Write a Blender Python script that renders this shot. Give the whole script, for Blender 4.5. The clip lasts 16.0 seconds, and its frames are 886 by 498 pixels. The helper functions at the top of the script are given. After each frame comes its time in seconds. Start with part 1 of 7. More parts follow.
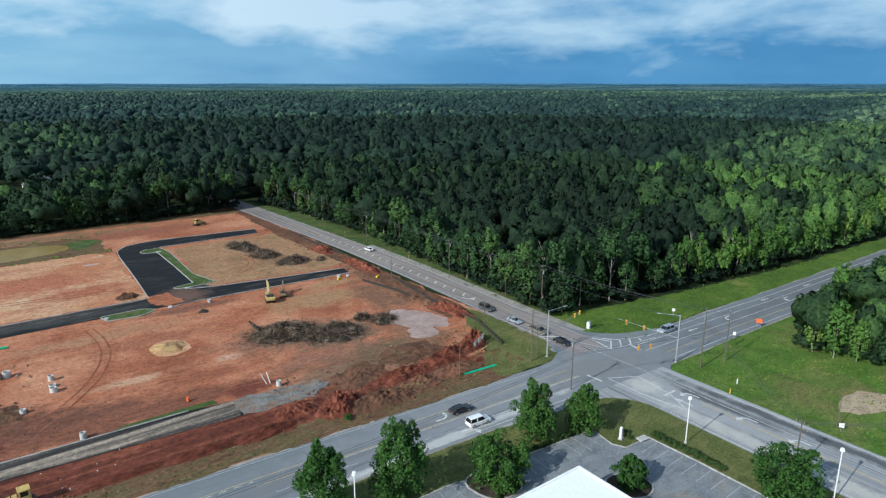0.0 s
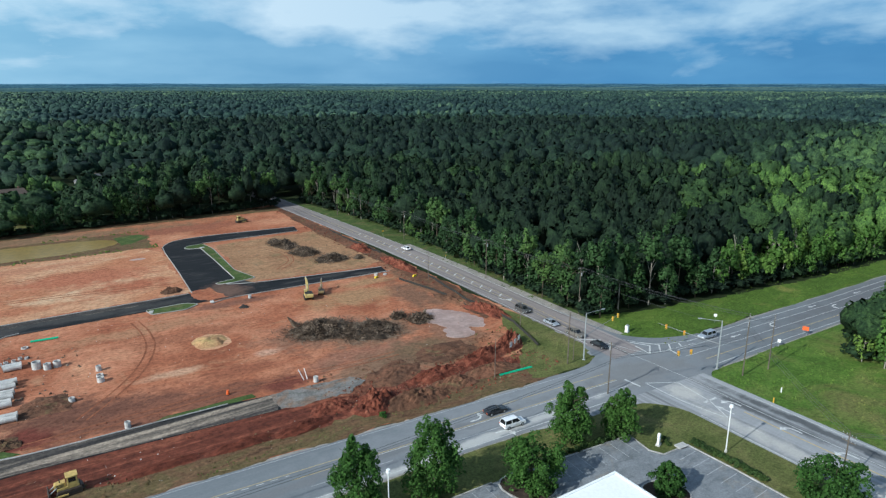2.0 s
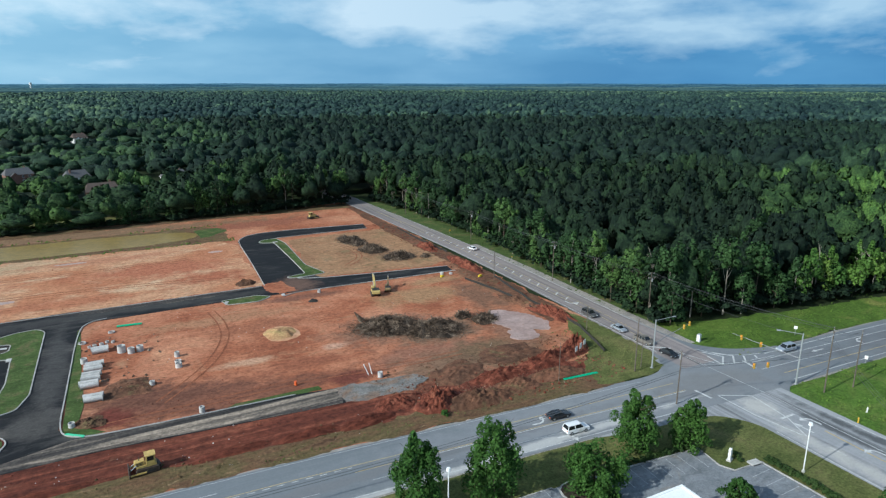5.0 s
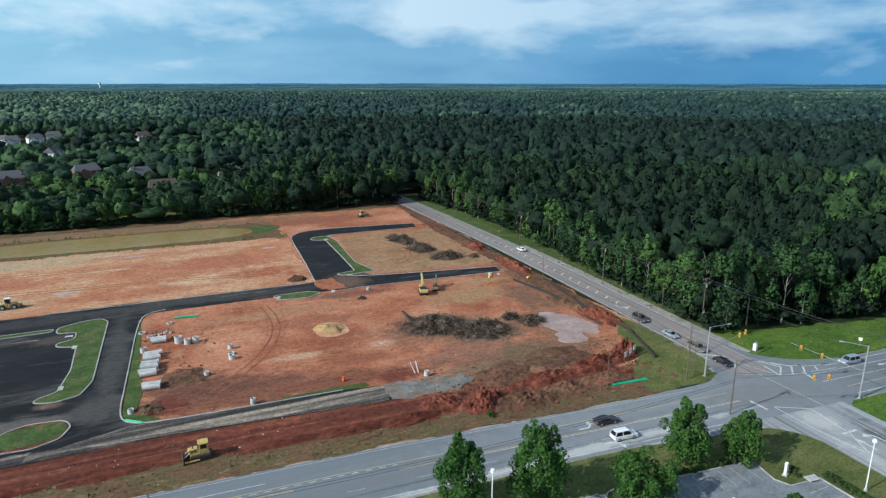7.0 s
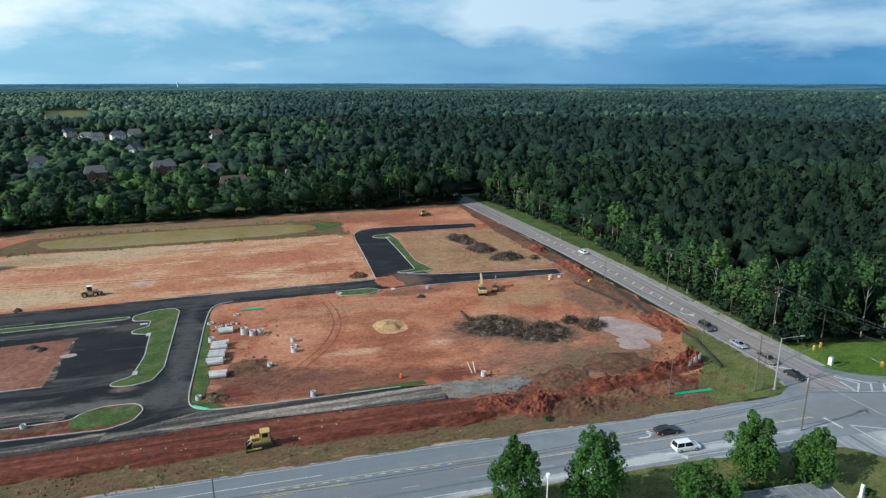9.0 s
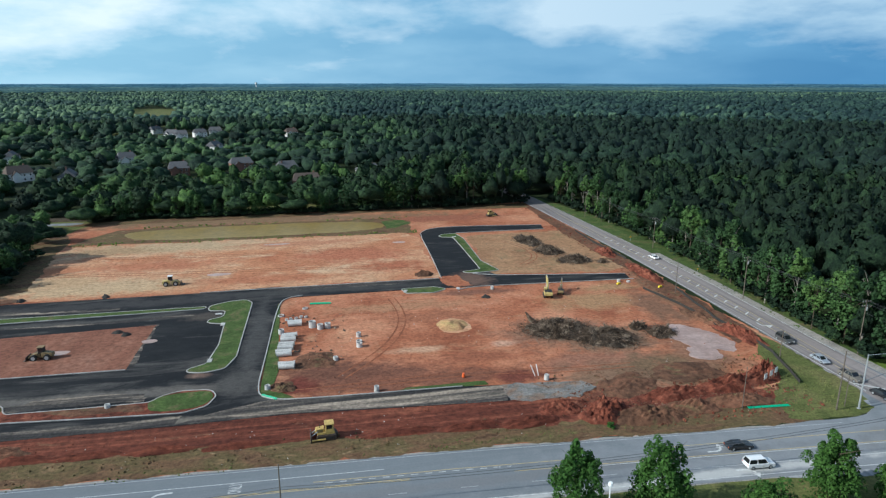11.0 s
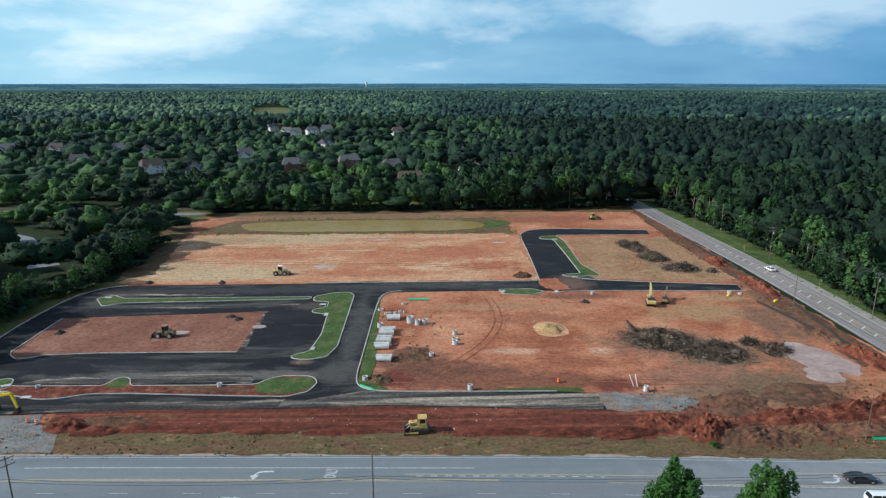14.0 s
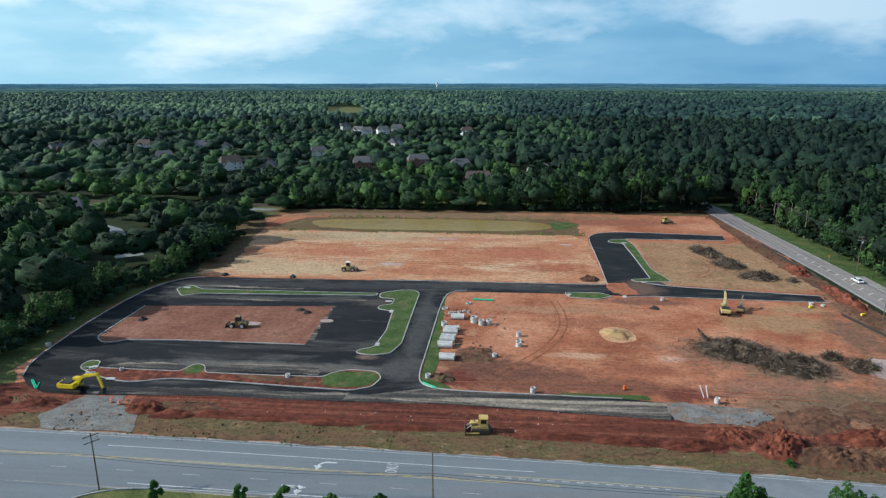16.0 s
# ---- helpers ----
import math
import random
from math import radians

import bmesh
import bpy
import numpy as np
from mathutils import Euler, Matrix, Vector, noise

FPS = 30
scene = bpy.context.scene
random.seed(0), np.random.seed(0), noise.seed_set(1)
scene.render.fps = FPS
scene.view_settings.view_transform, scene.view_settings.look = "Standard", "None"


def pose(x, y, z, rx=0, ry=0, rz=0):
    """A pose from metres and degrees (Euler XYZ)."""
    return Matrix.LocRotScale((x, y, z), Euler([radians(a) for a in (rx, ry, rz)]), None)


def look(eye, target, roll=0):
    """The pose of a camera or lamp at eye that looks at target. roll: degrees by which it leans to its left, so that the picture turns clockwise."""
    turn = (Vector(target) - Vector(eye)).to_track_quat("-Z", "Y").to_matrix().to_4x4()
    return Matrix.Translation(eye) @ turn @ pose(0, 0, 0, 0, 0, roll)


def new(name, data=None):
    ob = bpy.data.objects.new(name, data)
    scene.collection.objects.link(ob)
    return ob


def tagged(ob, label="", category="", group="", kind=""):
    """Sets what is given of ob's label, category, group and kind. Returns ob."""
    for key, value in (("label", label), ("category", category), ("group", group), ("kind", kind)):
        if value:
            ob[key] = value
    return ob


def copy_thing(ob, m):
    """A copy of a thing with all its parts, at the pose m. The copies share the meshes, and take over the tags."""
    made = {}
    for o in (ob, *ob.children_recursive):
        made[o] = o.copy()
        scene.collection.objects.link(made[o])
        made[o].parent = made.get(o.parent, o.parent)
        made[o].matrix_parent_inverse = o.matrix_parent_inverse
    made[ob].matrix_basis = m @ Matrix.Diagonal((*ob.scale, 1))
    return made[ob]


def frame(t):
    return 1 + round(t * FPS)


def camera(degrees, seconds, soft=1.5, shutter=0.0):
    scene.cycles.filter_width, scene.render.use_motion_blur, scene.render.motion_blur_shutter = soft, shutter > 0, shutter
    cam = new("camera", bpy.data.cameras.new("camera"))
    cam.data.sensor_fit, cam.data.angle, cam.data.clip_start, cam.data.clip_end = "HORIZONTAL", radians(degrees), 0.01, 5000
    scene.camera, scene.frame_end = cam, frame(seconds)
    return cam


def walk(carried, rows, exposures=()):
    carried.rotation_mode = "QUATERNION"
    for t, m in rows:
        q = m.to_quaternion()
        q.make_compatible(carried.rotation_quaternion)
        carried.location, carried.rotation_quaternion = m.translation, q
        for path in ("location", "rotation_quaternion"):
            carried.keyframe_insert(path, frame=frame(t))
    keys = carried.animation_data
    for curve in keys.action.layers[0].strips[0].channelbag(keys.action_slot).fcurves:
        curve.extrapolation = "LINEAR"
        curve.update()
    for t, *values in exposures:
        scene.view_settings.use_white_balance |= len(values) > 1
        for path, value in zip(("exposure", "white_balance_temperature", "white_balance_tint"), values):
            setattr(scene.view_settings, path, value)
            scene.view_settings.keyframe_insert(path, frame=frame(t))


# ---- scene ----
# A drone hovers 65 m above a road and turns slowly to its left over a building site.
EXPO, SKY, DECK, CLOUD_AT = 0.10, 0.12, 1.0, (3.1, 0.4, 0.2)
cam = camera(69.7, 16.0, soft=1.3)
EYE_Z = 65.0
YAWS = [(0.0, -36.62), (0.5, -35.77), (1.0, -34.92), (1.5, -34.07), (2.0, -33.17), (2.5, -32.18),
        (3.0, -31.15), (3.5, -30.08), (4.0, -29.0), (4.6, -27.8), (5.2, -26.58), (5.8, -25.3), (6.5, -23.74), (7.0, -22.47),
        (7.5, -21.12), (8.0, -19.74), (8.5, -18.33), (9.0, -16.88), (9.6, -15.1), (10.2, -13.24), (10.8, -11.38),
        (11.5, -9.18), (12.0, -7.64), (12.5, -6.11), (13.0, -4.58), (13.5, -3.05), (14.0, -1.53),
        (14.5, 0.0), (15.0, 1.52), (15.5, 3.05), (16.0, 4.6)]
walk(cam, [(t, pose(0, 0, EYE_Z, 75.2, 0, yaw)) for t, yaw in YAWS],
     exposures=[(0.0, EXPO, 5900, 4), (16.0, EXPO, 5900, 4)])

# ---- light ----
SUN_ELEV, SUN_FROM = 31.0, 187.0   # degrees; the sun stands towards -x, a little behind
sun = new("sun", bpy.data.lights.new("sun", "SUN"))
sun.data.energy, sun.data.angle, sun.data.color = 4.8, radians(0.8), (1.0, 0.95, 0.87)
sun_dir = Vector((math.cos(radians(SUN_FROM)) * math.cos(radians(SUN_ELEV)),
                  math.sin(radians(SUN_FROM)) * math.cos(radians(SUN_ELEV)), math.sin(radians(SUN_ELEV))))
sun.matrix_world = look(sun_dir * 300, (0, 0, 0))

world = bpy.data.worlds.new("sky")
scene.world = world
world.use_nodes = True
wn, wl = world.node_tree.nodes, world.node_tree.links
wn.clear()


def wnode(kind, **values):
    n = wn.new(kind)
    for k, v in values.items():
        n.inputs[k].default_value = v
    return n


def sky_setup():
    out, bg = wn.new("ShaderNodeOutputWorld"), wn.new("ShaderNodeBackground")
    sky = wn.new("ShaderNodeTexSky")
    sky.sky_type, sky.sun_disc = "NISHITA", False
    sky.sun_elevation, sky.sun_rotation = radians(SUN_ELEV), radians(90 - SUN_FROM)
    sky.air_density, sky.dust_density, sky.ozone_density = 1.0, 0.6, 2.5
    scale = wn.new("ShaderNodeVectorMath")
    scale.operation = "SCALE"
    scale.inputs["Scale"].default_value = SKY
    wl.new(sky.outputs[0], scale.inputs[0])
    coord = wn.new("ShaderNodeTexCoord")
    sep = wn.new("ShaderNodeSeparateXYZ")
    wl.new(coord.outputs["Generated"], sep.inputs[0])
    # clouds lie in flat layers: stretch the direction upwards before the noise
    mapping = wnode("ShaderNodeMapping", Scale=(1.0, 1.0, 3.0), Location=CLOUD_AT)
    wl.new(coord.outputs["Generated"], mapping.inputs[0])
    big = wnode("ShaderNodeTexNoise", Scale=4.0, Detail=7.0, Roughness=0.5, Distortion=0.25)
    wl.new(mapping.outputs[0], big.inputs["Vector"])
    small = wnode("ShaderNodeTexNoise", Scale=9.5, Detail=6.0, Roughness=0.6)
    wl.new(mapping.outputs[0], small.inputs["Vector"])
    mask = wn.new("ShaderNodeValToRGB")
    mask.color_ramp.elements[0].position, mask.color_ramp.elements[1].position = 0.47, 0.70
    high = wnode("ShaderNodeMapRange", **{"From Min": 0.015, "From Max": 0.1, "To Min": -0.12, "To Max": 0.15})
    wl.new(sep.outputs["Z"], high.inputs["Value"])
    a1 = wn.new("ShaderNodeMath")
    a1.operation = "ADD"
    wl.new(big.outputs[0], a1.inputs[0])
    wl.new(high.outputs[0], a1.inputs[1])
    a2 = wn.new("ShaderNodeMath")
    a2.operation = "MULTIPLY_ADD"
    a2.inputs[1].default_value, a2.inputs[2].default_value = 0.35, -0.175
    wl.new(small.outputs[0], a2.inputs[0])
    a3 = wn.new("ShaderNodeMath")
    a3.operation = "ADD"
    wl.new(a1.outputs[0], a3.inputs[0])
    wl.new(a2.outputs[0], a3.inputs[1])
    wl.new(a3.outputs[0], mask.inputs[0])
    # the far cloud deck: blue-grey low down, brighter and paler towards the sun's side
    side = wnode("ShaderNodeMapRange", **{"From Min": -0.7, "From Max": 0.75, "To Min": 0.0, "To Max": 1.0})
    wl.new(sep.outputs["X"], side.inputs["Value"])
    low = wn.new("ShaderNodeMix")
    low.data_type = "RGBA"
    low.inputs[6].default_value, low.inputs[7].default_value = (0.47, 0.75, 0.88, 1), (0.075, 0.255, 0.49, 1)
    wl.new(side.outputs[0], low.inputs[0])
    cloud = wn.new("ShaderNodeMix")
    cloud.data_type = "RGBA"
    cloud.inputs[6].default_value, cloud.inputs[7].default_value = (1.0, 1.05, 1.06, 1), (0.42, 0.58, 0.72, 1)
    wl.new(side.outputs[0], cloud.inputs[0])
    deck = wn.new("ShaderNodeMix")
    deck.data_type = "RGBA"
    wl.new(mask.outputs[0], deck.inputs[0])
    # thin grey veils drift through the blue
    veil_at = wnode("ShaderNodeMapping", Scale=(1.0, 1.0, 4.0), Location=(5.2, 1.1, 0.0))
    wl.new(coord.outputs["Generated"], veil_at.inputs[0])
    veil = wnode("ShaderNodeTexNoise", Scale=4.5, Detail=5.0, Roughness=0.5)
    wl.new(veil_at.outputs[0], veil.inputs["Vector"])
    veils = wn.new("ShaderNodeValToRGB")
    veils.color_ramp.elements[0].position, veils.color_ramp.elements[1].position = 0.35, 0.68
    veils.color_ramp.elements[0].color, veils.color_ramp.elements[1].color = (0.86, 0.9, 0.93, 1), (1.35, 1.16, 1.08, 1)
    wl.new(veil.outputs[0], veils.inputs[0])
    hazy = wn.new("ShaderNodeMix")
    hazy.data_type, hazy.blend_type = "RGBA", "MULTIPLY"
    hazy.inputs[0].default_value = 1.0
    wl.new(low.outputs[2], hazy.inputs[6])
    wl.new(veils.outputs[0], hazy.inputs[7])
    wl.new(hazy.outputs[2], deck.inputs[6])
    wl.new(cloud.outputs[2], deck.inputs[7])
    whole = wn.new("ShaderNodeMix")
    whole.data_type = "RGBA"
    # the deck thins out overhead to clear blue
    clear = wnode("ShaderNodeMapRange", **{"From Min": 0.2, "From Max": 0.55, "To Min": 0.97, "To Max": 0.25})
    wl.new(sep.outputs["Z"], clear.inputs["Value"])
    wl.new(clear.outputs[0], whole.inputs[0])
    wl.new(scale.outputs[0], whole.inputs[6])
    wl.new(deck.outputs[2], whole.inputs[7])
    bg.inputs["Strength"].default_value = DECK
    wl.new(whole.outputs[2], bg.inputs[0])
    wl.new(bg.outputs[0], out.inputs[0])


sky_setup()

# ---- materials ----
def material(name, build, rough=0.9, metal=0.0, spec=0.3):
    """A node material; build(nodes, links, shader) sets colour and relief."""
    m = bpy.data.materials.new(name)
    m.use_nodes = True
    n, l = m.node_tree.nodes, m.node_tree.links
    sh = n["Principled BSDF"]
    sh.inputs["Roughness"].default_value, sh.inputs["Metallic"].default_value = rough, metal
    sh.inputs["Specular IOR Level"].default_value = spec
    build(n, l, sh)
    return m


def noise_at(n, l, scale, detail=5.0, rough=0.6, stretch=(1, 1, 1), warp=0.0):
    geo = n.new("ShaderNodeNewGeometry")
    mp = n.new("ShaderNodeMapping")
    mp.inputs["Scale"].default_value = stretch
    l.new(geo.outputs["Position"], mp.inputs[0])
    t = n.new("ShaderNodeTexNoise")
    t.inputs["Scale"].default_value, t.inputs["Detail"].default_value = scale, detail
    t.inputs["Roughness"].default_value, t.inputs["Distortion"].default_value = rough, warp
    l.new(mp.outputs[0], t.inputs["Vector"])
    return t.outputs[0]


def ramp(n, l, fac, stops):
    r = n.new("ShaderNodeValToRGB")
    e = r.color_ramp.elements
    while len(e) < len(stops):
        e.new(0.5)
    for el, (p, c) in zip(e, stops):
        el.position, el.color = p, (*c, 1)
    l.new(fac, r.inputs[0])
    return r.outputs[0]


def mix(n, l, fac, a, b, kind="MIX"):
    m = n.new("ShaderNodeMix")
    m.data_type, m.blend_type = "RGBA", kind
    if isinstance(fac, (int, float)):
        m.inputs[0].default_value = fac
    else:
        l.new(fac, m.inputs[0])
    for i, v in ((6, a), (7, b)):
        if isinstance(v, tuple):
            m.inputs[i].default_value = (*v, 1)
        else:
            l.new(v, m.inputs[i])
    return m.outputs[2]


def relief(n, l, sh, fac, strength, distance):
    b = n.new("ShaderNodeBump")
    b.inputs["Strength"].default_value, b.inputs["Distance"].default_value = strength, distance
    l.new(fac, b.inputs["Height"])
    l.new(b.outputs[0], sh.inputs["Normal"])


def add_blots(n, l, col, blots):
    """Areas of other colours with soft, ragged borders: rows of x, y, half widths and colour."""
    geo = n.new("ShaderNodeNewGeometry").outputs["Position"]
    edge = noise_at(n, l, 0.16, 7, 0.7)
    for x, y, rx, ry, c in blots:
        v = n.new("ShaderNodeVectorMath")
        v.operation = "MULTIPLY_ADD"
        v.inputs[1].default_value, v.inputs[2].default_value = (1 / rx, 1 / ry, 0), (-x / rx, -y / ry, 0)
        l.new(geo, v.inputs[0])
        d = n.new("ShaderNodeVectorMath")
        d.operation = "LENGTH"
        l.new(v.outputs[0], d.inputs[0])
        a = n.new("ShaderNodeMath")
        a.operation = "MULTIPLY_ADD"
        a.inputs[1].default_value = 2.4
        l.new(edge, a.inputs[0])
        l.new(d.outputs["Value"], a.inputs[2])
        r = n.new("ShaderNodeMapRange")
        for k, value in (("From Min", 2.3), ("From Max", 1.7), ("To Min", 0.0), ("To Max", 1.0)):
            r.inputs[k].default_value = value
        l.new(a.outputs[0], r.inputs["Value"])
        col = mix(n, l, r.outputs[0], col, c)
    return col


def ground_mat(name, stops, scale, fine, fine_stops, bump=0.3, dist=0.3, stretch=(1, 1, 1), rough=0.95, extra=None, spec=0.15, blots=(), mottle=(0.74, 1.17)):
    """Earth, grass or gravel: broad patches times a fine grain."""
    def build(n, l, sh):
        broad = noise_at(n, l, scale, 6, 0.62, stretch, 0.6)
        col = ramp(n, l, broad, stops)
        if extra:
            e_scale, e_lo, e_hi, e_col, e_stretch = extra
            e = ramp(n, l, noise_at(n, l, e_scale, 7, 0.65, e_stretch, 1.0), [(e_lo, (0, 0, 0)), (e_hi, (1, 1, 1))])
            col = mix(n, l, e, col, e_col)
        if blots:
            col = add_blots(n, l, col, blots)
        lo, hi = mottle
        patch = noise_at(n, l, 0.38, 8, 0.75, (0.8, 1.5, 1), 0.8)
        col = mix(n, l, 1.0, col, ramp(n, l, patch, [(0.36, (lo, lo, lo)), (0.5, (1, 1, 1)), (0.64, (hi, hi * 0.99, hi * 0.98))]), "MULTIPLY")
        grain = noise_at(n, l, fine, 6, 0.7)
        col = mix(n, l, 1.0, col, ramp(n, l, grain, fine_stops), "MULTIPLY")
        l.new(col, sh.inputs["Base Color"])
        relief(n, l, sh, grain, bump, dist)
    return material(name, build, rough, 0, spec)


FINE = [(0.3, (0.72, 0.72, 0.72)), (0.7, (1.12, 1.12, 1.12))]
SMOOTH = [(0.3, (0.9, 0.9, 0.9)), (0.7, (1.06, 1.06, 1.06))]
ROUGH_FINE = [(0.32, (0.5, 0.5, 0.5)), (0.68, (1.25, 1.22, 1.18))]
ROUGH_SOIL = [(0.33, (0.62, 0.6, 0.58)), (0.5, (0.98, 0.98, 0.98)), (0.66, (1.2, 1.2, 1.2))]
M = {}
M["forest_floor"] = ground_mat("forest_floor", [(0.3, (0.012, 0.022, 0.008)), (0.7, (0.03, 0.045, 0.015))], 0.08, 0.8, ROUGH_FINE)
M["red_soil"] = ground_mat("red_soil", [(0.28, (0.22, 0.07, 0.036)), (0.46, (0.335, 0.125, 0.066)), (0.58, (0.42, 0.178, 0.10)), (0.72, (0.50, 0.26, 0.15))],
                           0.05, 1.1, ROUGH_SOIL, extra=(0.09, 0.55, 0.72, (0.40, 0.21, 0.12), (1, 1.6, 1)),
                           blots=[(20, 178, 26, 4, (0.34, 0.17, 0.095)), (80, 172, 18, 8, (0.33, 0.19, 0.10)), (90, 184, 12, 4, (0.33, 0.19, 0.10)), (64, 131, 22, 8, (0.27, 0.125, 0.08)),
                                  (-2, 138, 11, 8, (0.13, 0.06, 0.04)), (4, 133, 24, 9, (0.15, 0.066, 0.043)), (20, 129.5, 30, 5, (0.19, 0.08, 0.05)), (-8, 131, 8, 5, (0.14, 0.04, 0.028)), (42, 127, 9, 3, (0.15, 0.048, 0.032)), (30, 168, 20, 6, (0.30, 0.12, 0.066)), (22, 146, 9, 2.2, (0.46, 0.27, 0.17)), (44, 146, 4, 2.4, (0.48, 0.28, 0.19)), (34, 139, 16, 4, (0.27, 0.10, 0.055)), (46, 187, 16, 3, (0.20, 0.09, 0.058)), (60, 150, 17, 11, (0.24, 0.125, 0.08)), (72, 143, 14, 10, (0.21, 0.125, 0.08)),
                                  (66, 122, 18, 11, (0.20, 0.12, 0.076)), (82, 125, 16, 10, (0.155, 0.10, 0.058)), (90, 134, 8, 14, (0.24, 0.12, 0.075)), (56, 112, 14, 8, (0.15, 0.058, 0.036)), (80, 106, 26, 6, (0.15, 0.085, 0.05)),
                                  (96, 163, 7, 18, (0.19, 0.10, 0.062)), (52, 301, 40, 10, (0.26, 0.10, 0.06)), (-34, 311, 110, 10, (0.20, 0.125, 0.072)), (104, 176, 4, 30, (0.18, 0.10, 0.06))])
M["tan_soil"] = ground_mat("tan_soil", [(0.28, (0.33, 0.12, 0.062)), (0.45, (0.42, 0.19, 0.10)), (0.58, (0.48, 0.27, 0.155)), (0.75, (0.40, 0.165, 0.09))],
                           0.03, 0.9, ROUGH_SOIL, stretch=(0.8, 1.2, 1), extra=(0.07, 0.5, 0.68, (0.52, 0.36, 0.225), (0.7, 1.0, 1)),
                           blots=[(-74, 214, 40, 10, (0.44, 0.31, 0.185)), (-60, 264, 56, 9, (0.40, 0.29, 0.175)), (-60, 238, 26, 8, (0.38, 0.155, 0.085)), (10, 240, 26, 12, (0.36, 0.135, 0.075)), (-20, 214, 30, 5, (0.37, 0.15, 0.08)), (-82, 262, 18, 7, (0.33, 0.22, 0.125)), (-10, 262, 30, 5, (0.40, 0.19, 0.11)), (24, 222, 14, 8, (0.33, 0.12, 0.065)), (-88, 222, 12, 10, (0.42, 0.28, 0.16))])
M["bed_soil"] = ground_mat("bed_soil", [(0.3, (0.15, 0.06, 0.04)), (0.55, (0.22, 0.098, 0.064)), (0.78, (0.29, 0.16, 0.115))],
                           0.07, 0.9, ROUGH_SOIL, stretch=(1.3, 0.6, 1))
M["lot_soil"] = ground_mat("lot_soil", [(0.3, (0.24, 0.125, 0.068)), (0.55, (0.32, 0.185, 0.10)), (0.78, (0.38, 0.24, 0.14))],
                           0.06, 0.9, ROUGH_SOIL, extra=(0.1, 0.55, 0.7, (0.17, 0.14, 0.07), (1, 1, 1)))
M["wet_soil"] = ground_mat("wet_soil", [(0.32, (0.066, 0.022, 0.016)), (0.5, (0.14, 0.043, 0.027)), (0.66, (0.24, 0.083, 0.049))],
                           0.22, 0.7, ROUGH_FINE, bump=0.5, dist=0.4, stretch=(0.09, 2.4, 1), extra=(0.1, 0.6, 0.7, (0.20, 0.11, 0.065), (0.5, 1.5, 1)))
M["churned_soil"] = ground_mat("churned_soil", [(0.3, (0.08, 0.047, 0.032)), (0.5, (0.145, 0.074, 0.046)), (0.68, (0.21, 0.10, 0.062)), (0.85, (0.28, 0.18, 0.115))],
                               0.09, 0.7, ROUGH_FINE, bump=0.7, dist=0.5, extra=(0.2, 0.56, 0.7, (0.17, 0.14, 0.07), (1, 1, 1)))
M["raw_clay"] = ground_mat("raw_clay", [(0.3, (0.065, 0.024, 0.017)), (0.5, (0.165, 0.05, 0.031)), (0.7, (0.27, 0.105, 0.066))],
                           0.4, 0.8, ROUGH_FINE, bump=0.7, dist=0.6)
M["dry_verge"] = ground_mat("dry_verge", [(0.3, (0.075, 0.043, 0.027)), (0.45, (0.16, 0.095, 0.054)), (0.58, (0.12, 0.096, 0.044)), (0.72, (0.28, 0.172, 0.103))],
                            0.16, 1.3, ROUGH_FINE, bump=0.6, dist=0.3, stretch=(0.6, 1.3, 1), extra=(0.3, 0.62, 0.72, (0.34, 0.25, 0.15), (0.7, 1.4, 1)))
M["grass"] = ground_mat("grass", [(0.3, (0.058, 0.115, 0.018)), (0.5, (0.09, 0.165, 0.027)), (0.72, (0.14, 0.185, 0.045))], 0.11, 1.6, ROUGH_FINE, bump=0.6, dist=0.25,
                        extra=(0.05, 0.5, 0.7, (0.17, 0.16, 0.06), (1, 1, 1)))
M["lush_grass"] = ground_mat("lush_grass", [(0.3, (0.055, 0.105, 0.017)), (0.55, (0.09, 0.155, 0.025)), (0.8, (0.16, 0.205, 0.045))], 0.09, 1.4, ROUGH_FINE, bump=0.6, dist=0.3,
                             extra=(0.06, 0.56, 0.72, (0.20, 0.21, 0.06), (1, 1, 1)))
M["lawn"] = ground_mat("lawn", [(0.3, (0.075, 0.098, 0.028)), (0.52, (0.12, 0.135, 0.045)), (0.75, (0.19, 0.165, 0.075))], 0.1, 2.0, ROUGH_FINE, bump=0.4, dist=0.15)
M["turf"] = ground_mat("turf", [(0.3, (0.042, 0.07, 0.02)), (0.52, (0.075, 0.118, 0.034)), (0.7, (0.15, 0.125, 0.065))], 0.2, 2.2, ROUGH_FINE, bump=0.4, dist=0.15)
M["asphalt_old"] = ground_mat("asphalt_old", [(0.3, (0.15, 0.165, 0.178)), (0.7, (0.192, 0.21, 0.225))], 0.12, 2.5, SMOOTH, bump=0.1, dist=0.03,
                              stretch=(0.12, 1.6, 1), rough=0.85, mottle=(0.95, 1.04), extra=(0.16, 0.5, 0.7, (0.145, 0.157, 0.17), (0.02, 1.2, 1)),
                              blots=[(88, 89, 58, 15, (0.215, 0.227, 0.24)), (260, 86, 130, 8, (0.14, 0.145, 0.155)), (112, 88, 16, 6, (0.19, 0.195, 0.2)), (30, 90.5, 60, 1.6, (0.17, 0.176, 0.185)), (60, 84.8, 40, 1.2, (0.42, 0.42, 0.41))])
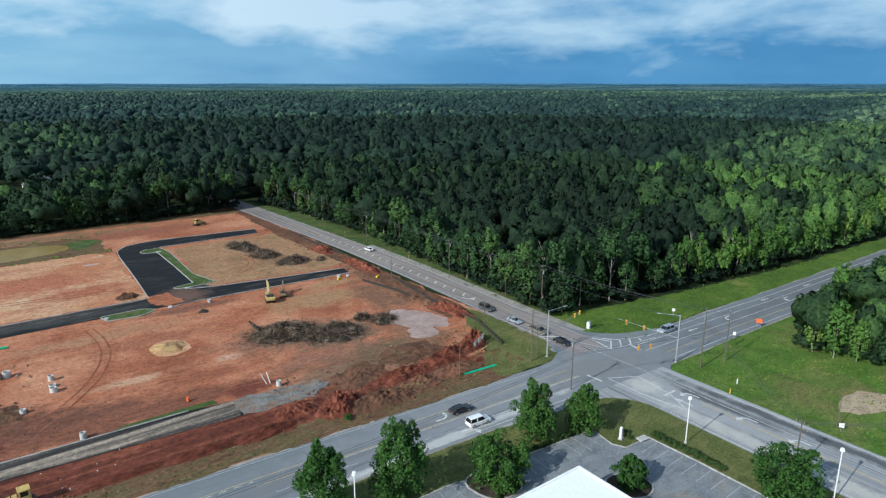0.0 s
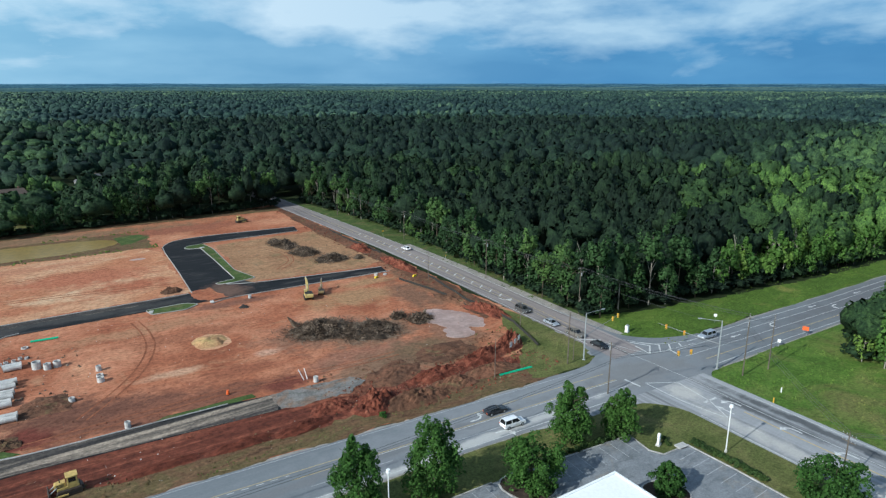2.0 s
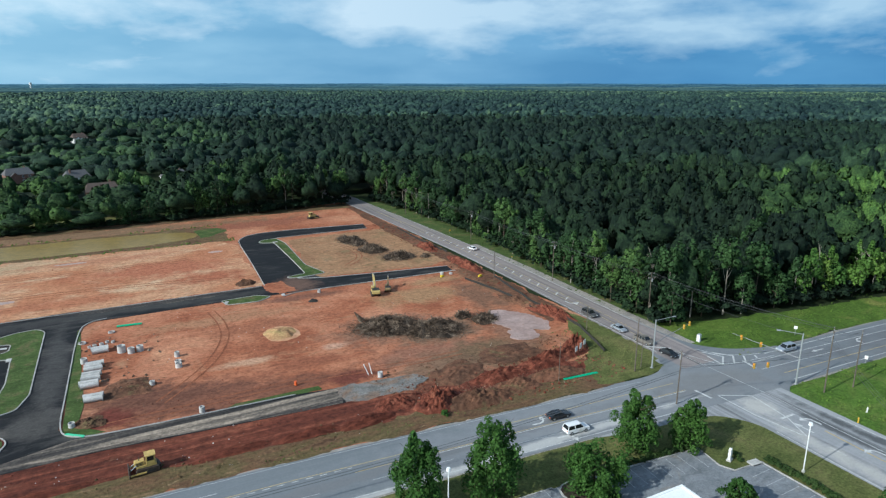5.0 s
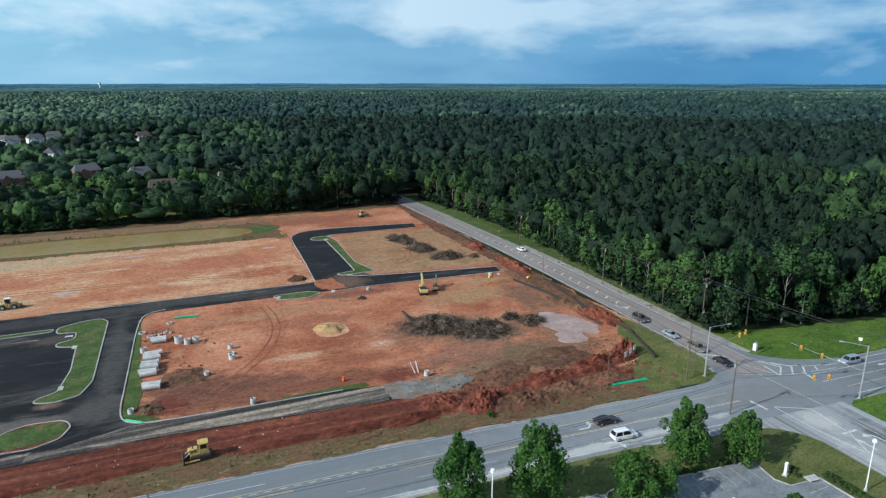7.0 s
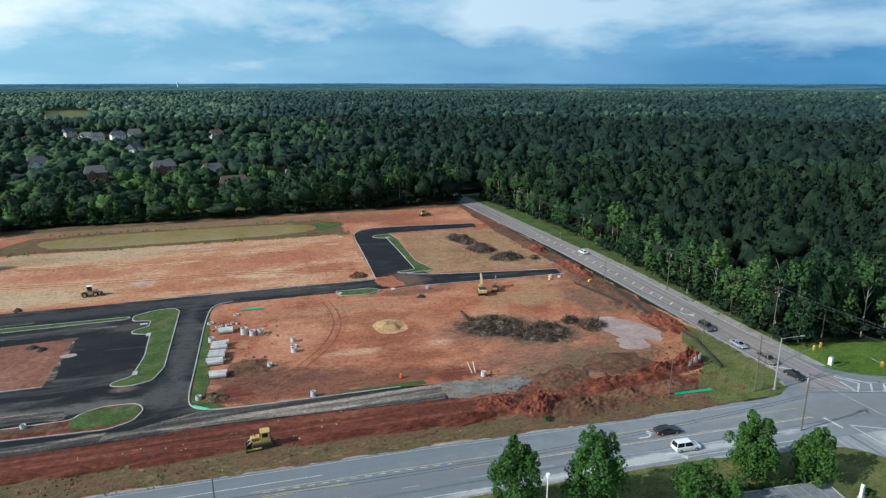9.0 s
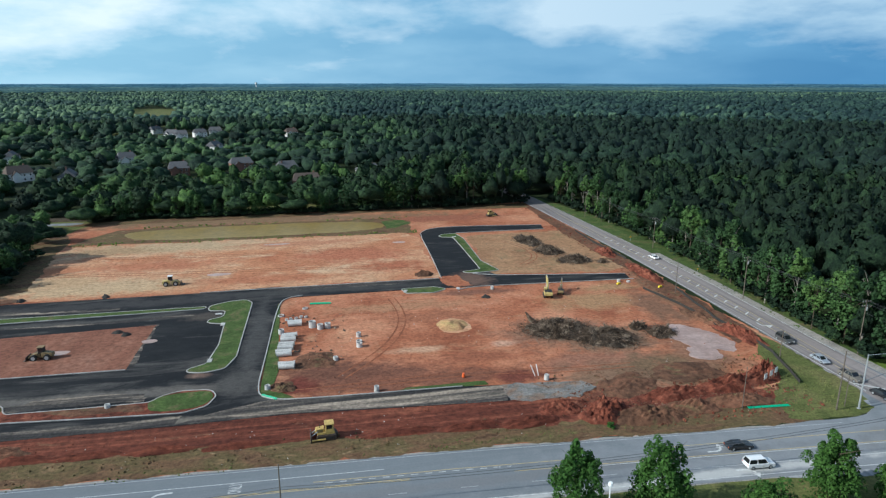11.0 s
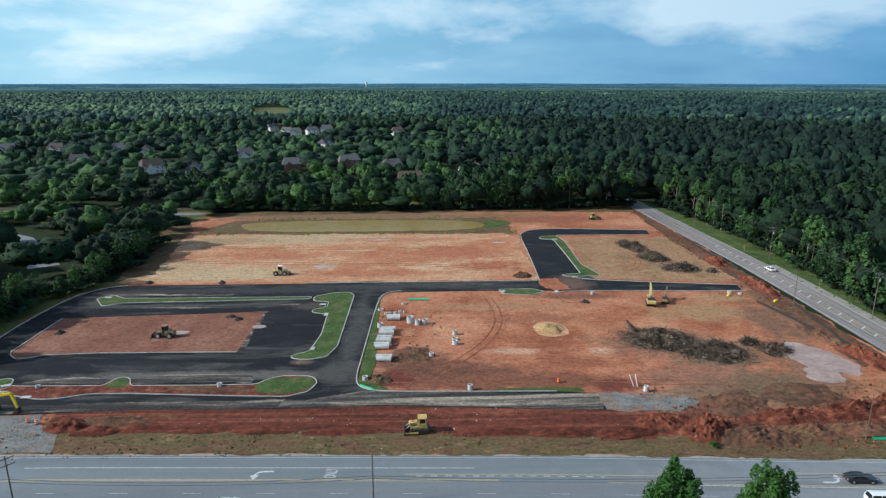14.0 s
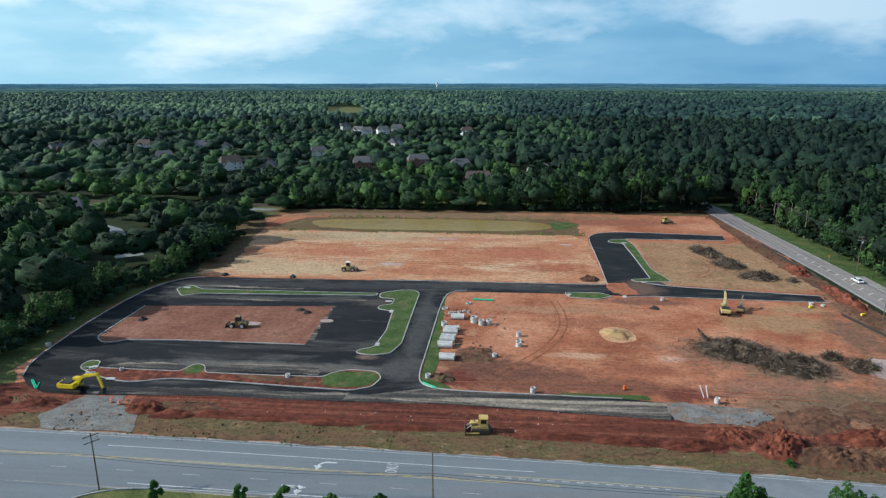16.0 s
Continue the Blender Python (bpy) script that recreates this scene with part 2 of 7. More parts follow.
M["asphalt_side"] = ground_mat("asphalt_side", [(0.3, (0.26, 0.268, 0.278)), (0.7, (0.36, 0.368, 0.378))], 0.12, 2.5, SMOOTH, bump=0.1, dist=0.03,
                               stretch=(1.6, 0.12, 1), rough=0.85, mottle=(0.92, 1.06), extra=(0.16, 0.47, 0.62, (0.15, 0.155, 0.16), (2.4, 0.04, 1)),
                               blots=[(120.5, 45, 1.6, 34, (0.10, 0.105, 0.11)), (117, 62, 1.5, 14, (0.11, 0.115, 0.12)), (109, 40, 2.5, 40, (0.40, 0.39, 0.37)), (112, 76, 4, 6, (0.42, 0.41, 0.39))])
M["asphalt_cross"] = ground_mat("asphalt_cross", [(0.3, (0.215, 0.19, 0.185)), (0.7, (0.30, 0.265, 0.255))], 0.12, 2.5, SMOOTH, bump=0.1, dist=0.03,
                                stretch=(1.6, 0.12, 1), rough=0.85, mottle=(0.92, 1.06), extra=(0.35, 0.5, 0.68, (0.12, 0.115, 0.115), (2.2, 0.05, 1)))
M["asphalt_new"] = ground_mat("asphalt_new", [(0.3, (0.009, 0.01, 0.012)), (0.55, (0.015, 0.016, 0.018)), (0.75, (0.032, 0.031, 0.031))], 0.11, 2.0, FINE, bump=0.1, dist=0.03,
                              stretch=(0.5, 1.3, 1), rough=0.8, extra=(0.12, 0.52, 0.72, (0.10, 0.093, 0.086), (0.3, 1.5, 1)),
                              blots=[(-19, 162, 3.2, 30, (0.062, 0.06, 0.058)), (0, 198, 60, 3, (0.05, 0.048, 0.046)), (-60, 195, 46, 3.5, (0.042, 0.04, 0.04)), (-50, 134, 40, 2.6, (0.12, 0.108, 0.096)), (-70, 181, 40, 2.0, (0.07, 0.066, 0.062)), (-40, 120.5, 46, 1.6, (0.16, 0.14, 0.115)),
                                     (-20, 136, 6, 8, (0.07, 0.066, 0.062)), (48, 200, 8, 9, (0.13, 0.08, 0.06)), (-30, 141, 4, 2, (0.17, 0.11, 0.085)), (-98, 186, 8, 8, (0.07, 0.064, 0.058)), (-34, 180, 9, 3, (0.07, 0.058, 0.05))])
M["asphalt_lot"] = ground_mat("asphalt_lot", [(0.3, (0.16, 0.175, 0.19)), (0.7, (0.235, 0.25, 0.265))], 0.2, 2.5, FINE, bump=0.1, dist=0.03,
                              rough=0.85, extra=(0.14, 0.55, 0.68, (0.24, 0.22, 0.19), (1, 1, 1)))
M["dusty_base"] = ground_mat("dusty_base", [(0.36, (0.034, 0.033, 0.034)), (0.5, (0.085, 0.076, 0.07)), (0.62, (0.36, 0.30, 0.24))], 0.16, 1.5, ROUGH_FINE,
                             stretch=(0.14, 2.0, 1), extra=(0.14, 0.54, 0.66, (0.04, 0.038, 0.038), (0.08, 1.1, 1)))
M["gravel"] = ground_mat("gravel", [(0.3, (0.15, 0.148, 0.143)), (0.7, (0.25, 0.245, 0.235))], 0.25, 3.0, ROUGH_FINE, bump=0.6, dist=0.15,
                         extra=(0.13, 0.5, 0.66, (0.24, 0.15, 0.10), (1, 1, 1)))
M["shoulder"] = ground_mat("shoulder", [(0.3, (0.26, 0.25, 0.24)), (0.7, (0.38, 0.36, 0.33))], 0.2, 3.0, ROUGH_FINE, bump=0.4, dist=0.1)
M["concrete"] = ground_mat("concrete", [(0.3, (0.42, 0.41, 0.39)), (0.7, (0.56, 0.55, 0.53))], 0.5, 4.0, FINE, bump=0.15, dist=0.02, rough=0.85)
M["curb_concrete"] = ground_mat("curb_concrete", [(0.3, (0.30, 0.29, 0.27)), (0.7, (0.46, 0.45, 0.43))], 0.3, 4.0, ROUGH_SOIL, bump=0.15, dist=0.02, rough=0.85)
M["mud"] = ground_mat("mud", [(0.3, (0.31, 0.205, 0.17)), (0.7, (0.44, 0.32, 0.28))], 0.15, 1.2, FINE, bump=0.05, dist=0.05, rough=0.42, spec=0.4)
M["pond_water"] = ground_mat("pond_water", [(0.3, (0.215, 0.15, 0.043)), (0.7, (0.275, 0.195, 0.06))], 0.05, 0.5, FINE, bump=0.03, dist=0.05, rough=0.4, spec=0.2)
M["pale_sand"] = ground_mat("pale_sand", [(0.3, (0.27, 0.21, 0.14)), (0.6, (0.40, 0.32, 0.22)), (0.78, (0.16, 0.16, 0.07))], 0.2, 1.5, ROUGH_SOIL)
M["sand"] = ground_mat("sand", [(0.3, (0.30, 0.155, 0.075)), (0.5, (0.42, 0.255, 0.125)), (0.7, (0.38, 0.29, 0.12))], 0.3, 2.0, ROUGH_SOIL)


def paint(name, col, rough=0.5, metal=0.0, wear=0.25, spec=0.4):
    def build(n, l, sh):
        g = noise_at(n, l, 1.7, 5, 0.65)
        dark = tuple(c * (1 - wear) for c in col)
        l.new(ramp(n, l, g, [(0.35, dark), (0.62, col)]), sh.inputs["Base Color"])
        relief(n, l, sh, g, 0.08, 0.02)
    return material(name, build, rough, metal, spec)


M["road_white"] = paint("road_white", (0.60, 0.61, 0.60), 0.7, 0, 0.4)
M["road_yellow"] = paint("road_yellow", (0.52, 0.40, 0.18), 0.7, 0, 0.3)
M["faded_white"] = paint("faded_white", (0.42, 0.43, 0.44), 0.7, 0, 0.4)
M["white_roof"] = paint("white_roof", (0.82, 0.83, 0.83), 0.5, 0, 0.08)
M["white_paint"] = paint("white_paint", (0.78, 0.78, 0.77), 0.5, 0, 0.15)
M["cat_yellow"] = paint("cat_yellow", (0.58, 0.41, 0.13), 0.5, 0, 0.4)
M["pale_yellow"] = paint("pale_yellow", (0.56, 0.43, 0.16), 0.55, 0, 0.4)
M["bright_yellow"] = paint("bright_yellow", (0.72, 0.52, 0.02), 0.45, 0, 0.2)
M["machine_dark"] = paint("machine_dark", (0.03, 0.028, 0.026), 0.65, 0, 0.3)
M["track_steel"] = paint("track_steel", (0.07, 0.055, 0.045), 0.6, 0.4, 0.4)
M["glass_dark"] = paint("glass_dark", (0.015, 0.018, 0.02), 0.08, 0, 0.1, 0.6)
M["rubber"] = paint("rubber", (0.022, 0.022, 0.022), 0.8, 0, 0.2)
M["wood_pole"] = paint("wood_pole", (0.14, 0.115, 0.09), 0.85, 0, 0.35)
M["galvanized"] = paint("galvanized", (0.38, 0.40, 0.41), 0.45, 0.3, 0.12)
M["signal_yellow"] = paint("signal_yellow", (0.62, 0.36, 0.04), 0.5, 0, 0.1)
M["cable"] = paint("cable", (0.06, 0.062, 0.065), 0.6, 0, 0.1)
M["green_plastic"] = paint("green_plastic", (0.02, 0.42, 0.22), 0.4, 0, 0.15)
M["orange_plastic"] = paint("orange_plastic", (0.75, 0.13, 0.03), 0.5, 0, 0.15)
M["brick"] = paint("brick", (0.23, 0.12, 0.09), 0.85, 0, 0.3)
M["siding"] = paint("siding", (0.74, 0.73, 0.70), 0.8, 0, 0.15)
M["roof_brown"] = paint("roof_brown", (0.10, 0.075, 0.062), 0.9, 0, 0.3)
M["roof_grey"] = paint("roof_grey", (0.115, 0.115, 0.12), 0.9, 0, 0.3)
M["bark"] = ground_mat("bark", [(0.3, (0.06, 0.045, 0.033)), (0.7, (0.13, 0.105, 0.08))], 1.2, 6.0, FINE, stretch=(1, 1, 0.2))
M["pale_bark"] = ground_mat("pale_bark", [(0.3, (0.20, 0.18, 0.15)), (0.7, (0.34, 0.31, 0.27))], 1.2, 6.0, FINE, stretch=(1, 1, 0.2))
M["dead_wood"] = ground_mat("dead_wood", [(0.3, (0.04, 0.029, 0.022)), (0.48, (0.115, 0.083, 0.061)), (0.66, (0.31, 0.25, 0.195))], 0.5, 4.0, ROUGH_FINE)
M["fence_board"] = paint("fence_board", (0.20, 0.15, 0.11), 0.85, 0, 0.35)
M["silt_cloth"] = paint("silt_cloth", (0.035, 0.032, 0.028), 0.9, 0, 0.3)


def leaf_mat(name, dark, mid, light, by="tint", vary=0.28):
    """Foliage: one hue a tree (tint or the object's own random), lighter and darker leaves in it, some light through the leaf."""
    m = bpy.data.materials.new(name)
    m.use_nodes = True
    n, l = m.node_tree.nodes, m.node_tree.links
    sh = n["Principled BSDF"]
    sh.inputs["Roughness"].default_value, sh.inputs["Specular IOR Level"].default_value = 0.7, 0.15
    if by == "tint":
        a = n.new("ShaderNodeAttribute")
        a.attribute_name = "tint"
        fac = a.outputs["Fac"]
    else:
        fac = n.new("ShaderNodeObjectInfo").outputs["Random"]
    col = ramp(n, l, fac, [(0.0, dark), (0.55, mid), (1.0, light)])
    isl = n.new("ShaderNodeNewGeometry").outputs["Random Per Island"]
    col = mix(n, l, 1.0, col, ramp(n, l, isl, [(0.0, (1 - vary, 1 - 0.94 * vary, 1 - vary)), (1.0, (1 + vary, 1 + 0.9 * vary, 1 + 0.7 * vary))]), "MULTIPLY")
    l.new(col, sh.inputs["Base Color"])
    tr = n.new("ShaderNodeBsdfTranslucent")
    l.new(col, tr.inputs[0])
    ms = n.new("ShaderNodeMixShader")
    ms.inputs[0].default_value = 0.25
    l.new(sh.outputs[0], ms.inputs[1])
    l.new(tr.outputs[0], ms.inputs[2])
    l.new(ms.outputs[0], n["Material Output"].inputs[0])
    return m


def wood_mat(name, dark, mid, light, fine=1.5, bump=0.6, deep=0.22):
    """The crowns of a wood: one hue a tree, mottled at two scales; shaded gaps between tufts are painted dark."""
    m = bpy.data.materials.new(name)
    m.use_nodes = True
    n, l = m.node_tree.nodes, m.node_tree.links
    sh = n["Principled BSDF"]
    sh.inputs["Roughness"].default_value, sh.inputs["Specular IOR Level"].default_value = 0.75, 0.12
    a = n.new("ShaderNodeAttribute")
    a.attribute_name = "tint"
    col = ramp(n, l, a.outputs["Fac"], [(0.0, dark), (0.5, mid), (1.0, light)])
    tuft = noise_at(n, l, fine, 4, 0.7)
    bough = noise_at(n, l, fine * 0.27, 2, 0.5)
    # hollows between tufts painted dark and bluish, tips bright and warm
    col = mix(n, l, 1.0, col, ramp(n, l, tuft, [(0.34, (deep, deep + 0.04, deep + 0.06)), (0.5, (0.9, 0.92, 0.92)), (0.66, (1.97 - deep, 1.82 - deep, 1.62 - deep))]), "MULTIPLY")
    col = mix(n, l, 1.0, col, ramp(n, l, bough, [(0.35, (0.6, 0.66, 0.72)), (0.65, (1.3, 1.24, 1.15))]), "MULTIPLY")
    l.new(col, sh.inputs["Base Color"])
    relief(n, l, sh, tuft, bump, 0.9 / fine)
    return m


# Wood leaf colours: darkened for cloud shade, bluer with distance for haze.
M["leaf_wood"] = wood_mat("leaf_wood", (0.0115, 0.0235, 0.0145), (0.0225, 0.047, 0.021), (0.08, 0.155, 0.04), 1.5, 0.9)
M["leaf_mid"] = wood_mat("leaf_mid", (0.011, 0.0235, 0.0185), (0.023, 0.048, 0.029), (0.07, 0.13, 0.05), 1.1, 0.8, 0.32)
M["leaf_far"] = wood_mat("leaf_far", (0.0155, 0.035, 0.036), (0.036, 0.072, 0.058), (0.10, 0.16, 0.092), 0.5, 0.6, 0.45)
M["leaf_edge"] = leaf_mat("leaf_edge", (0.026, 0.057, 0.024), (0.044, 0.094, 0.033), (0.09, 0.165, 0.048), by="object")
# yellower leaf, its colour also raised for sun on the eastern edge trees
M["leaf_sunlit"] = leaf_mat("leaf_sunlit", (0.06, 0.135, 0.032), (0.095, 0.19, 0.04), (0.17, 0.27, 0.06), by="object")
M["mulch"] = ground_mat("mulch", [(0.3, (0.035, 0.028, 0.022)), (0.7, (0.085, 0.065, 0.05))], 0.5, 3.0, ROUGH_FINE)
M["leaf_near"] = leaf_mat("leaf_near", (0.034, 0.086, 0.02), (0.043, 0.104, 0.022), (0.058, 0.128, 0.027), by="object", vary=0.4)
M["leaf_shrub"] = leaf_mat("leaf_shrub", (0.03, 0.055, 0.018), (0.04, 0.075, 0.022), (0.055, 0.09, 0.026), by="object")

# ---- building helpers ----
def mesh_of(bm, name):
    me = bpy.data.meshes.new(name)
    bm.to_mesh(me)
    bm.free()
    return me


def part(name, bm, mat, parent=None, label="", smooth=False):
    """Links a bmesh (or mesh) as one mesh object, under a thing where one is given."""
    me = bm if isinstance(bm, bpy.types.Mesh) else mesh_of(bm, name)
    if mat and not me.materials:
        me.materials.append(M[mat] if isinstance(mat, str) else mat)
    if smooth:
        me.polygons.foreach_set("use_smooth", [True] * len(me.polygons))
    ob = new(name, me)
    if parent:
        ob.parent = parent
    if label:
        tagged(ob, label)
    return ob


def empty(name, m=None):
    ob = new(name)
    ob.empty_display_size = 0.5
    if m is not None:
        ob.matrix_basis = m
    return ob


def dense(pts, step, closed=True):
    out, n = [], len(pts)
    for i in range(n if closed else n - 1):
        a, b = Vector(pts[i][:2]), Vector(pts[(i + 1) % n][:2])
        k = max(1, int((b - a).length / step))
        out += [a.lerp(b, j / k) for j in range(k)]
    if not closed:
        out.append(Vector(pts[-1][:2]))
    return out


def rounded(pts, times=2, closed=True):
    """Cuts corners, so that a coarse line becomes a curve."""
    pts = [Vector(p[:2]) for p in pts]
    for _ in range(times):
        out, n = [], len(pts)
        for i in range(n if closed else n - 1):
            a, b = pts[i], pts[(i + 1) % n]
            out += [a.lerp(b, 0.25), a.lerp(b, 0.75)]
        pts = out if closed else [pts[0]] + out + [pts[-1]]
    return pts


def sheet(name, pts, z, mat, ragged=0.0, step=1.2, depth=0.3, parent=None):
    """A flat piece of ground with a skirt; ragged: metres by which its edge wanders."""
    p = dense(pts, step) if ragged else [Vector(q[:2]) for q in pts]
    if ragged:
        p = [q + ragged * Vector((noise.noise((q.x * 0.11, q.y * 0.11, z * 9)) + 0.6 * noise.noise((q.x * 0.4, q.y * 0.4, 3.3)) + 0.4 * noise.noise((q.x * 1.1, q.y * 1.1, 1.3)),
                                  noise.noise((q.x * 0.11, q.y * 0.11, 7.7 + z)) + 0.6 * noise.noise((q.x * 0.4, q.y * 0.4, 9.1)) + 0.4 * noise.noise((q.x * 1.1, q.y * 1.1, 6.3)))) for q in p]
    bm = bmesh.new()
    top = [bm.verts.new((q.x, q.y, z)) for q in p]
    low = [bm.verts.new((q.x, q.y, z - depth)) for q in p]
    f = bm.faces.new(top)
    f.normal_update()
    if f.normal.z < 0:
        f.normal_flip()
    for i in range(len(p)):
        j = (i + 1) % len(p)
        bm.faces.new((top[i], top[j], low[j], low[i]))
    bmesh.ops.triangulate(bm, faces=[f])
    bmesh.ops.recalc_face_normals(bm, faces=bm.faces[:])
    return part(name, bm, mat, parent)


def band(bm, pts, left, right, z, height=0.0, closed=False):
    """A strip along a line; left and right: metres to its sides. With a height it is a bar with three faces."""
    p = [Vector(q[:2]) for q in pts]
    n = len(p)
    rows = []
    for i in range(n):
        a = p[i - 1] if (i or closed) else p[i]
        b = p[(i + 1) % n] if (i < n - 1 or closed) else p[i]
        d = (b - a).normalized()
        s = Vector((-d.y, d.x))
        l, r = p[i] + s * left, p[i] - s * right
        row = [bm.verts.new((l.x, l.y, z + height)), bm.verts.new((r.x, r.y, z + height))]
        if height:
            row = [bm.verts.new((l.x, l.y, z))] + row + [bm.verts.new((r.x, r.y, z))]
        rows.append(row)
    for i in range(n if closed else n - 1):
        a, b = rows[i], rows[(i + 1) % n]
        for k in range(len(a) - 1):
            bm.faces.new((a[k], a[k + 1], b[k + 1], b[k]))
    bmesh.ops.recalc_face_normals(bm, faces=bm.faces[:])
    return bm


def strip(name, pts, left, right, z, mat, height=0.0, closed=False, parent=None):
    return part(name, band(bmesh.new(), pts, left, right, z, height, closed), mat, parent)


def curb(pts, closed=False, z=0.06, name="curb"):
    """A concrete kerb, 15 cm high, along a line."""
    return tagged(strip(name, pts, 0.13, 0.13, z, "curb_concrete", 0.16, closed), "pale cast concrete kerb beside the pavement", "kerb", kind="structure")


def structure(ob, label, category):
    return tagged(ob, label, category, kind="structure")


# ---- the ground, out to the horizon ----
def build_ground():
    bm = bmesh.new()
    radii = [0] + [30 * 1.09 ** k for k in range(60)]
    radii = [r for r in radii if r < 4700] + [4900]
    rows = []
    for r in radii[1:]:
        rows.append([bm.verts.new((r * math.cos(2 * math.pi * k / 96), r * math.sin(2 * math.pi * k / 96),
                                   -0.06 + (6 * noise.noise((r * 0.002, k * 0.3, 0)) if r > 1500 else 0))) for k in range(96)])
    c = bm.verts.new((0, 0, -0.06))
    for k in range(96):
        bm.faces.new((c, rows[0][k], rows[0][(k + 1) % 96]))
        for a, b in zip(rows, rows[1:]):
            bm.faces.new((a[k], b[k], b[(k + 1) % 96], a[(k + 1) % 96]))
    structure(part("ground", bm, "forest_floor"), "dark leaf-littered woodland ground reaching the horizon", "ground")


build_ground()


# ---- roads ----
def front_mid(x):
    """The line of the front road's far edge."""
    if x < 20:
        return 100.2 - 0.028 * (x - 20) if x > -60 else 102.44 - 0.012 * (x + 60)
    return 100.2 - 0.052 * (x - 20) if x < 125 else 94.74 - 0.022 * (x - 125)


FRONT_X = [-420, -200, -100, -60, -20, 20, 50, 80, 100, 125, 150, 200, 260, 340, 480]
front_line = [(x, front_mid(x)) for x in FRONT_X]
S = structure
S(sheet("pavement_verge", [(-420, 104.5)] + [(x, front_mid(x) + 0.5) for x in FRONT_X] + [(x, front_mid(x) - 15.6) for x in reversed(FRONT_X)], 0.02, "shoulder", 0.5, 4),
  "pale gravel shoulder along the road", "shoulder")
S(strip("road", front_line, 0.0, 15.2, 0.06, "asphalt_old"), "grey worn asphalt road with turn lanes", "road")
CROSS = [(117.5, -160), (117.5, 40), (118, 80), (118.5, 130), (119.5, 180), (119.3, 220), (117.5, 260), (115.5, 300), (113.5, 345), (110, 400), (104, 470)]
S(strip("road", CROSS[:4], 12.2, 5.6, 0.05, "asphalt_side"), "grey worn asphalt road with turn lanes and long skid marks", "road")
S(strip("road", [(118, 96), (118.5, 130), (119.6, 180), (119.3, 220), (117.5, 260), (115.5, 300), (113.5, 345), (110, 400), (104, 470)], 5.6, 5.0, 0.055, "asphalt_cross"),
  "brownish worn asphalt country road running into the woods", "road")
# rounded corners of the crossing
S(sheet("road", rounded([(86, 98), (103, 96.5), (109.5, 99.5), (112.6, 108), (113, 125), (120, 125), (120, 88), (86, 88)], 2), 0.053, "asphalt_old"), "worn asphalt corner of the crossing", "road")
S(sheet("road", rounded([(118, 130), (123.6, 124), (124.0, 110), (126, 103.5), (133, 97.5), (150, 93.6), (150, 86), (118, 86)], 2), 0.0515, "asphalt_old"), "worn asphalt corner of the crossing", "road")
S(sheet("road", rounded([(60, 86), (80, 80.2), (99, 78.9), (103.5, 75.6), (106.2, 70), (106.0, 60), (105.4, 30), (118, 30), (118, 90), (60, 90)], 2), 0.0505, "asphalt_side"), "worn asphalt corner of the crossing", "road")
S(sheet("road", rounded([(118, 60), (122.6, 60), (121.6, 74), (124, 78.4), (130, 80.2), (150, 80.5), (150, 88), (118, 88)], 2), 0.049, "asphalt_old"), "worn asphalt corner of the crossing", "road")
# the far shoulder of the country road, and its grass verge
S(strip("pavement_verge", [(124.5, 106), (124.8, 130), (125.8, 180), (125.4, 220)], 1.6, 2.2, 0.03, "shoulder"), "gravel shoulder with grass along the road", "shoulder")
S(sheet("ground", [(122, 128), (128, 118), (133, 170), (137, 215), (137, 245), (134, 285), (121, 345), (110, 345), (118, 250), (123, 200)], 0.015, "turf", 1.2), "grass verge along the woods", "grass")
S(sheet("ground", [(122, 126), (125, 104), (133, 96), (480, 80), (480, 100), (300, 100), (227, 103), (199, 107), (171, 110), (148, 114), (130, 119)], 0.012, "lush_grass", 1.5),
  "bright green rough grass beside the road", "grass")
S(sheet("ground", [(120, 84), (300, 84), (300, 30), (300, -120), (120, -120)], 0.008, "grass", 0), "mown green grass field beside the road", "grass")
S(sheet("ground", [(134.5, 45), (140.6, 48.4), (147, 46.5), (152, 40), (144, 38), (137, 42)], 0.03, "pale_sand", 1.6), "bare sandy patch of ground in the grass", "bare soil")
S(sheet("ground", [(-420, 90), (100, 90), (108, 70), (108, -120), (-420, -120)], 0.006, "lawn", 0), "mown lawn beside the road", "lawn")

# ---- the building site: soils ----
S(sheet("ground", [(-116, 102), (112, 97.5), (112.5, 140), (112, 260), (108, 335), (60, 326), (0, 327), (-90, 320), (-114, 318), (-108, 250), (-100, 205), (-116, 185), (-114, 140)],
        0.0, "red_soil", 1.5), "bare red clay of a building site", "soil")
S(sheet("ground", [(-104, 203), (38, 204), (39, 262), (34, 272), (-40, 273), (-100, 272), (-106, 250), (-98, 215)], 0.03, "tan_soil", 2.0), "graded orange and tan sandy clay", "soil")
S(sheet("ground", [(56, 206), (98, 200), (108, 205), (110, 262), (98, 264), (60, 262)], 0.03, "lot_soil", 1.5), "graded tan clay lot", "soil")
S(sheet("ground", [(-108, 103.5), (-50, 102.8), (20, 100.6), (60, 98.4), (96, 96.8), (98, 106), (60, 111), (20, 110.5), (-40, 112), (-106, 112.5)], 0.035, "dry_verge", 1.2), "dry brown grass and dirt verge beside the road", "verge")
S(sheet("ground", [(-76, 121), (-67, 121), (-28, 121), (-8, 121), (15, 120), (38, 119), (50, 113), (52, 107), (38, 105.4), (10, 107.6), (-26, 109.3), (-46, 110.4), (-57, 110.7), (-66, 109.4), (-73.5, 112)], 0.045, "wet_soil", 1.2), "dark red freshly graded clay strip", "soil")
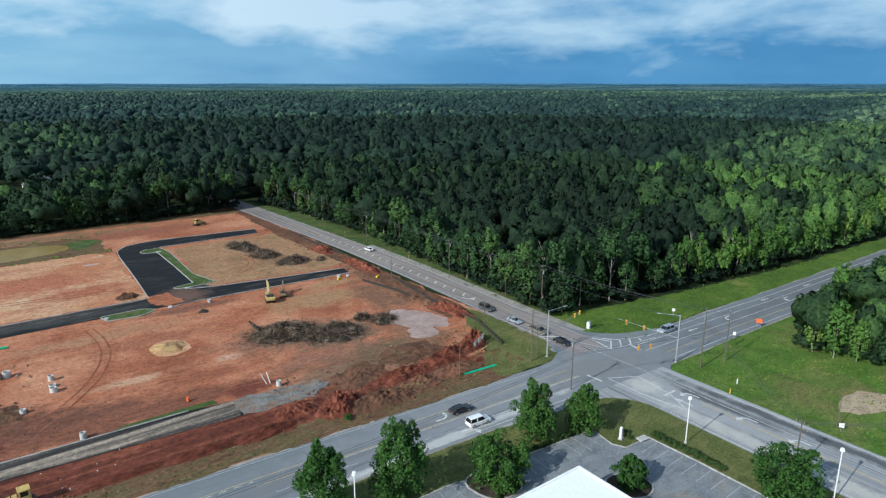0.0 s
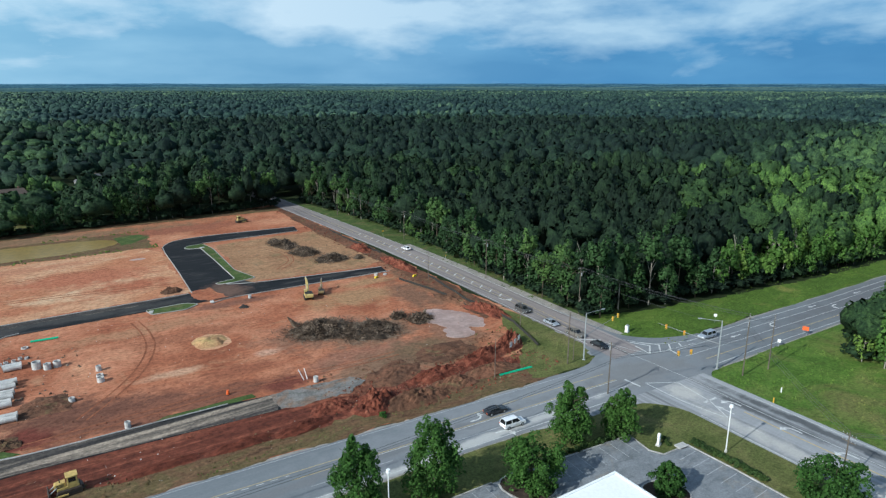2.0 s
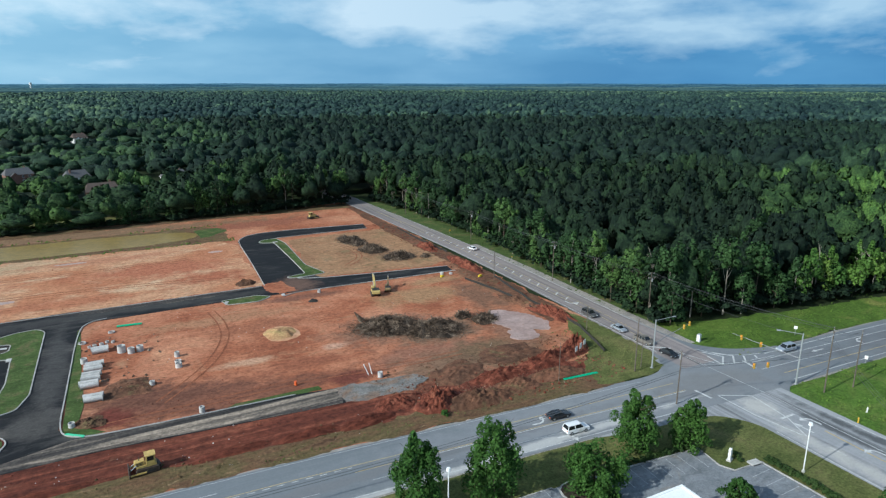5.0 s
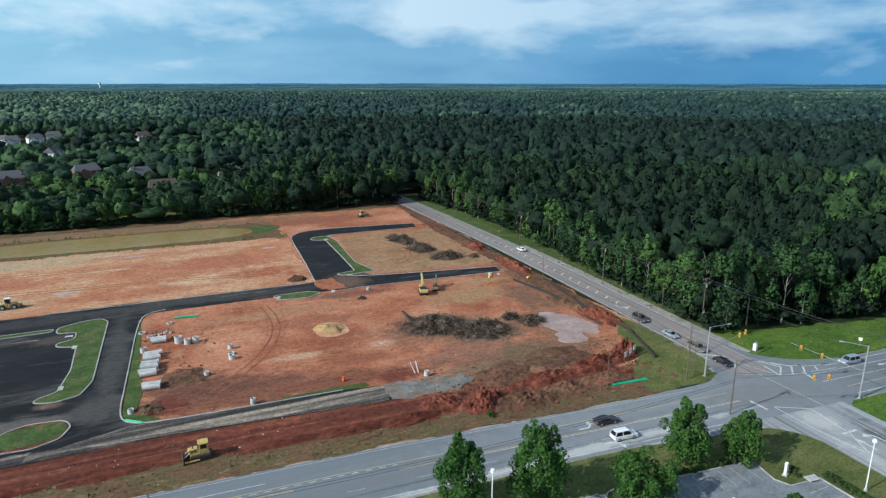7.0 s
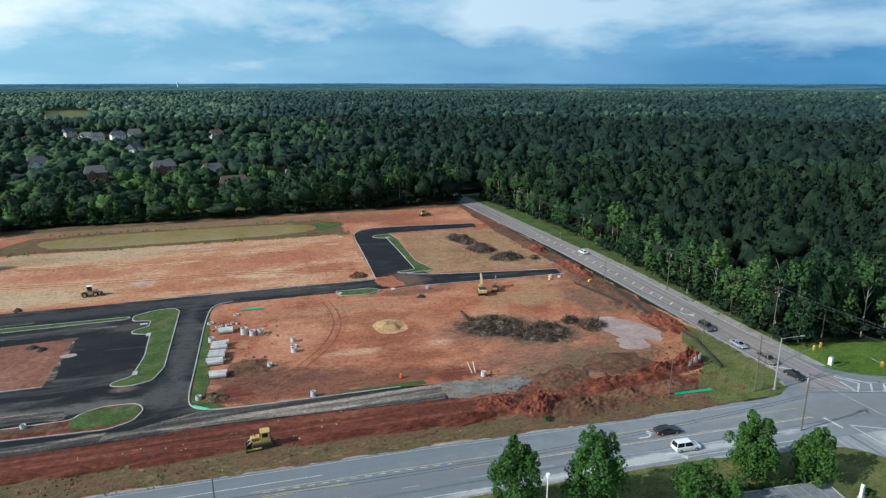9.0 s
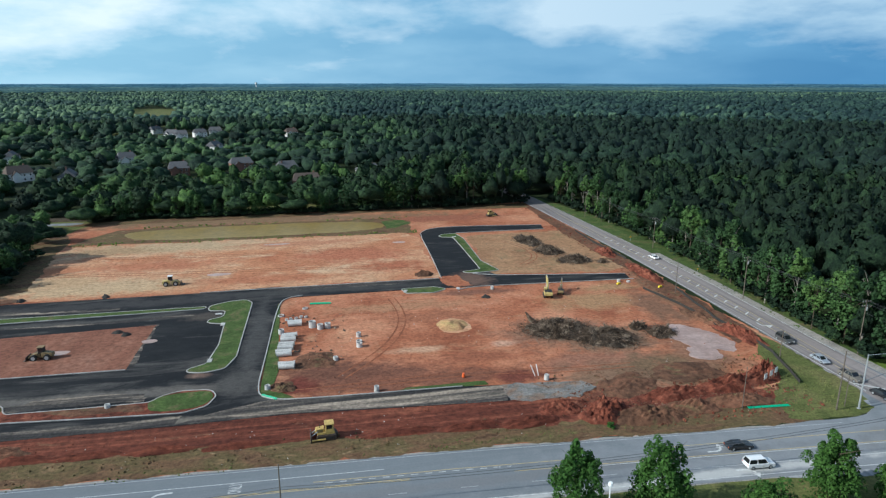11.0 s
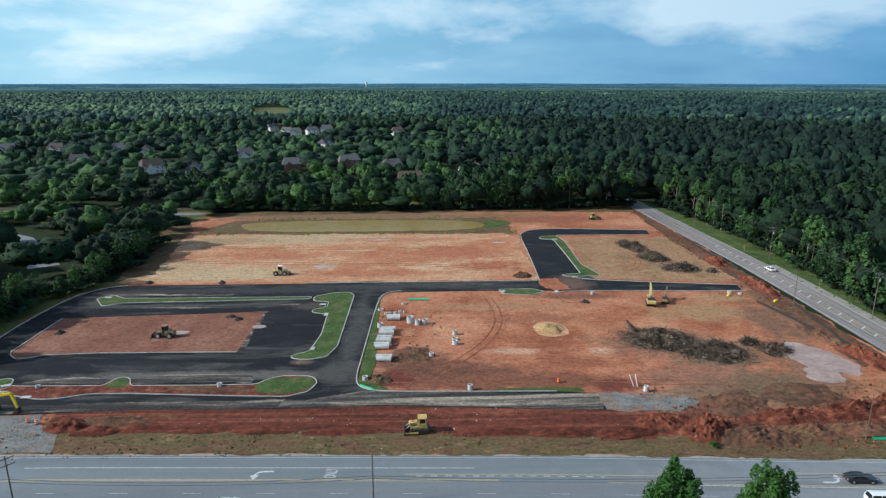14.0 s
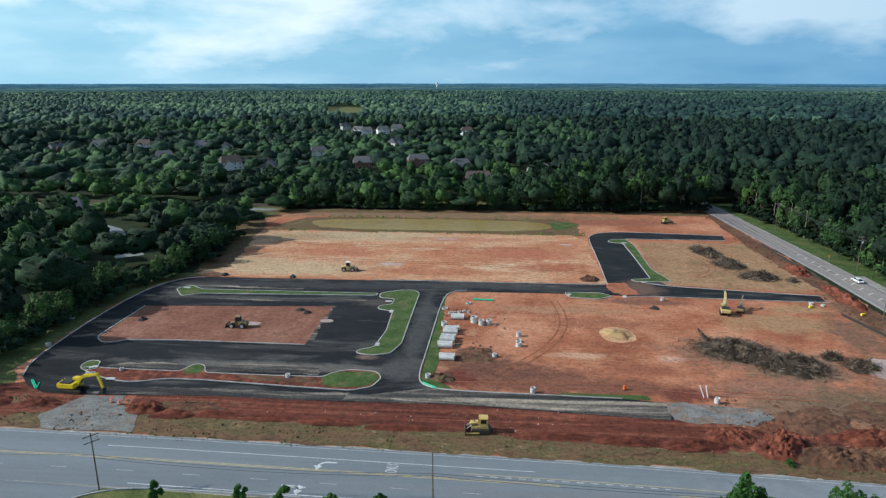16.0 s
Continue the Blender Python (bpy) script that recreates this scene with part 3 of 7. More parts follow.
S(sheet("ground", [(90, 98.2), (104, 96.6), (109.8, 99.4), (112.2, 108), (112.4, 130), (110, 142), (103, 128), (99, 116), (92, 108)], 0.055, "lawn", 1.5), "patchy grass on the corner of the site", "grass")
S(sheet("ground", [(102, 135), (111.5, 140), (112.3, 200), (111, 262), (108.5, 330), (106, 330), (103, 262), (105, 200)], 0.05, "churned_soil", 1.0), "churned earth strip along the road", "soil")
S(sheet("ground", rounded([(88.5, 149), (95, 149), (99, 142), (102, 133.5), (98, 130), (95.5, 134), (94, 127), (86, 127.4), (89.5, 136), (86.5, 142)], 2), 0.07, "mud", 1.8, 0.8), "shallow wet mud pool with pale water", "puddle")
S(sheet("ground", [(-104, 274), (-92, 300), (-70, 304), (30, 305), (40, 296), (38, 272), (-40, 273)], 0.04, "dry_verge", 1.5), "weedy bank of the pond", "bank")
S(sheet("ground", [(-122, 312), (-100, 322), (108, 330), (106, 318), (40, 320), (-80, 314)], 0.06, "dry_verge", 1.2), "dry weedy bank along the far edge of the site", "bank")
S(sheet("ground", [(28, 282), (40, 290), (36, 300), (26, 296)], 0.07, "turf", 1.6), "weedy green patch by the pond", "grass")
S(sheet("water", rounded([(-88, 294), (-74, 298.5), (-25, 302), (20, 299), (29, 290), (22, 280), (-18, 277), (-44, 277), (-80, 278.5)], 2), 0.09, "pond_water", 0.8), "muddy ochre pond water", "water")
S(sheet("ground", [(-104, 205), (-96, 215), (-101, 250), (-106, 285), (-118, 310), (-124, 300), (-112, 250), (-106, 215)], 0.055, "dry_verge", 2.2), "patchy dry grass bank beside the trees", "grass")
S(sheet("ground", [(-118, 103), (-101, 103), (-98, 112), (-103, 118), (-112, 130), (-122, 130)], 0.05, "lawn", 1.5), "rough grass at the corner of the site", "grass")

# ---- the building site: pavements ----
lot = [(-106, 124.5), (-109.5, 132), (-111.3, 150), (-112, 170), (-110, 190), (-104, 199), (-96, 201.3), (-32, 202), (38, 203.2), (39.5, 234), (40.5, 268), (43, 274), (48, 279), (62, 280.5), (99, 276.5),
       (97.5, 268), (56, 267.5), (54, 258), (54.5, 211), (58, 203), (77, 200.2), (102, 196.8), (101, 190.6), (44, 192.5), (24, 193.2), (-12.4, 192.4), (-15, 187), (-15.8, 146), (-16.3, 131), (-14.5, 127),
       (-10, 125.4), (4, 124.9), (28, 124.5), (38, 123.3), (36.5, 116.3), (15, 117.6), (-8, 119.2), (-31, 118.6), (-62, 118.8), (-85, 117.2), (-96, 117.4), (-102, 120.5)]
S(sheet("pavement", lot, 0.10, "asphalt_new"), "fresh black asphalt of the new lanes and car park", "pavement")
S(sheet("pavement", [(-30, 119.2), (-8, 119.6), (36, 116.4), (37.8, 123.2), (-8, 125.2), (-14, 125.6), (-24, 122.4)], 0.115, "dusty_base", 0.3, 1.0), "dusty unfinished lane base with tyre marks", "pavement")
S(sheet("pavement", [(-86, 117.4), (-62, 118.9), (-31, 118.8), (-30, 122.4), (-46, 121.9), (-62, 122), (-78, 121), (-88, 121.2)], 0.113, "dusty_base", 0.5, 1.0), "dusty unfinished lane base with tyre marks", "pavement")
S(sheet("pavement", [(37.4, 123.4), (55, 122.9), (57.2, 119), (52, 115.6), (36.5, 116.2)], 0.12, "gravel", 1.3, 0.8), "grey gravel base at the end of the lane", "gravel")
S(sheet("pavement", [(-90, 108), (-88.5, 112), (-85.6, 116.4), (-77.5, 117), (-73, 111.4), (-70.6, 109.6), (-68.4, 103.4), (-86, 103.4)], 0.075, "gravel", 1.2), "loose grey stone at the site entrance", "gravel")
S(sheet("ground", [(-112, 117.5), (-106, 121.5), (-86, 122), (-86, 115.8), (-90, 109.6), (-97, 108), (-110, 109)], 0.06, "wet_soil", 1.2), "dark red churned clay beside the entrance", "soil")
S(sheet("ground", [(42, 114.6), (52, 112.4), (63, 117), (78, 115), (95, 111.6), (93, 107), (80, 107.6), (65, 106.8), (50, 106.4), (40, 105.2)], 0.05, "raw_clay", 1.5), "raw dark red clay cut along the bank", "soil")
S(sheet("ground", [(-103, 147.5), (-103, 152), (-103, 171.5), (-47, 175.5), (-47.2, 147.2), (-92, 147.5), (-98.5, 143.6)], 0.13, "bed_soil", 0.3, 2), "raised red clay building pad", "soil")
S(sheet("pavement", [(-92, 130.6), (-60, 130.8), (-40, 130.2), (-39, 131.8), (-60, 133.4), (-88, 132.2)], 0.118, "dusty_base", 1.0, 0.8), "dusty patch on the asphalt", "dust")
S(sheet("pavement", [(-33, 204), (-10, 199.5), (20, 199.8), (36, 202.5), (36, 203), (0, 202.4)], 0.118, "dusty_base", 1.0, 0.8), "dusty patch on the asphalt", "dust")
S(sheet("pavement", [(36, 204), (40, 193), (46, 193.6), (44, 206)], 0.119, "red_soil", 1.6, 0.8), "red mud tracked across the asphalt", "dust")
S(sheet("ground", [(-112.5, 125), (-122, 126), (-124, 200), (-106, 206), (-98, 202.6), (-105, 200.2), (-111, 191), (-113, 170), (-112.3, 150), (-110.5, 132)], 0.06, "lawn", 0.4), "rough grass between the trees and the new kerb", "grass")
S(sheet("ground", [(-15.6, 129), (-14.6, 126.8), (-12.6, 125.8), (-8, 126.4), (-13.0, 131), (-12.2, 142), (-13.4, 160), (-14.4, 188), (-15.2, 186), (-15.6, 146)], 0.075, "turf", 0.25, 2), "narrow strip of new turf behind the kerb", "grass")
S(sheet("ground", [(14, 125.0), (34, 124.4), (33.6, 126.4), (16, 126.2)], 0.075, "turf", 0.25, 2), "narrow strip of new turf behind the kerb", "grass")
island_L = [(-29.8, 191.8), (-24.8, 192.6), (-22.7, 189.6), (-22.7, 150), (-24.6, 143.4), (-29, 141.9), (-33, 142.8), (-33, 144.6), (-29.2, 147), (-28, 158), (-28.6, 172.7), (-33.4, 174.5), (-33.4, 177), (-29.7, 178.6), (-29.7, 183.6), (-34.6, 184.4), (-35, 188.6)]
island_D = [(-95.6, 129.6), (-90, 126), (-82, 123.6), (-78.4, 123.8), (-72.4, 125.8), (-64, 125.8), (-45, 124.4), (-30, 123.5), (-25.8, 125.6), (-24.4, 130), (-26, 133), (-32.4, 133.6), (-36, 131.9), (-37.6, 129.4), (-49.7, 129.2), (-65.5, 129.4), (-67, 133.4), (-70, 133.8), (-71.2, 129.6), (-90, 129.8), (-92.6, 130.4)]
island_far = [(47.6, 262.5), (50, 266), (56, 266.6), (57.6, 257), (56.5, 222), (60, 208.5), (52, 207.2), (47.6, 207.6), (46.6, 209.4), (53.6, 211), (53.8, 236), (53.6, 259.5), (50, 260.3)]
strip_top = [(-101.5, 188), (-98, 191.6), (-93, 188), (-35.6, 188.4), (-36, 186.4), (-92, 184), (-96.6, 181.2)]
leaf_W = [(-96.2, 130.1), (-95.9, 133.6), (-93, 133.5), (-91.4, 129.4), (-93.4, 128)]
island_mid = [(23, 194), (34, 194.4), (37.5, 191.5), (33, 188.5), (24, 189.4)]
def tight(pts):
    """Rounds the corners only a little."""
    return rounded(dense(pts, 2.2), 2)


for pts, turf in ((island_L, "turf"), (island_far, "turf"), (strip_top, "turf"), (leaf_W, "turf"), (island_mid, "turf")):
    line = tight(pts)
    S(sheet("ground", line, 0.22, turf), "kerbed island of new green turf", "grass")
    curb(line, True, 0.1)
line = tight(island_D)
S(sheet("ground", line, 0.21, "raw_clay"), "kerbed island of bare dark red clay", "soil")
S(sheet("ground", rounded([(-70.9, 129.8), (-69.8, 133.5), (-67.3, 133.2), (-66, 129.8), (-67, 128.6), (-70, 128.6)], 1), 0.23, "turf", 0.15, 2), "green turf in the island's bay", "grass")
S(sheet("ground", [(-60, 128.8), (-40, 129), (-38, 126), (-52, 126.2)], 0.226, "churned_soil", 0.7, 1), "paler earth on the island", "soil")
curb(line, True, 0.1)
S(sheet("ground", rounded([(-38, 129), (-36, 132), (-26.4, 132.8), (-24.9, 130), (-26, 126.4), (-30, 124.6), (-37, 125)], 2), 0.24, "turf", 0.3, 2), "green turf on the island's end", "grass")
curb(rounded([(-106, 124.5), (-109.5, 132), (-111.3, 150), (-112, 170), (-110, 190), (-104, 199), (-98, 201)], 1, False), False, 0.1)
curb(rounded([(-8, 193.6), (-12.4, 192.4), (-15, 187), (-15.8, 146), (-16.3, 131), (-14.5, 127), (-10, 125.4), (4, 124.9), (28, 124.5)], 2, False), False, 0.08)
curb(rounded([(102, 190.6), (60, 192.0), (46, 192.2), (41, 190)], 1, False), False, 0.08)
curb(rounded([(102, 196.8), (77, 200.2), (58, 203.2), (50, 206.2)], 1, False), False, 0.08)
curb(rounded([(38, 203.2), (39.5, 234), (40.5, 268), (43, 274), (48, 279), (62, 280.5), (99, 276.5)], 1, False), False, 0.08)
curb([(56.5, 267.6), (97.5, 268)], False, 0.08)
curb(rounded([(-103, 171.5), (-103, 152), (-103, 147.5), (-98.5, 143.6), (-92, 147.3), (-47.2, 147)], 1, False), False, 0.1)
curb([(-40, 202.2), (10, 202.9), (37, 203.3)], False, 0.09)

# ---- trees ----
rng = np.random.default_rng(7)


def clumps(count, rx, rz, size, seed, lobes=9, low=-0.35, up=0.45, reach=(0.42, 0.3), lump=(0.34, 0.2), normals=False, taper=0.0):
    """Leaf clumps of one crown as quads (count, 4, 3): gathered round lobes of an uneven ellipsoid, with gaps between."""
    r = np.random.default_rng(seed)
    d = r.normal(size=(lobes, 3))
    if low > -0.5:
        d[:, 2] = np.abs(d[:, 2]) * 1.0 + low * 0.6
    d /= np.linalg.norm(d, axis=1)[:, None]
    centre = d * (reach[0] + reach[1] * r.random((lobes, 1)))
    big = lump[0] + lump[1] * r.random(lobes)
    k = r.integers(0, lobes, count)
    o = r.normal(size=(count, 3))
    o /= np.linalg.norm(o, axis=1)[:, None]
    o[:, 2] = np.where(o[:, 2] < low, -o[:, 2], o[:, 2])
    p = centre[k] + o * big[k][:, None] * (0.75 + 0.35 * r.random((count, 1)))
    nrm = o + 0.4 * r.normal(size=(count, 3)) + np.array([0, 0, up])
    nrm /= np.linalg.norm(nrm, axis=1)[:, None]
    t = np.cross(nrm, r.normal(size=(count, 3)))
    t /= np.linalg.norm(t, axis=1)[:, None]
    b = np.cross(nrm, t)
    s = size * (0.55 + 0.9 * r.random((count, 1)))
    p[:, :2] *= 1 - taper * np.clip(p[:, 2:3], -0.6, 1)
    c = p * np.array([rx, rx, rz])
    bend = 0.35 * s * nrm
    q = np.stack([c - t * s * 0.5 - bend * r.random((count, 1)), c - b * s * (0.3 + 0.4 * r.random((count, 1))), c + t * s * 0.55 - bend * r.random((count, 1)), c + b * s * (0.3 + 0.4 * r.random((count, 1)))], 1)
    if not normals:
        return q
    soft = 0.75 * o + 0.55 * p / np.maximum(np.linalg.norm(p, axis=1)[:, None], 0.2) + 0.3 * nrm
    return q, soft / np.linalg.norm(soft, axis=1)[:, None]


def quads_mesh(name, q, tint=None, soft=None):
    """Quads as one mesh; soft: a shading normal for each quad, as a leafy mass has."""
    n = len(q)
    me = bpy.data.meshes.new(name)
    me.vertices.add(4 * n)
    me.vertices.foreach_set("co", q.reshape(-1).astype(np.float32))
    me.loops.add(4 * n)
    me.loops.foreach_set("vertex_index", np.arange(4 * n, dtype=np.int32))
    me.polygons.add(n)
    me.polygons.foreach_set("loop_start", np.arange(0, 4 * n, 4, dtype=np.int32))
    if tint is not None:
        me.attributes.new("tint", "FLOAT", "POINT").data.foreach_set("value", np.repeat(tint, 4).astype(np.float32))
    me.update(calc_edges=True)
    if soft is not None:
        me.polygons.foreach_set("use_smooth", np.ones(n, dtype=bool))
        me.normals_split_custom_set_from_vertices((np.repeat(soft, 4, axis=0) if soft.ndim == 2 else soft.reshape(-1, 3)).astype(np.float32))
    return me


def limb(bm, a, b, r0, r1, sides=6):
    """A tapered limb from a to b."""
    a, b = Vector(a), Vector(b)
    d = (b - a).normalized()
    u = d.orthogonal().normalized()
    v = d.cross(u)
    rings = []
    for p, r in ((a, r0), (b, r1)):
        rings.append([bm.verts.new(p + r * (math.cos(2 * math.pi * k / sides) * u + math.sin(2 * math.pi * k / sides) * v)) for k in range(sides)])
    for k in range(sides):
        bm.faces.new((rings[0][k], rings[0][(k + 1) % sides], rings[1][(k + 1) % sides], rings[1][k]))
    bm.faces.new(rings[1])
    bm.faces.new(rings[0][::-1])


def trunk_mesh(h, r, spread, seed, limbs=6, start=0.35):
    R = random.Random(seed)
    bm = bmesh.new()
    bend = Vector((R.uniform(-0.3, 0.3), R.uniform(-0.3, 0.3), 0))
    pts = [Vector((0, 0, 0)) + bend * (t * t) + Vector((0, 0, h * t)) for t in (0, 0.3, 0.6, 0.9)]
    for i in range(3):
        limb(bm, pts[i], pts[i + 1], r * (1 - 0.3 * i), r * (0.7 - 0.3 * i) + 0.02)
    for k in range(limbs):
        z = h * (start + (0.5 * k) / limbs)
        a = R.uniform(0, 6.28)
        limb(bm, (0, 0, z), (spread * math.cos(a) * R.uniform(0.5, 0.8), spread * math.sin(a) * R.uniform(0.5, 0.8), z + h * R.uniform(0.12, 0.25)), r * 0.4, r * 0.1, 5)
    return mesh_of(bm, "trunk")


def make_tree(name, h, spread, count, size, seed, mat, crown_low=0.3, trunk_r=0.22, bark="bark", label="", category="tree", lobes=26, reach=(0.42, 0.38), lump=(0.19, 0.16), taper=0.2, puffy=True):
    """A tree of its own: trunk with limbs, and a crown of leaf clumps."""
    t = empty(name)
    tagged(t, label, category)
    part("trunk", trunk_mesh(h * 0.85, trunk_r, spread, seed), bark, t)
    zc = h * (1 + crown_low) / 2
    rz = h * (1 - crown_low) / 2 * 1.06
    q, soft = clumps(count, spread * 1.12, rz, size, seed, lobes, -0.6, 0.3, reach, lump, True, taper)
    q[:, :, 2] += zc - 0.06 * h
    q[:, :, 2] = np.maximum(q[:, :, 2], 0.25)
    part("crown", quads_mesh("crown", q, soft=soft if puffy else None), mat, t)
    return t


def west_lane(x):
    """The line of the lane and fence beyond the western trees."""
    return 323.5 - 0.035 * (x + 120)


FIELD = (-310, 1330, 44, 300)   # a mown field far off among the woods: centre and half sizes
YARD = [(-232, 300), (-205, 286), (-172, 266), (-150, 240), (-138, 224)]


def wooded(x, y):
    """Where the woods stand."""
    if ((x - FIELD[0] - 0.24 * (y - FIELD[1]) * -1) / FIELD[2]) ** 2 + ((y - FIELD[1]) / FIELD[3]) ** 2 < 1:
        return False
    if x < -112 and west_lane(x) - 15 < y < west_lane(x) + 5:
        return False
    if x < -130 and y < 320:
        for (ax, ay), (bx, by) in zip(YARD, YARD[1:]):
            k = max(0.0, min(1.0, ((x - ax) * (bx - ax) + (y - ay) * (by - ay)) / ((bx - ax) ** 2 + (by - ay) ** 2)))
            if math.hypot(x - ax - k * (bx - ax), y - ay - k * (by - ay)) < 10:
                return False
    if y > 322 + 3 * math.sin(x * 0.07) and not (108 < x < 124 and y < 350):
        return True
    if x > 128 + 0.03 * (y - 120) + 1.5 * (150 < y < 300) and y > 121 - 0.11 * (x - 130):
        return y > 101
    if x > 163 + 0.25 * max(0, 60 - y) and y < 64 + 0.12 * max(0, x - 165):
        return y > -150
    left = -106 if y > 205 else -118
    return x < left - 3 and 98 < y <= 322


HOUSES = [(-10, 404, 8, "roof_brown", "brick"), (-25, 468, 200, "roof_grey", "siding"), (31, 443, 15, "roof_grey", "siding"), (-100, 478, 15, "roof_grey", "brick"),
          (-161, 447, 100, "roof_grey", "siding"), (-154, 550, 30, "roof_grey", "siding"), (-60, 500, 20, "roof_grey", "brick"), (-200, 470, 40, "roof_brown", "siding"),
          (-158, 788, 12, "roof_grey", "siding"), (-172, 806, -20, "roof_grey", "siding"), (-142, 812, 25, "roof_grey", "siding"), (-128, 838, 10, "roof_grey", "siding"), (-206, 872, 60, "roof_grey", "siding"),
          (-35, 800, 20, "roof_brown", "siding"), (-270, 504, 30, "roof_grey", "brick"), (-250, 580, 100, "roof_grey", "siding"), (-283, 598, 20, "roof_grey", "siding"),
          (-100, 640, 70, "roof_grey", "siding"), (-380, 592, 20, "roof_grey", "siding"), (-400, 558, 70, "roof_grey", "brick"), (-340, 600, 10, "roof_brown", "siding"), (-208, 290, 30, "roof_grey", "siding")]


def clear_of_houses(x, y):
    for hx, hy, *_ in HOUSES:
        # the gap runs towards the camera, sized so the house shows past the trees
        front = hy * (0.1 if hy < 700 else 0.12)
        if -front < y - hy < 9 and abs(x - hx * y / hy) < (15 if hy > 700 else 11):
            return False
    return True


def tree_growth(x, y):
    """How tall the trees grow: low among the gardens, tall pines elsewhere, in broad waves."""
    wave = 1 + 0.16 * noise.noise((x * 0.008, y * 0.008, 2.0)) + 0.1 * noise.noise((x * 0.03, y * 0.03, 5.0))
    if x < -95 and y < 330:
        return (0.5 if y > 266 else 0.84) * wave
    if x < 22 and 315 < y < 760 and x > -420:
        return 0.68 * wave
    if x > 150 and y < 85:
        return 0.72 * wave
    return wave


def garden(x, y):
    """Where broad trees stand apart in gardens."""
    return x < 22 and y < 820


def scatter(r0, r1, gap, seed, deg=(-74.5, 42.5)):
    """Places for trees in a ring, about gap metres apart."""
    r = np.random.default_rng(seed)
    out = []
    n = int(r1 / gap)
    for i in range(-n, n + 1):
        for j in range(-n, n + 1):
            x, y = (i + r.random() * 0.9) * gap, (j + r.random() * 0.9) * gap
            d = math.hypot(x, y)
            if r0 <= d < r1 and deg[0] < math.degrees(math.atan2(-x, y)) < deg[1] and wooded(x, y) and clear_of_houses(x, y) and r.random() > (0.3 if garden(x, y) else 0.06):
                out.append((x, y, d))
    return np.array(out)


def lit_stand_hue(x, y, d):
    """Hue varies by stand; cloud shade and sunlit stretches are put in by place."""
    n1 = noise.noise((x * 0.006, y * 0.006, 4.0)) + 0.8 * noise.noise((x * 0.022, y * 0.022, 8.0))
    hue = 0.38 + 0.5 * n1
    # sunlight on the eastern woods, put in as a lighter tint
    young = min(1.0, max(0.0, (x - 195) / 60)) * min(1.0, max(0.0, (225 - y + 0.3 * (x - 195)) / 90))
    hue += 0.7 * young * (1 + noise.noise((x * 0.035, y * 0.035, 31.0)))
    # cloud shade over the middle woods, put in as a darker tint
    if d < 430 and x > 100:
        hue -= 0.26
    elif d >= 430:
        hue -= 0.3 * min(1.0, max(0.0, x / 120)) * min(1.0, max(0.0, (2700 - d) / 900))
    # the south-east clump is tinted brighter for the sun on it
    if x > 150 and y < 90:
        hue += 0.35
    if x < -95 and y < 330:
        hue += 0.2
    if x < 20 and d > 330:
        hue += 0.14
    # far streaks of sun, put in as paler crowns
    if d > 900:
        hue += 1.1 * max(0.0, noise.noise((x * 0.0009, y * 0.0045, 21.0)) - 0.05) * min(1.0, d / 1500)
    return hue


def woods(name, places, protos, spread, height, seed, label, low=0.56, tall=0.44, mat="leaf_wood"):
    """Many crowns as one mass of foliage."""
    r = np.random.default_rng(seed)
    all_q, all_t, all_n = [], [], []
    kinds = r.integers(0, len(protos), len(places))
    for k, (shape, soft) in enumerate(protos):
        pl = places[kinds == k]
        if not len(pl):
            continue
        m = len(pl)
        a = r.random(m) * 6.283
        grow = np.array([tree_growth(p[0], p[1]) for p in pl])
        broad = np.array([1.42 if garden(p[0], p[1]) else 1.14 for p in pl])
        s = spread * (0.55 + 0.85 * r.random(m) ** 1.5) * (0.6 + 0.4 * grow) * broad
        hz = height * (0.6 + 0.52 * r.random(m)) * grow
        ca, sa = np.cos(a)[:, None], np.sin(a)[:, None]
        px, py, pz = (shape[None, :, :, i].reshape(1, -1) for i in range(3))
        X = (px * ca - py * sa) * s[:, None] + pl[:, 0][:, None]
        Y = (px * sa + py * ca) * s[:, None] + pl[:, 1][:, None]
        Z = np.maximum((low + tall * pz) * hz[:, None], 0.1)
        all_q.append(np.stack([X, Y, Z], -1).reshape(-1, 4, 3))
        nx, ny, nz = (soft[None, :, :, i].reshape(1, -1) for i in range(3))
        all_n.append(np.stack([nx * ca - ny * sa, nx * sa + ny * ca, nz + 0 * ca], -1).reshape(-1, 4, 3))
        hue = np.array([lit_stand_hue(*p) for p in pl])
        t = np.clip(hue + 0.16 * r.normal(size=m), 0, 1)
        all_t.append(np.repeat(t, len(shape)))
    q, t, n = np.concatenate(all_q), np.concatenate(all_t), np.concatenate(all_n)
    ob = part(name, quads_mesh(name, q, t, n), mat)
    return tagged(ob, label, "woods", kind="stuff")


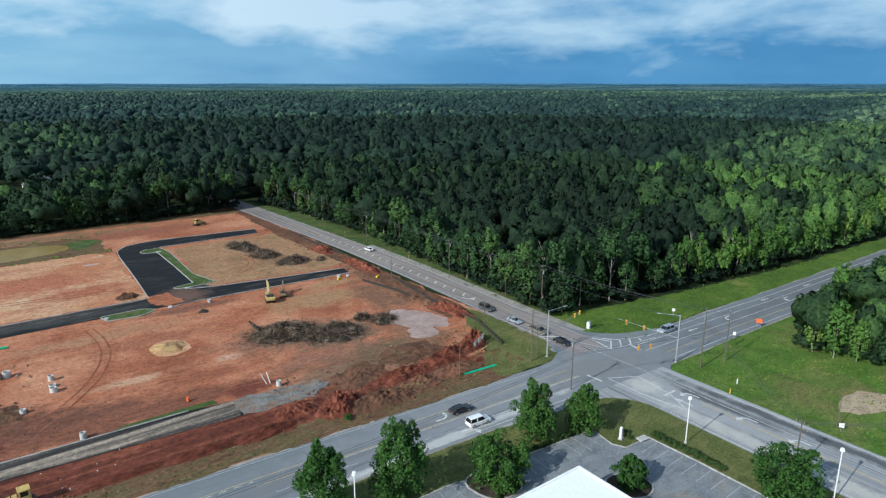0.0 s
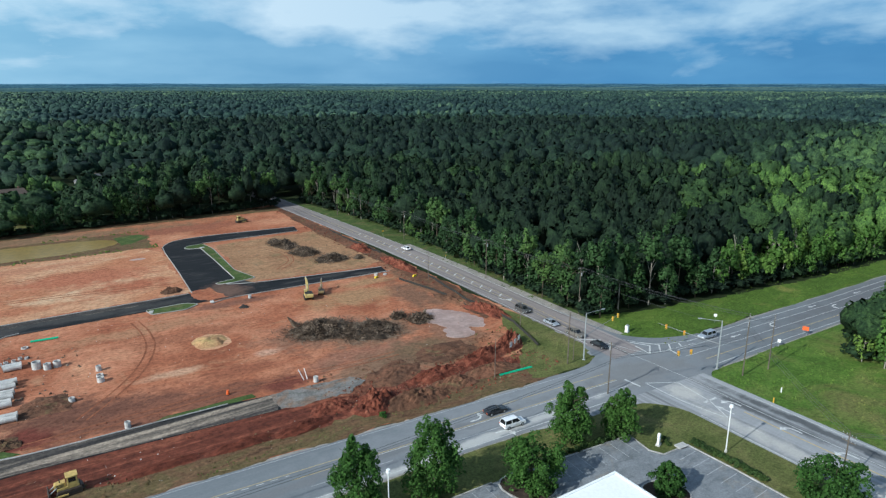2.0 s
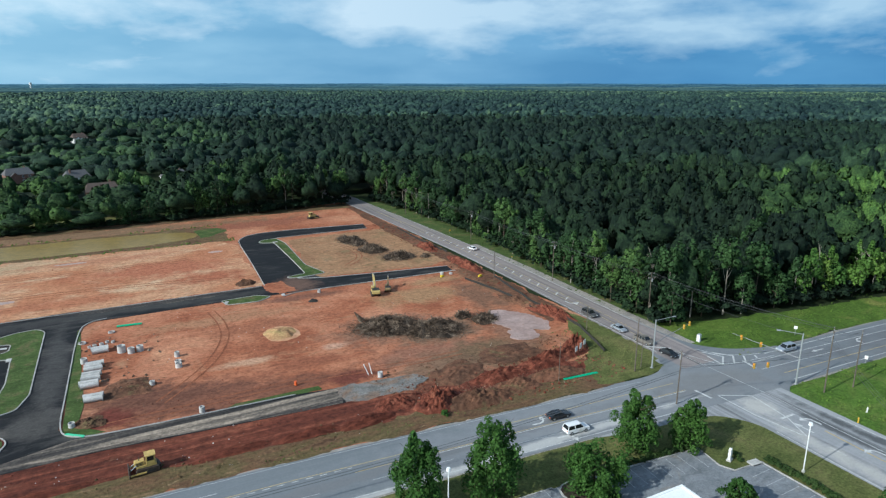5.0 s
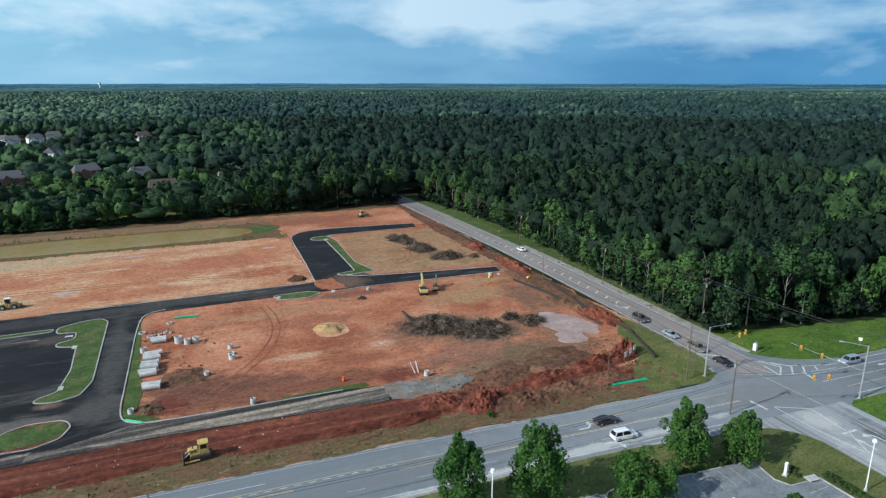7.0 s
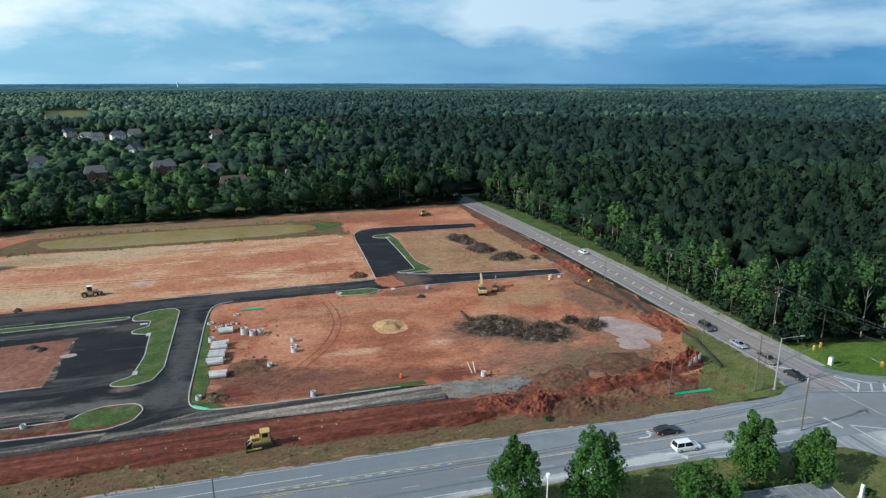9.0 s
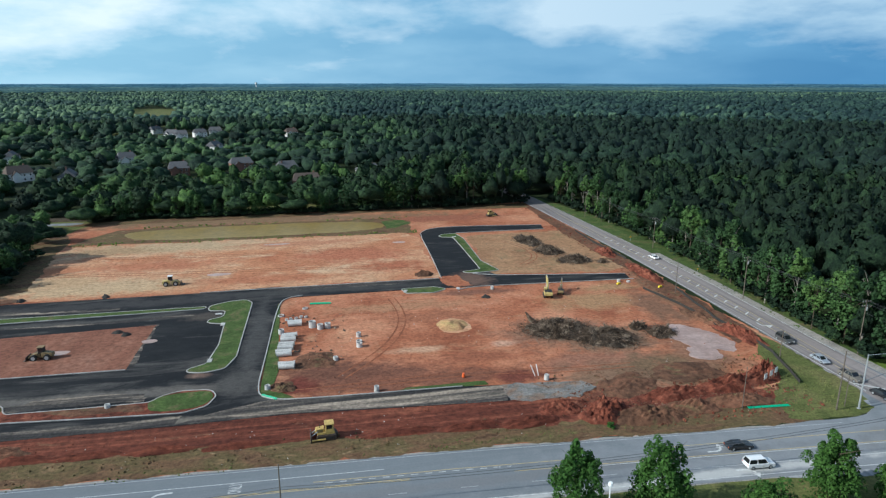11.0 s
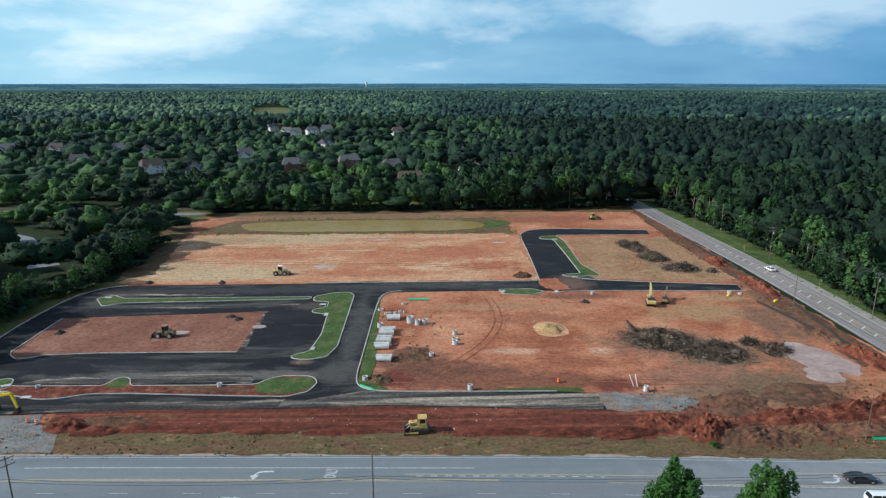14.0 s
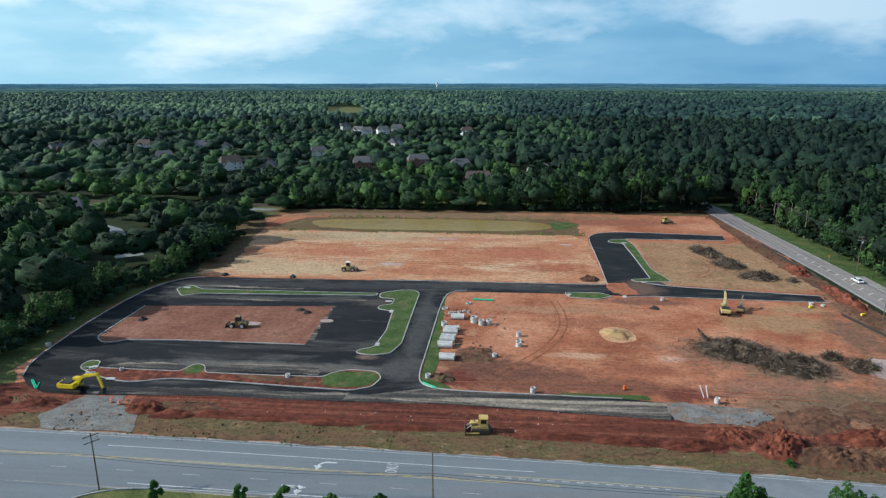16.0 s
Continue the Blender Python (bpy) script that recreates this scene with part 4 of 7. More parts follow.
def dome(rings, sides, seed, lobes, peak=0.0, rough=0.1):
    """The lumpy outer surface of one crown: boughs swell out of it; peak draws it to a point."""
    R = random.Random(seed)
    bough = []
    for _ in range(lobes):
        v = Vector((R.gauss(0, 1), R.gauss(0, 1), abs(R.gauss(0, 0.8)) - 0.15)).normalized()
        bough.append((v, R.uniform(0.25, 0.6), R.uniform(0.28, 0.48)))
    grid = []
    for i in range(rings + 1):
        th = radians(128) * (i / rings) ** 0.9
        row = []
        for k in range(sides):
            ph = 2 * math.pi * (k + 0.5 * (i % 2)) / sides
            v = Vector((math.sin(th) * math.cos(ph), math.sin(th) * math.sin(ph), math.cos(th)))
            rad = 0.54 + max(h * math.exp(-(v.angle(b) / w) ** 2) for b, h, w in bough) + rough * noise.noise(v * 2.7 + Vector((seed, 0, 0)))
            p = v * rad
            f = 1 - peak * max(-0.3, p.z)
            row.append(np.array([p.x * f, p.y * f, p.z * (1 + 0.3 * peak)]))
        grid.append(row)
    top = sum(grid[0]) / sides
    grid[0] = [top] * sides
    quads = []
    for k in range(0, sides, 2):
        quads.append([(0, 0), (1, k), (1, (k + 1) % sides), (1, (k + 2) % sides)])
    for i in range(1, rings):
        for k in range(sides):
            quads.append([(i, k), (i + 1, k), (i + 1, (k + 1) % sides), (i, (k + 1) % sides)])
    normal = {}
    for f in quads:
        a, b, c, d = (grid[i][k] for i, k in f)
        n = np.cross(c - a, d - b)
        for i, k in f:
            key = (i, k if i else 0)
            normal[key] = normal.get(key, 0) + n
    q = np.array([[grid[i][k] for i, k in f] for f in quads])
    nn = np.array([[normal[(i, k if i else 0)] for i, k in f] for f in quads])
    return q, nn / np.maximum(np.linalg.norm(nn, axis=2), 1e-6)[:, :, None]


def proto(count, size, seed, lobes, low):
    q, n = clumps(count, 1, 1, size, seed, lobes, low, 0.45, normals=True)
    return q, np.repeat(n[:, None, :], 4, axis=1)


def crown_shape(rings, sides, seed, lobes, peak, count=0, size=0.2):
    """A lumpy crown with loose tufts standing out of it."""
    q, n = dome(rings, sides, seed, lobes, peak)
    if count:
        r = np.random.default_rng(seed)
        pick = r.integers(0, len(q), count)
        w = r.dirichlet((1, 1, 1, 1), count)
        c = (q[pick] * w[:, :, None]).sum(1)
        m = (n[pick] * w[:, :, None]).sum(1)
        m /= np.linalg.norm(m, axis=1)[:, None]
        lean = m + 0.9 * r.normal(size=(count, 3))
        lean /= np.linalg.norm(lean, axis=1)[:, None]
        t = np.cross(lean, r.normal(size=(count, 3)))
        t /= np.linalg.norm(t, axis=1)[:, None]
        b = np.cross(lean, t)
        s = size * (0.5 + r.random((count, 1)))
        c = c + m * size * (0.1 + 0.5 * r.random((count, 1)))
        leaf = np.stack([c - t * s * 0.5, c - b * s * 0.4, c + t * s * 0.6, c + b * s * 0.45], 1)
        q = np.concatenate([q, leaf])
        n = np.concatenate([n, np.repeat((0.8 * m + 0.35 * lean)[:, None, :], 4, axis=1)])
    return q, n


PEAKS = (0.0, 0.1, 0.45, 0.0, 0.25, 0.05, 0.5, 0.15)
near_p = [crown_shape(7, 14, 100 + k, 22, PEAKS[k], 110, 0.2) for k in range(8)]
mid_p = [crown_shape(5, 12, 200 + k, 16, PEAKS[k], 16, 0.26) for k in range(8)]
far_p = [crown_shape(3, 6, 300 + k, 6, PEAKS[k] * 0.5) for k in range(6)]
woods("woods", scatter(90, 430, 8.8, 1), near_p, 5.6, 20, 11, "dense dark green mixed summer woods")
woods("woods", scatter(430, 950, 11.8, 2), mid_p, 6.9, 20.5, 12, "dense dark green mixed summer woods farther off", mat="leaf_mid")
woods("woods", scatter(2700, 3500, 25, 5), [crown_shape(3, 6, 400 + k, 6, 0.1) for k in range(4)], 15, 21, 15, "far woods with haze-blue leaf colour towards the horizon", mat="leaf_far")
woods("woods", scatter(950, 2700, 17, 3), far_p, 9.8, 21, 13, "far green woods with haze put into the leaf colour", mat="leaf_far")


def thicket(line, depth, gap, seed, spread, height, label):
    """Undergrowth along the edge of the woods."""
    R = random.Random(seed)
    pl = []
    for p in dense(line, gap, False):
        for _ in range(2):
            x, y = p.x + R.uniform(-1.2, 1.2), p.y + R.uniform(-1.2, 1.2)
            pl.append((x + depth[0] * R.random(), y + depth[1] * R.random(), 1.0))
    woods("undergrowth", np.array(pl), [proto(90, 0.34, 450 + k, 8, -0.3) for k in range(4)], spread, height, seed, label, 0.42, 0.5)


THICK = "leafy undergrowth along the edge of the woods"
EDGE_N = [(127, 119), (128, 150), (130, 180), (133, 225), (132.5, 260), (130, 290), (124, 335)]
EDGE_NE = [(131, 120), (150, 115.5), (172, 112), (200, 109), (228, 105), (300, 102), (400, 101)]
EDGE_FAR = [(-108, 323), (-60, 323), (-10, 324), (40, 325), (80, 325), (108, 328)]
EDGE_W = [(-116, 104), (-118, 128), (-118, 150), (-117, 180), (-108, 202), (-105, 230), (-108, 258)]
EDGE_SE = [(161, 64), (163, 55), (165, 44), (171, 30), (179, 10)]
EDGE_SE2 = [(162, 66), (172, 70), (188, 73), (215, 76), (260, 77)]
thicket(EDGE_N, (4, 0), 2.6, 61, 2.6, 5.5, THICK)
thicket(EDGE_NE, (0, 5), 2.8, 62, 2.8, 6.0, THICK)
thicket(EDGE_FAR, (0, 5), 2.6, 63, 2.6, 5.5, THICK)
thicket(EDGE_W, (-6, 0), 2.6, 64, 3.0, 6.0, THICK)
thicket(EDGE_SE, (4, 0), 2.4, 65, 2.6, 6.0, THICK)
thicket(EDGE_SE2, (0, -4), 2.6, 66, 2.8, 6.5, THICK)

# trees that stand at the edge of the woods, each on its own
EDGE_LABEL = "tall leafy green tree at the edge of the woods"
edge_kinds = [make_tree("tree", h, s, 1050, 0.66, 40 + k, "leaf_edge", low, 0.2, bark, EDGE_LABEL)
              for k, (h, s, low, bark) in enumerate(((19, 4.6, 0.12, "bark"), (16, 4.4, 0.08, "bark"), (21, 4.2, 0.3, "bark"), (13, 3.8, 0.05, "bark"), (17, 3.2, 0.22, "pale_bark"), (22, 3.3, 0.58, "pale_bark")))]
# edge trees whose leaf colour holds the sunlight on the eastern side
sunlit_kinds = [make_tree("tree", h, sp, 850, 0.66, 60 + k, "leaf_sunlit", low, 0.16, bark, "slender bright green tree at the edge of the woods", taper=0.3)
               for k, (h, sp, low, bark) in enumerate(((15, 3.2, 0.1, "pale_bark"), (12, 3.4, 0.05, "bark"), (17, 2.8, 0.25, "pale_bark")))]
edge_kinds += sunlit_kinds
for e in edge_kinds:
    tagged(e, group="trees at the edge of the woods")


def along(line, gap, seed, back=0.0, kinds=(0, 1, 2, 3, 4, 5, 5), grow=1.0):
    R = random.Random(seed)
    for p in dense(line, gap, False):
        k = R.choice(kinds)
        s = R.uniform(0.8, 1.15) * grow
        m = Matrix.Translation((p.x + R.uniform(-1.6, 1.6), p.y + R.uniform(-1.6, 1.6) + back, 0)) @ Matrix.Rotation(R.uniform(0, 6.28), 4, "Z") @ Matrix.Scale(s, 4)
        t = copy_thing(edge_kinds[k], m)
        t.matrix_basis = m


along([(129, 119), (130, 150), (132, 180), (135, 225), (134.5, 260), (132, 290), (126, 335)], 5.0, 1)
along([(133, 122), (150, 117.5), (176, 113.5)], 5.5, 2)
along([(178, 113), (200, 111), (228, 107), (300, 104), (400, 103)], 4.6, 22, kinds=(6, 7, 8))
along([(182, 119), (205, 117), (232, 113), (300, 110), (400, 109)], 6.0, 23, kinds=(6, 7, 8))
along([(-104, 327), (-60, 326), (-10, 327), (18, 327)], 6.2, 3, kinds=(1, 3), grow=0.8)
along([(24, 328), (40, 328), (80, 328), (107, 330)], 4.6, 13, kinds=(0, 2, 4, 5))
along([(-118, 104), (-120, 128), (-120, 150), (-119, 180), (-110, 202), (-107, 230), (-110, 258)], 5.0, 4, kinds=(0, 1, 3), grow=0.68)
along([(161, 62), (164, 54), (167, 44), (173, 30), (181, 10)], 4.2, 5, kinds=(7, 3, 6), grow=0.95)
along([(164, 62), (176, 68), (188, 70), (215, 73), (260, 74)], 4.6, 6, kinds=(7, 6, 3), grow=1.0)
for n, e in enumerate(edge_kinds):
    e.matrix_basis = Matrix.Translation((150 + 9 * n, 128 + 3 * n, 0))
t = empty("dead_tree", pose(131.5, 127.5, 0))
tagged(t, "bare grey dead tree at the edge of the woods", "tree")
part("trunk", trunk_mesh(18.5, 0.24, 3.0, 5, 12, 0.4), "pale_bark", t)
for n, (x, y) in enumerate(((205, 112), (212, 111), (219, 112), (188, 115))):
    t = empty("dead_tree", pose(x, y, 0, 0, 0, 70 * n))
    tagged(t, "pale bare trunk among bright green trees", "tree")
    part("trunk", trunk_mesh(15 + n, 0.22, 2.6, 15 + n, 10, 0.35), "pale_bark", t)

# ---- shapes for things ----
def box(bm, c, s, rz=0.0, ry=0.0, bevel=0.0):
    """A box with its centre c and full sizes s, turned about z and y (degrees), its edges taken off by bevel."""
    m = Matrix.Translation(c) @ Matrix.Rotation(radians(rz), 4, "Z") @ Matrix.Rotation(radians(ry), 4, "Y") @ Matrix.Diagonal((*s, 1))
    made = bmesh.ops.create_cube(bm, size=1.0, matrix=m)
    if bevel:
        edges = list({e for v in made["verts"] for e in v.link_edges})
        bmesh.ops.bevel(bm, geom=edges, offset=bevel, segments=2, affect="EDGES", profile=0.6)
    return bm


def one_box(c, s, rz=0.0, ry=0.0, bevel=0.04):
    return box(bmesh.new(), c, s, rz, ry, bevel)


def rod(a, b, r0, r1=None, sides=8):
    bm = bmesh.new()
    limb(bm, a, b, r0, r0 if r1 is None else r1, sides)
    return bm


def side_prism(profile, y0, y1, bevel=0.05):
    """A side view (x, z) given thickness from y0 to y1."""
    bm = bmesh.new()
    a = [bm.verts.new((x, y0, z)) for x, z in profile]
    b = [bm.verts.new((x, y1, z)) for x, z in profile]
    n = len(profile)
    bm.faces.new(a)
    bm.faces.new(b[::-1])
    for i in range(n):
        bm.faces.new((a[i], b[i], b[(i + 1) % n], a[(i + 1) % n]))
    bmesh.ops.recalc_face_normals(bm, faces=bm.faces[:])
    if bevel:
        bmesh.ops.bevel(bm, geom=bm.edges[:], offset=bevel, segments=2, affect="EDGES", profile=0.6)
    return bm


def tube(r, wall, h, sides=20):
    """A hollow upright ring standing on z = 0."""
    bm = bmesh.new()
    rings = [[bm.verts.new((rr * math.cos(6.28319 * k / sides), rr * math.sin(6.28319 * k / sides), z)) for k in range(sides)]
             for rr, z in ((r, 0), (r, h), (r - wall, h), (r - wall, 0))]
    for i in range(4):
        a, b = rings[i], rings[(i + 1) % 4]
        for k in range(sides):
            bm.faces.new((a[k], a[(k + 1) % sides], b[(k + 1) % sides], b[k]))
    bmesh.ops.recalc_face_normals(bm, faces=bm.faces[:])
    return bm


def thing(name, label, category, m, group=""):
    return tagged(empty(name, m), label, category, group)


def place(x, y, turn=0.0, z=0.0):
    return pose(x, y, z, 0, 0, turn)


def track_profile(length, height, z=0.0):
    h, l = height / 2, length / 2 - height / 2
    return [(-l - h * 0.95, z + h * 1.1), (-l - h * 0.6, z + h * 0.25), (-l, z), (l, z), (l + h * 0.6, z + h * 0.25), (l + h * 0.95, z + h * 1.1), (l + h * 0.5, z + height * 0.95), (-l - h * 0.5, z + height * 0.95)]


def tracks(t, length, height, gauge, width):
    for s in (-1, 1):
        tr = part("track", side_prism(track_profile(length, height), s * gauge / 2 - width / 2, s * gauge / 2 + width / 2, 0.05), "track_steel", t)
        part("track_frame", one_box((0, s * (gauge / 2 + width * 0.51), height * 0.5), (length * 0.62, 0.04, height * 0.35), bevel=0.01), "machine_dark", tr)
        for k in range(5):
            x = (k - 2) * length * 0.15
            part("roller", rod((x, s * (gauge / 2 + width * 0.5), height * 0.22), (x, s * (gauge / 2 + width * 0.56), height * 0.22), height * 0.14, sides=10), "track_steel", tr)


def excavator(m, body, label, stick_down=True, size=1.0, low=False):
    t = thing("excavator", label, "excavator", m @ Matrix.Scale(size, 4))
    tracks(t, 4.6, 0.95, 2.4, 0.65)
    part("undercarriage", one_box((0, 0, 0.62), (2.2, 1.9, 0.5)), "machine_dark", t)
    part("turntable", rod((0, 0, 0.8), (0, 0, 1.1), 0.75, sides=16), "machine_dark", t)
    part("house", one_box((-0.9, 0, 1.72), (3.5, 2.7, 1.15), bevel=0.16), body, t)
    part("engine_cover", one_box((-1.25, 0, 2.36), (2.5, 2.5, 0.34), bevel=0.1), "machine_dark", t)
    part("counterweight", side_prism([(-3.1, 1.2), (-2.5, 1.1), (-2.4, 2.3), (-2.9, 2.35), (-3.15, 2.0)], -1.3, 1.3, 0.1), body, t)
    cab = part("cab", side_prism([(-0.5, 1.2), (1.35, 1.2), (1.45, 1.9), (1.1, 2.95), (-0.45, 2.95)], 0.35, 1.33, 0.06), body, t)
    part("windscreen", side_prism([(1.37, 1.45), (1.47, 1.9), (1.2, 2.75), (1.14, 2.75)], 0.43, 1.25, 0), "glass_dark", cab)
    part("side_window", one_box((0.4, 1.33, 2.25), (1.2, 0.05, 0.95), bevel=0.01), "glass_dark", cab)
    part("cab_roof", one_box((0.35, 0.84, 2.99), (1.5, 0.95, 0.08), bevel=0.03), body, cab)
    part("exhaust", rod((-1.8, -0.6, 2.4), (-1.8, -0.6, 3.1), 0.07), "machine_dark", t)
    if low:
        part("boom", side_prism([(0.6, 1.5), (1.1, 1.4), (2.0, 2.9), (3.0, 3.6), (5.9, 4.2), (6.0, 4.6), (2.8, 4.25), (1.5, 3.4)], -0.28, 0.28, 0.05), body, t)
        part("stick", side_prism([(5.5, 4.7), (6.1, 4.75), (6.7, 2.9), (7.0, 1.2), (6.7, 1.1), (6.2, 2.8)], -0.2, 0.2, 0.04), body, t)
        part("bucket", side_prism([(6.5, 1.35), (7.1, 1.3), (7.2, 0.5), (6.7, 0.05), (6.0, 0.1), (5.85, 0.35), (6.4, 0.55)], -0.55, 0.55, 0.04), "machine_dark", t)
        part("stick_cylinder", rod((3.2, 0, 4.55), (5.6, 0, 4.95), 0.11), "galvanized", t)
        part("boom_cylinder", rod((1.5, 0.42, 1.5), (2.5, 0.38, 3.3), 0.11), "galvanized", t)
        return t
    part("boom", side_prism([(0.7, 1.5), (1.15, 1.5), (2.3, 3.9), (3.4, 5.0), (5.6, 5.3), (5.7, 5.65), (3.2, 5.55), (1.8, 4.35)], -0.28, 0.28, 0.05), body, t)
    if stick_down:
        part("stick", side_prism([(5.2, 5.75), (5.75, 5.8), (6.6, 3.4), (6.9, 1.2), (6.6, 1.1), (5.9, 3.4)], -0.2, 0.2, 0.04), body, t)
        part("bucket", side_prism([(6.45, 1.35), (7.0, 1.3), (7.1, 0.5), (6.6, 0.05), (5.9, 0.1), (5.75, 0.35), (6.3, 0.55)], -0.55, 0.55, 0.04), "machine_dark", t)
        part("stick_cylinder", rod((3.4, 0, 5.85), (5.35, 0, 6.0), 0.11), "galvanized", t)
    else:
        part("stick", side_prism([(5.3, 5.7), (5.75, 5.75), (4.6, 2.6), (3.9, 0.9), (3.6, 1.0), (4.2, 2.9)], -0.2, 0.2, 0.04), body, t)
        part("bucket", side_prism([(3.95, 1.25), (3.5, 1.2), (3.2, 0.6), (3.4, 0.1), (4.1, 0.05), (4.4, 0.4), (4.0, 0.6)], -0.55, 0.55, 0.04), "machine_dark", t)
        part("stick_cylinder", rod((3.4, 0, 5.8), (5.3, 0, 5.95), 0.11), "galvanized", t)
    for s in (-1, 1):
        part("boom_cylinder", rod((1.6, s * 0.42, 1.5), (2.6, s * 0.38, 3.9), 0.11), "galvanized", t)
    return t


def dozer(m, body, label):
    t = thing("bulldozer", label, "bulldozer", m)
    tracks(t, 3.9, 1.15, 2.1, 0.6)
    part("hull", one_box((0.1, 0, 1.05), (3.2, 1.5, 0.8), bevel=0.08), body, t)
    part("hood", side_prism([(0.35, 1.3), (2.0, 1.3), (2.05, 1.75), (1.95, 2.15), (0.4, 2.3)], -0.55, 0.55, 0.08), body, t)
    for k in range(3):
        part("grille", one_box((1.2, 0.56, 1.5 + 0.22 * k), (1.1, 0.03, 0.1), bevel=0.01), "machine_dark", t)
    cab = part("cab", one_box((-0.55, 0, 2.2), (1.5, 1.55, 1.7), bevel=0.08), body, t)
    for s in (-1, 1):
        part("side_window", one_box((-0.55, s * 0.78, 2.5), (1.05, 0.04, 0.8), bevel=0.01), "glass_dark", cab)
    part("windscreen", one_box((0.21, 0, 2.55), (0.04, 1.2, 0.75), bevel=0.01), "glass_dark", cab)
    part("rear_window", one_box((-1.31, 0, 2.55), (0.04, 1.2, 0.75), bevel=0.01), "glass_dark", cab)
    part("cab_roof", one_box((-0.55, 0, 3.1), (1.75, 1.8, 0.12), bevel=0.05), body, cab)
    part("exhaust", rod((1.2, 0.2, 2.2), (1.2, 0.2, 3.0), 0.07), "machine_dark", t)
    part("blade", side_prism([(2.85, 0.05), (3.05, 0.1), (2.92, 0.6), (3.0, 1.25), (2.85, 1.3), (2.72, 0.65)], -1.65, 1.65, 0.03), "track_steel", t)
    for s in (-1, 1):
        part("push_arm", one_box((1.6, s * 1.5, 0.5), (2.7, 0.18, 0.25)), body, t)
        part("lift_cylinder", rod((1.7, s * 0.6, 1.7), (2.75, s * 0.6, 0.9), 0.08), "galvanized", t)
    part("ripper", side_prism([(-2.0, 1.0), (-1.6, 1.1), (-1.7, 0.4), (-2.2, 0.15)], -0.7, 0.7, 0.04), "track_steel", t)
    return t


def wheel(parent, x, y, r, w, s):
    tyre = part("tyre", rod((x, y - w / 2, r), (x, y + w / 2, r), r, sides=18), "rubber", parent)
    part("rim", rod((x, y + s * (w / 2 - 0.03), r), (x, y + s * (w / 2 + 0.02), r), r * 0.58, sides=14), "galvanized", tyre)


def wheel_loader(m, body, label, roof="white_paint"):
    t = thing("wheel_loader", label, "loader", m)
    for x, s in ((-1.5, -1), (-1.5, 1), (1.5, -1), (1.5, 1)):
        wheel(t, x, s * 1.05, 0.78, 0.6, s)
    part("rear_body", side_prism([(-2.7, 0.8), (-0.2, 0.7), (-0.2, 1.9), (-1.0, 2.0), (-2.6, 1.7)], -0.8, 0.8, 0.1), body, t)
    part("front_frame", side_prism([(0.0, 0.7), (2.2, 0.7), (2.0, 1.5), (0.3, 1.7)], -0.55, 0.55, 0.08), body, t)
    cab = part("cab", one_box((-0.1, 0, 2.45), (1.3, 1.35, 1.5), bevel=0.07), "machine_dark", t)
    for s in (-1, 1):
        part("side_window", one_box((-0.1, s * 0.69, 2.6), (1.0, 0.03, 0.9), bevel=0.01), "glass_dark", cab)
    part("windscreen", one_box((0.57, 0, 2.6), (0.03, 1.1, 0.9), bevel=0.01), "glass_dark", cab)
    part("cab_roof", one_box((-0.1, 0, 3.26), (1.55, 1.55, 0.14), bevel=0.05), roof, cab)
    for s in (-1, 1):
        part("lift_arm", side_prism([(0.6, 1.5), (0.8, 1.8), (2.4, 1.3), (3.2, 0.6), (3.0, 0.4), (2.2, 1.0)], s * 0.6 - 0.1, s * 0.6 + 0.1, 0.03), body, t)
    part("bucket", side_prism([(2.95, 1.15), (3.1, 1.2), (3.15, 0.55), (3.5, 0.18), (4.2, 0.06), (4.2, 0.0), (3.2, 0.0), (2.9, 0.4)], -1.35, 1.35, 0.03), "track_steel", t)
    part("exhaust", rod((-1.7, 0.3, 1.8), (-1.7, 0.3, 2.6), 0.06), "machine_dark", t)
    return t


M["dull_yellow"] = paint("dull_yellow", (0.24, 0.17, 0.08), 0.6, 0, 0.4)
excavator(place(-89.5, 118.6, -4), "bright_yellow", "bright yellow excavator with its bucket resting on loose stone", True, 1.0, True)
excavator(place(67.2, 178.8, 76), "pale_yellow", "pale yellow excavator with raised boom on red clay", False, 0.92)
excavator(place(72.2, 180.6, 66), "dull_yellow", "smaller dull brown-yellow excavator beside the lane", False, 0.68)
dozer(place(-1.6, 109.2, 183), "cat_yellow", "dusty yellow bulldozer with enclosed cab on wet clay")
dozer(place(81, 300, 10), "pale_yellow", "small yellow bulldozer on far red clay")
wheel_loader(place(-68.6, 157.4, 178), "dull_yellow", "muddy dark yellow wheel loader on the clay pad", "dull_yellow")
wheel_loader(place(-50.6, 212.4, 4), "pale_yellow", "pale yellow wheel loader on tan soil")


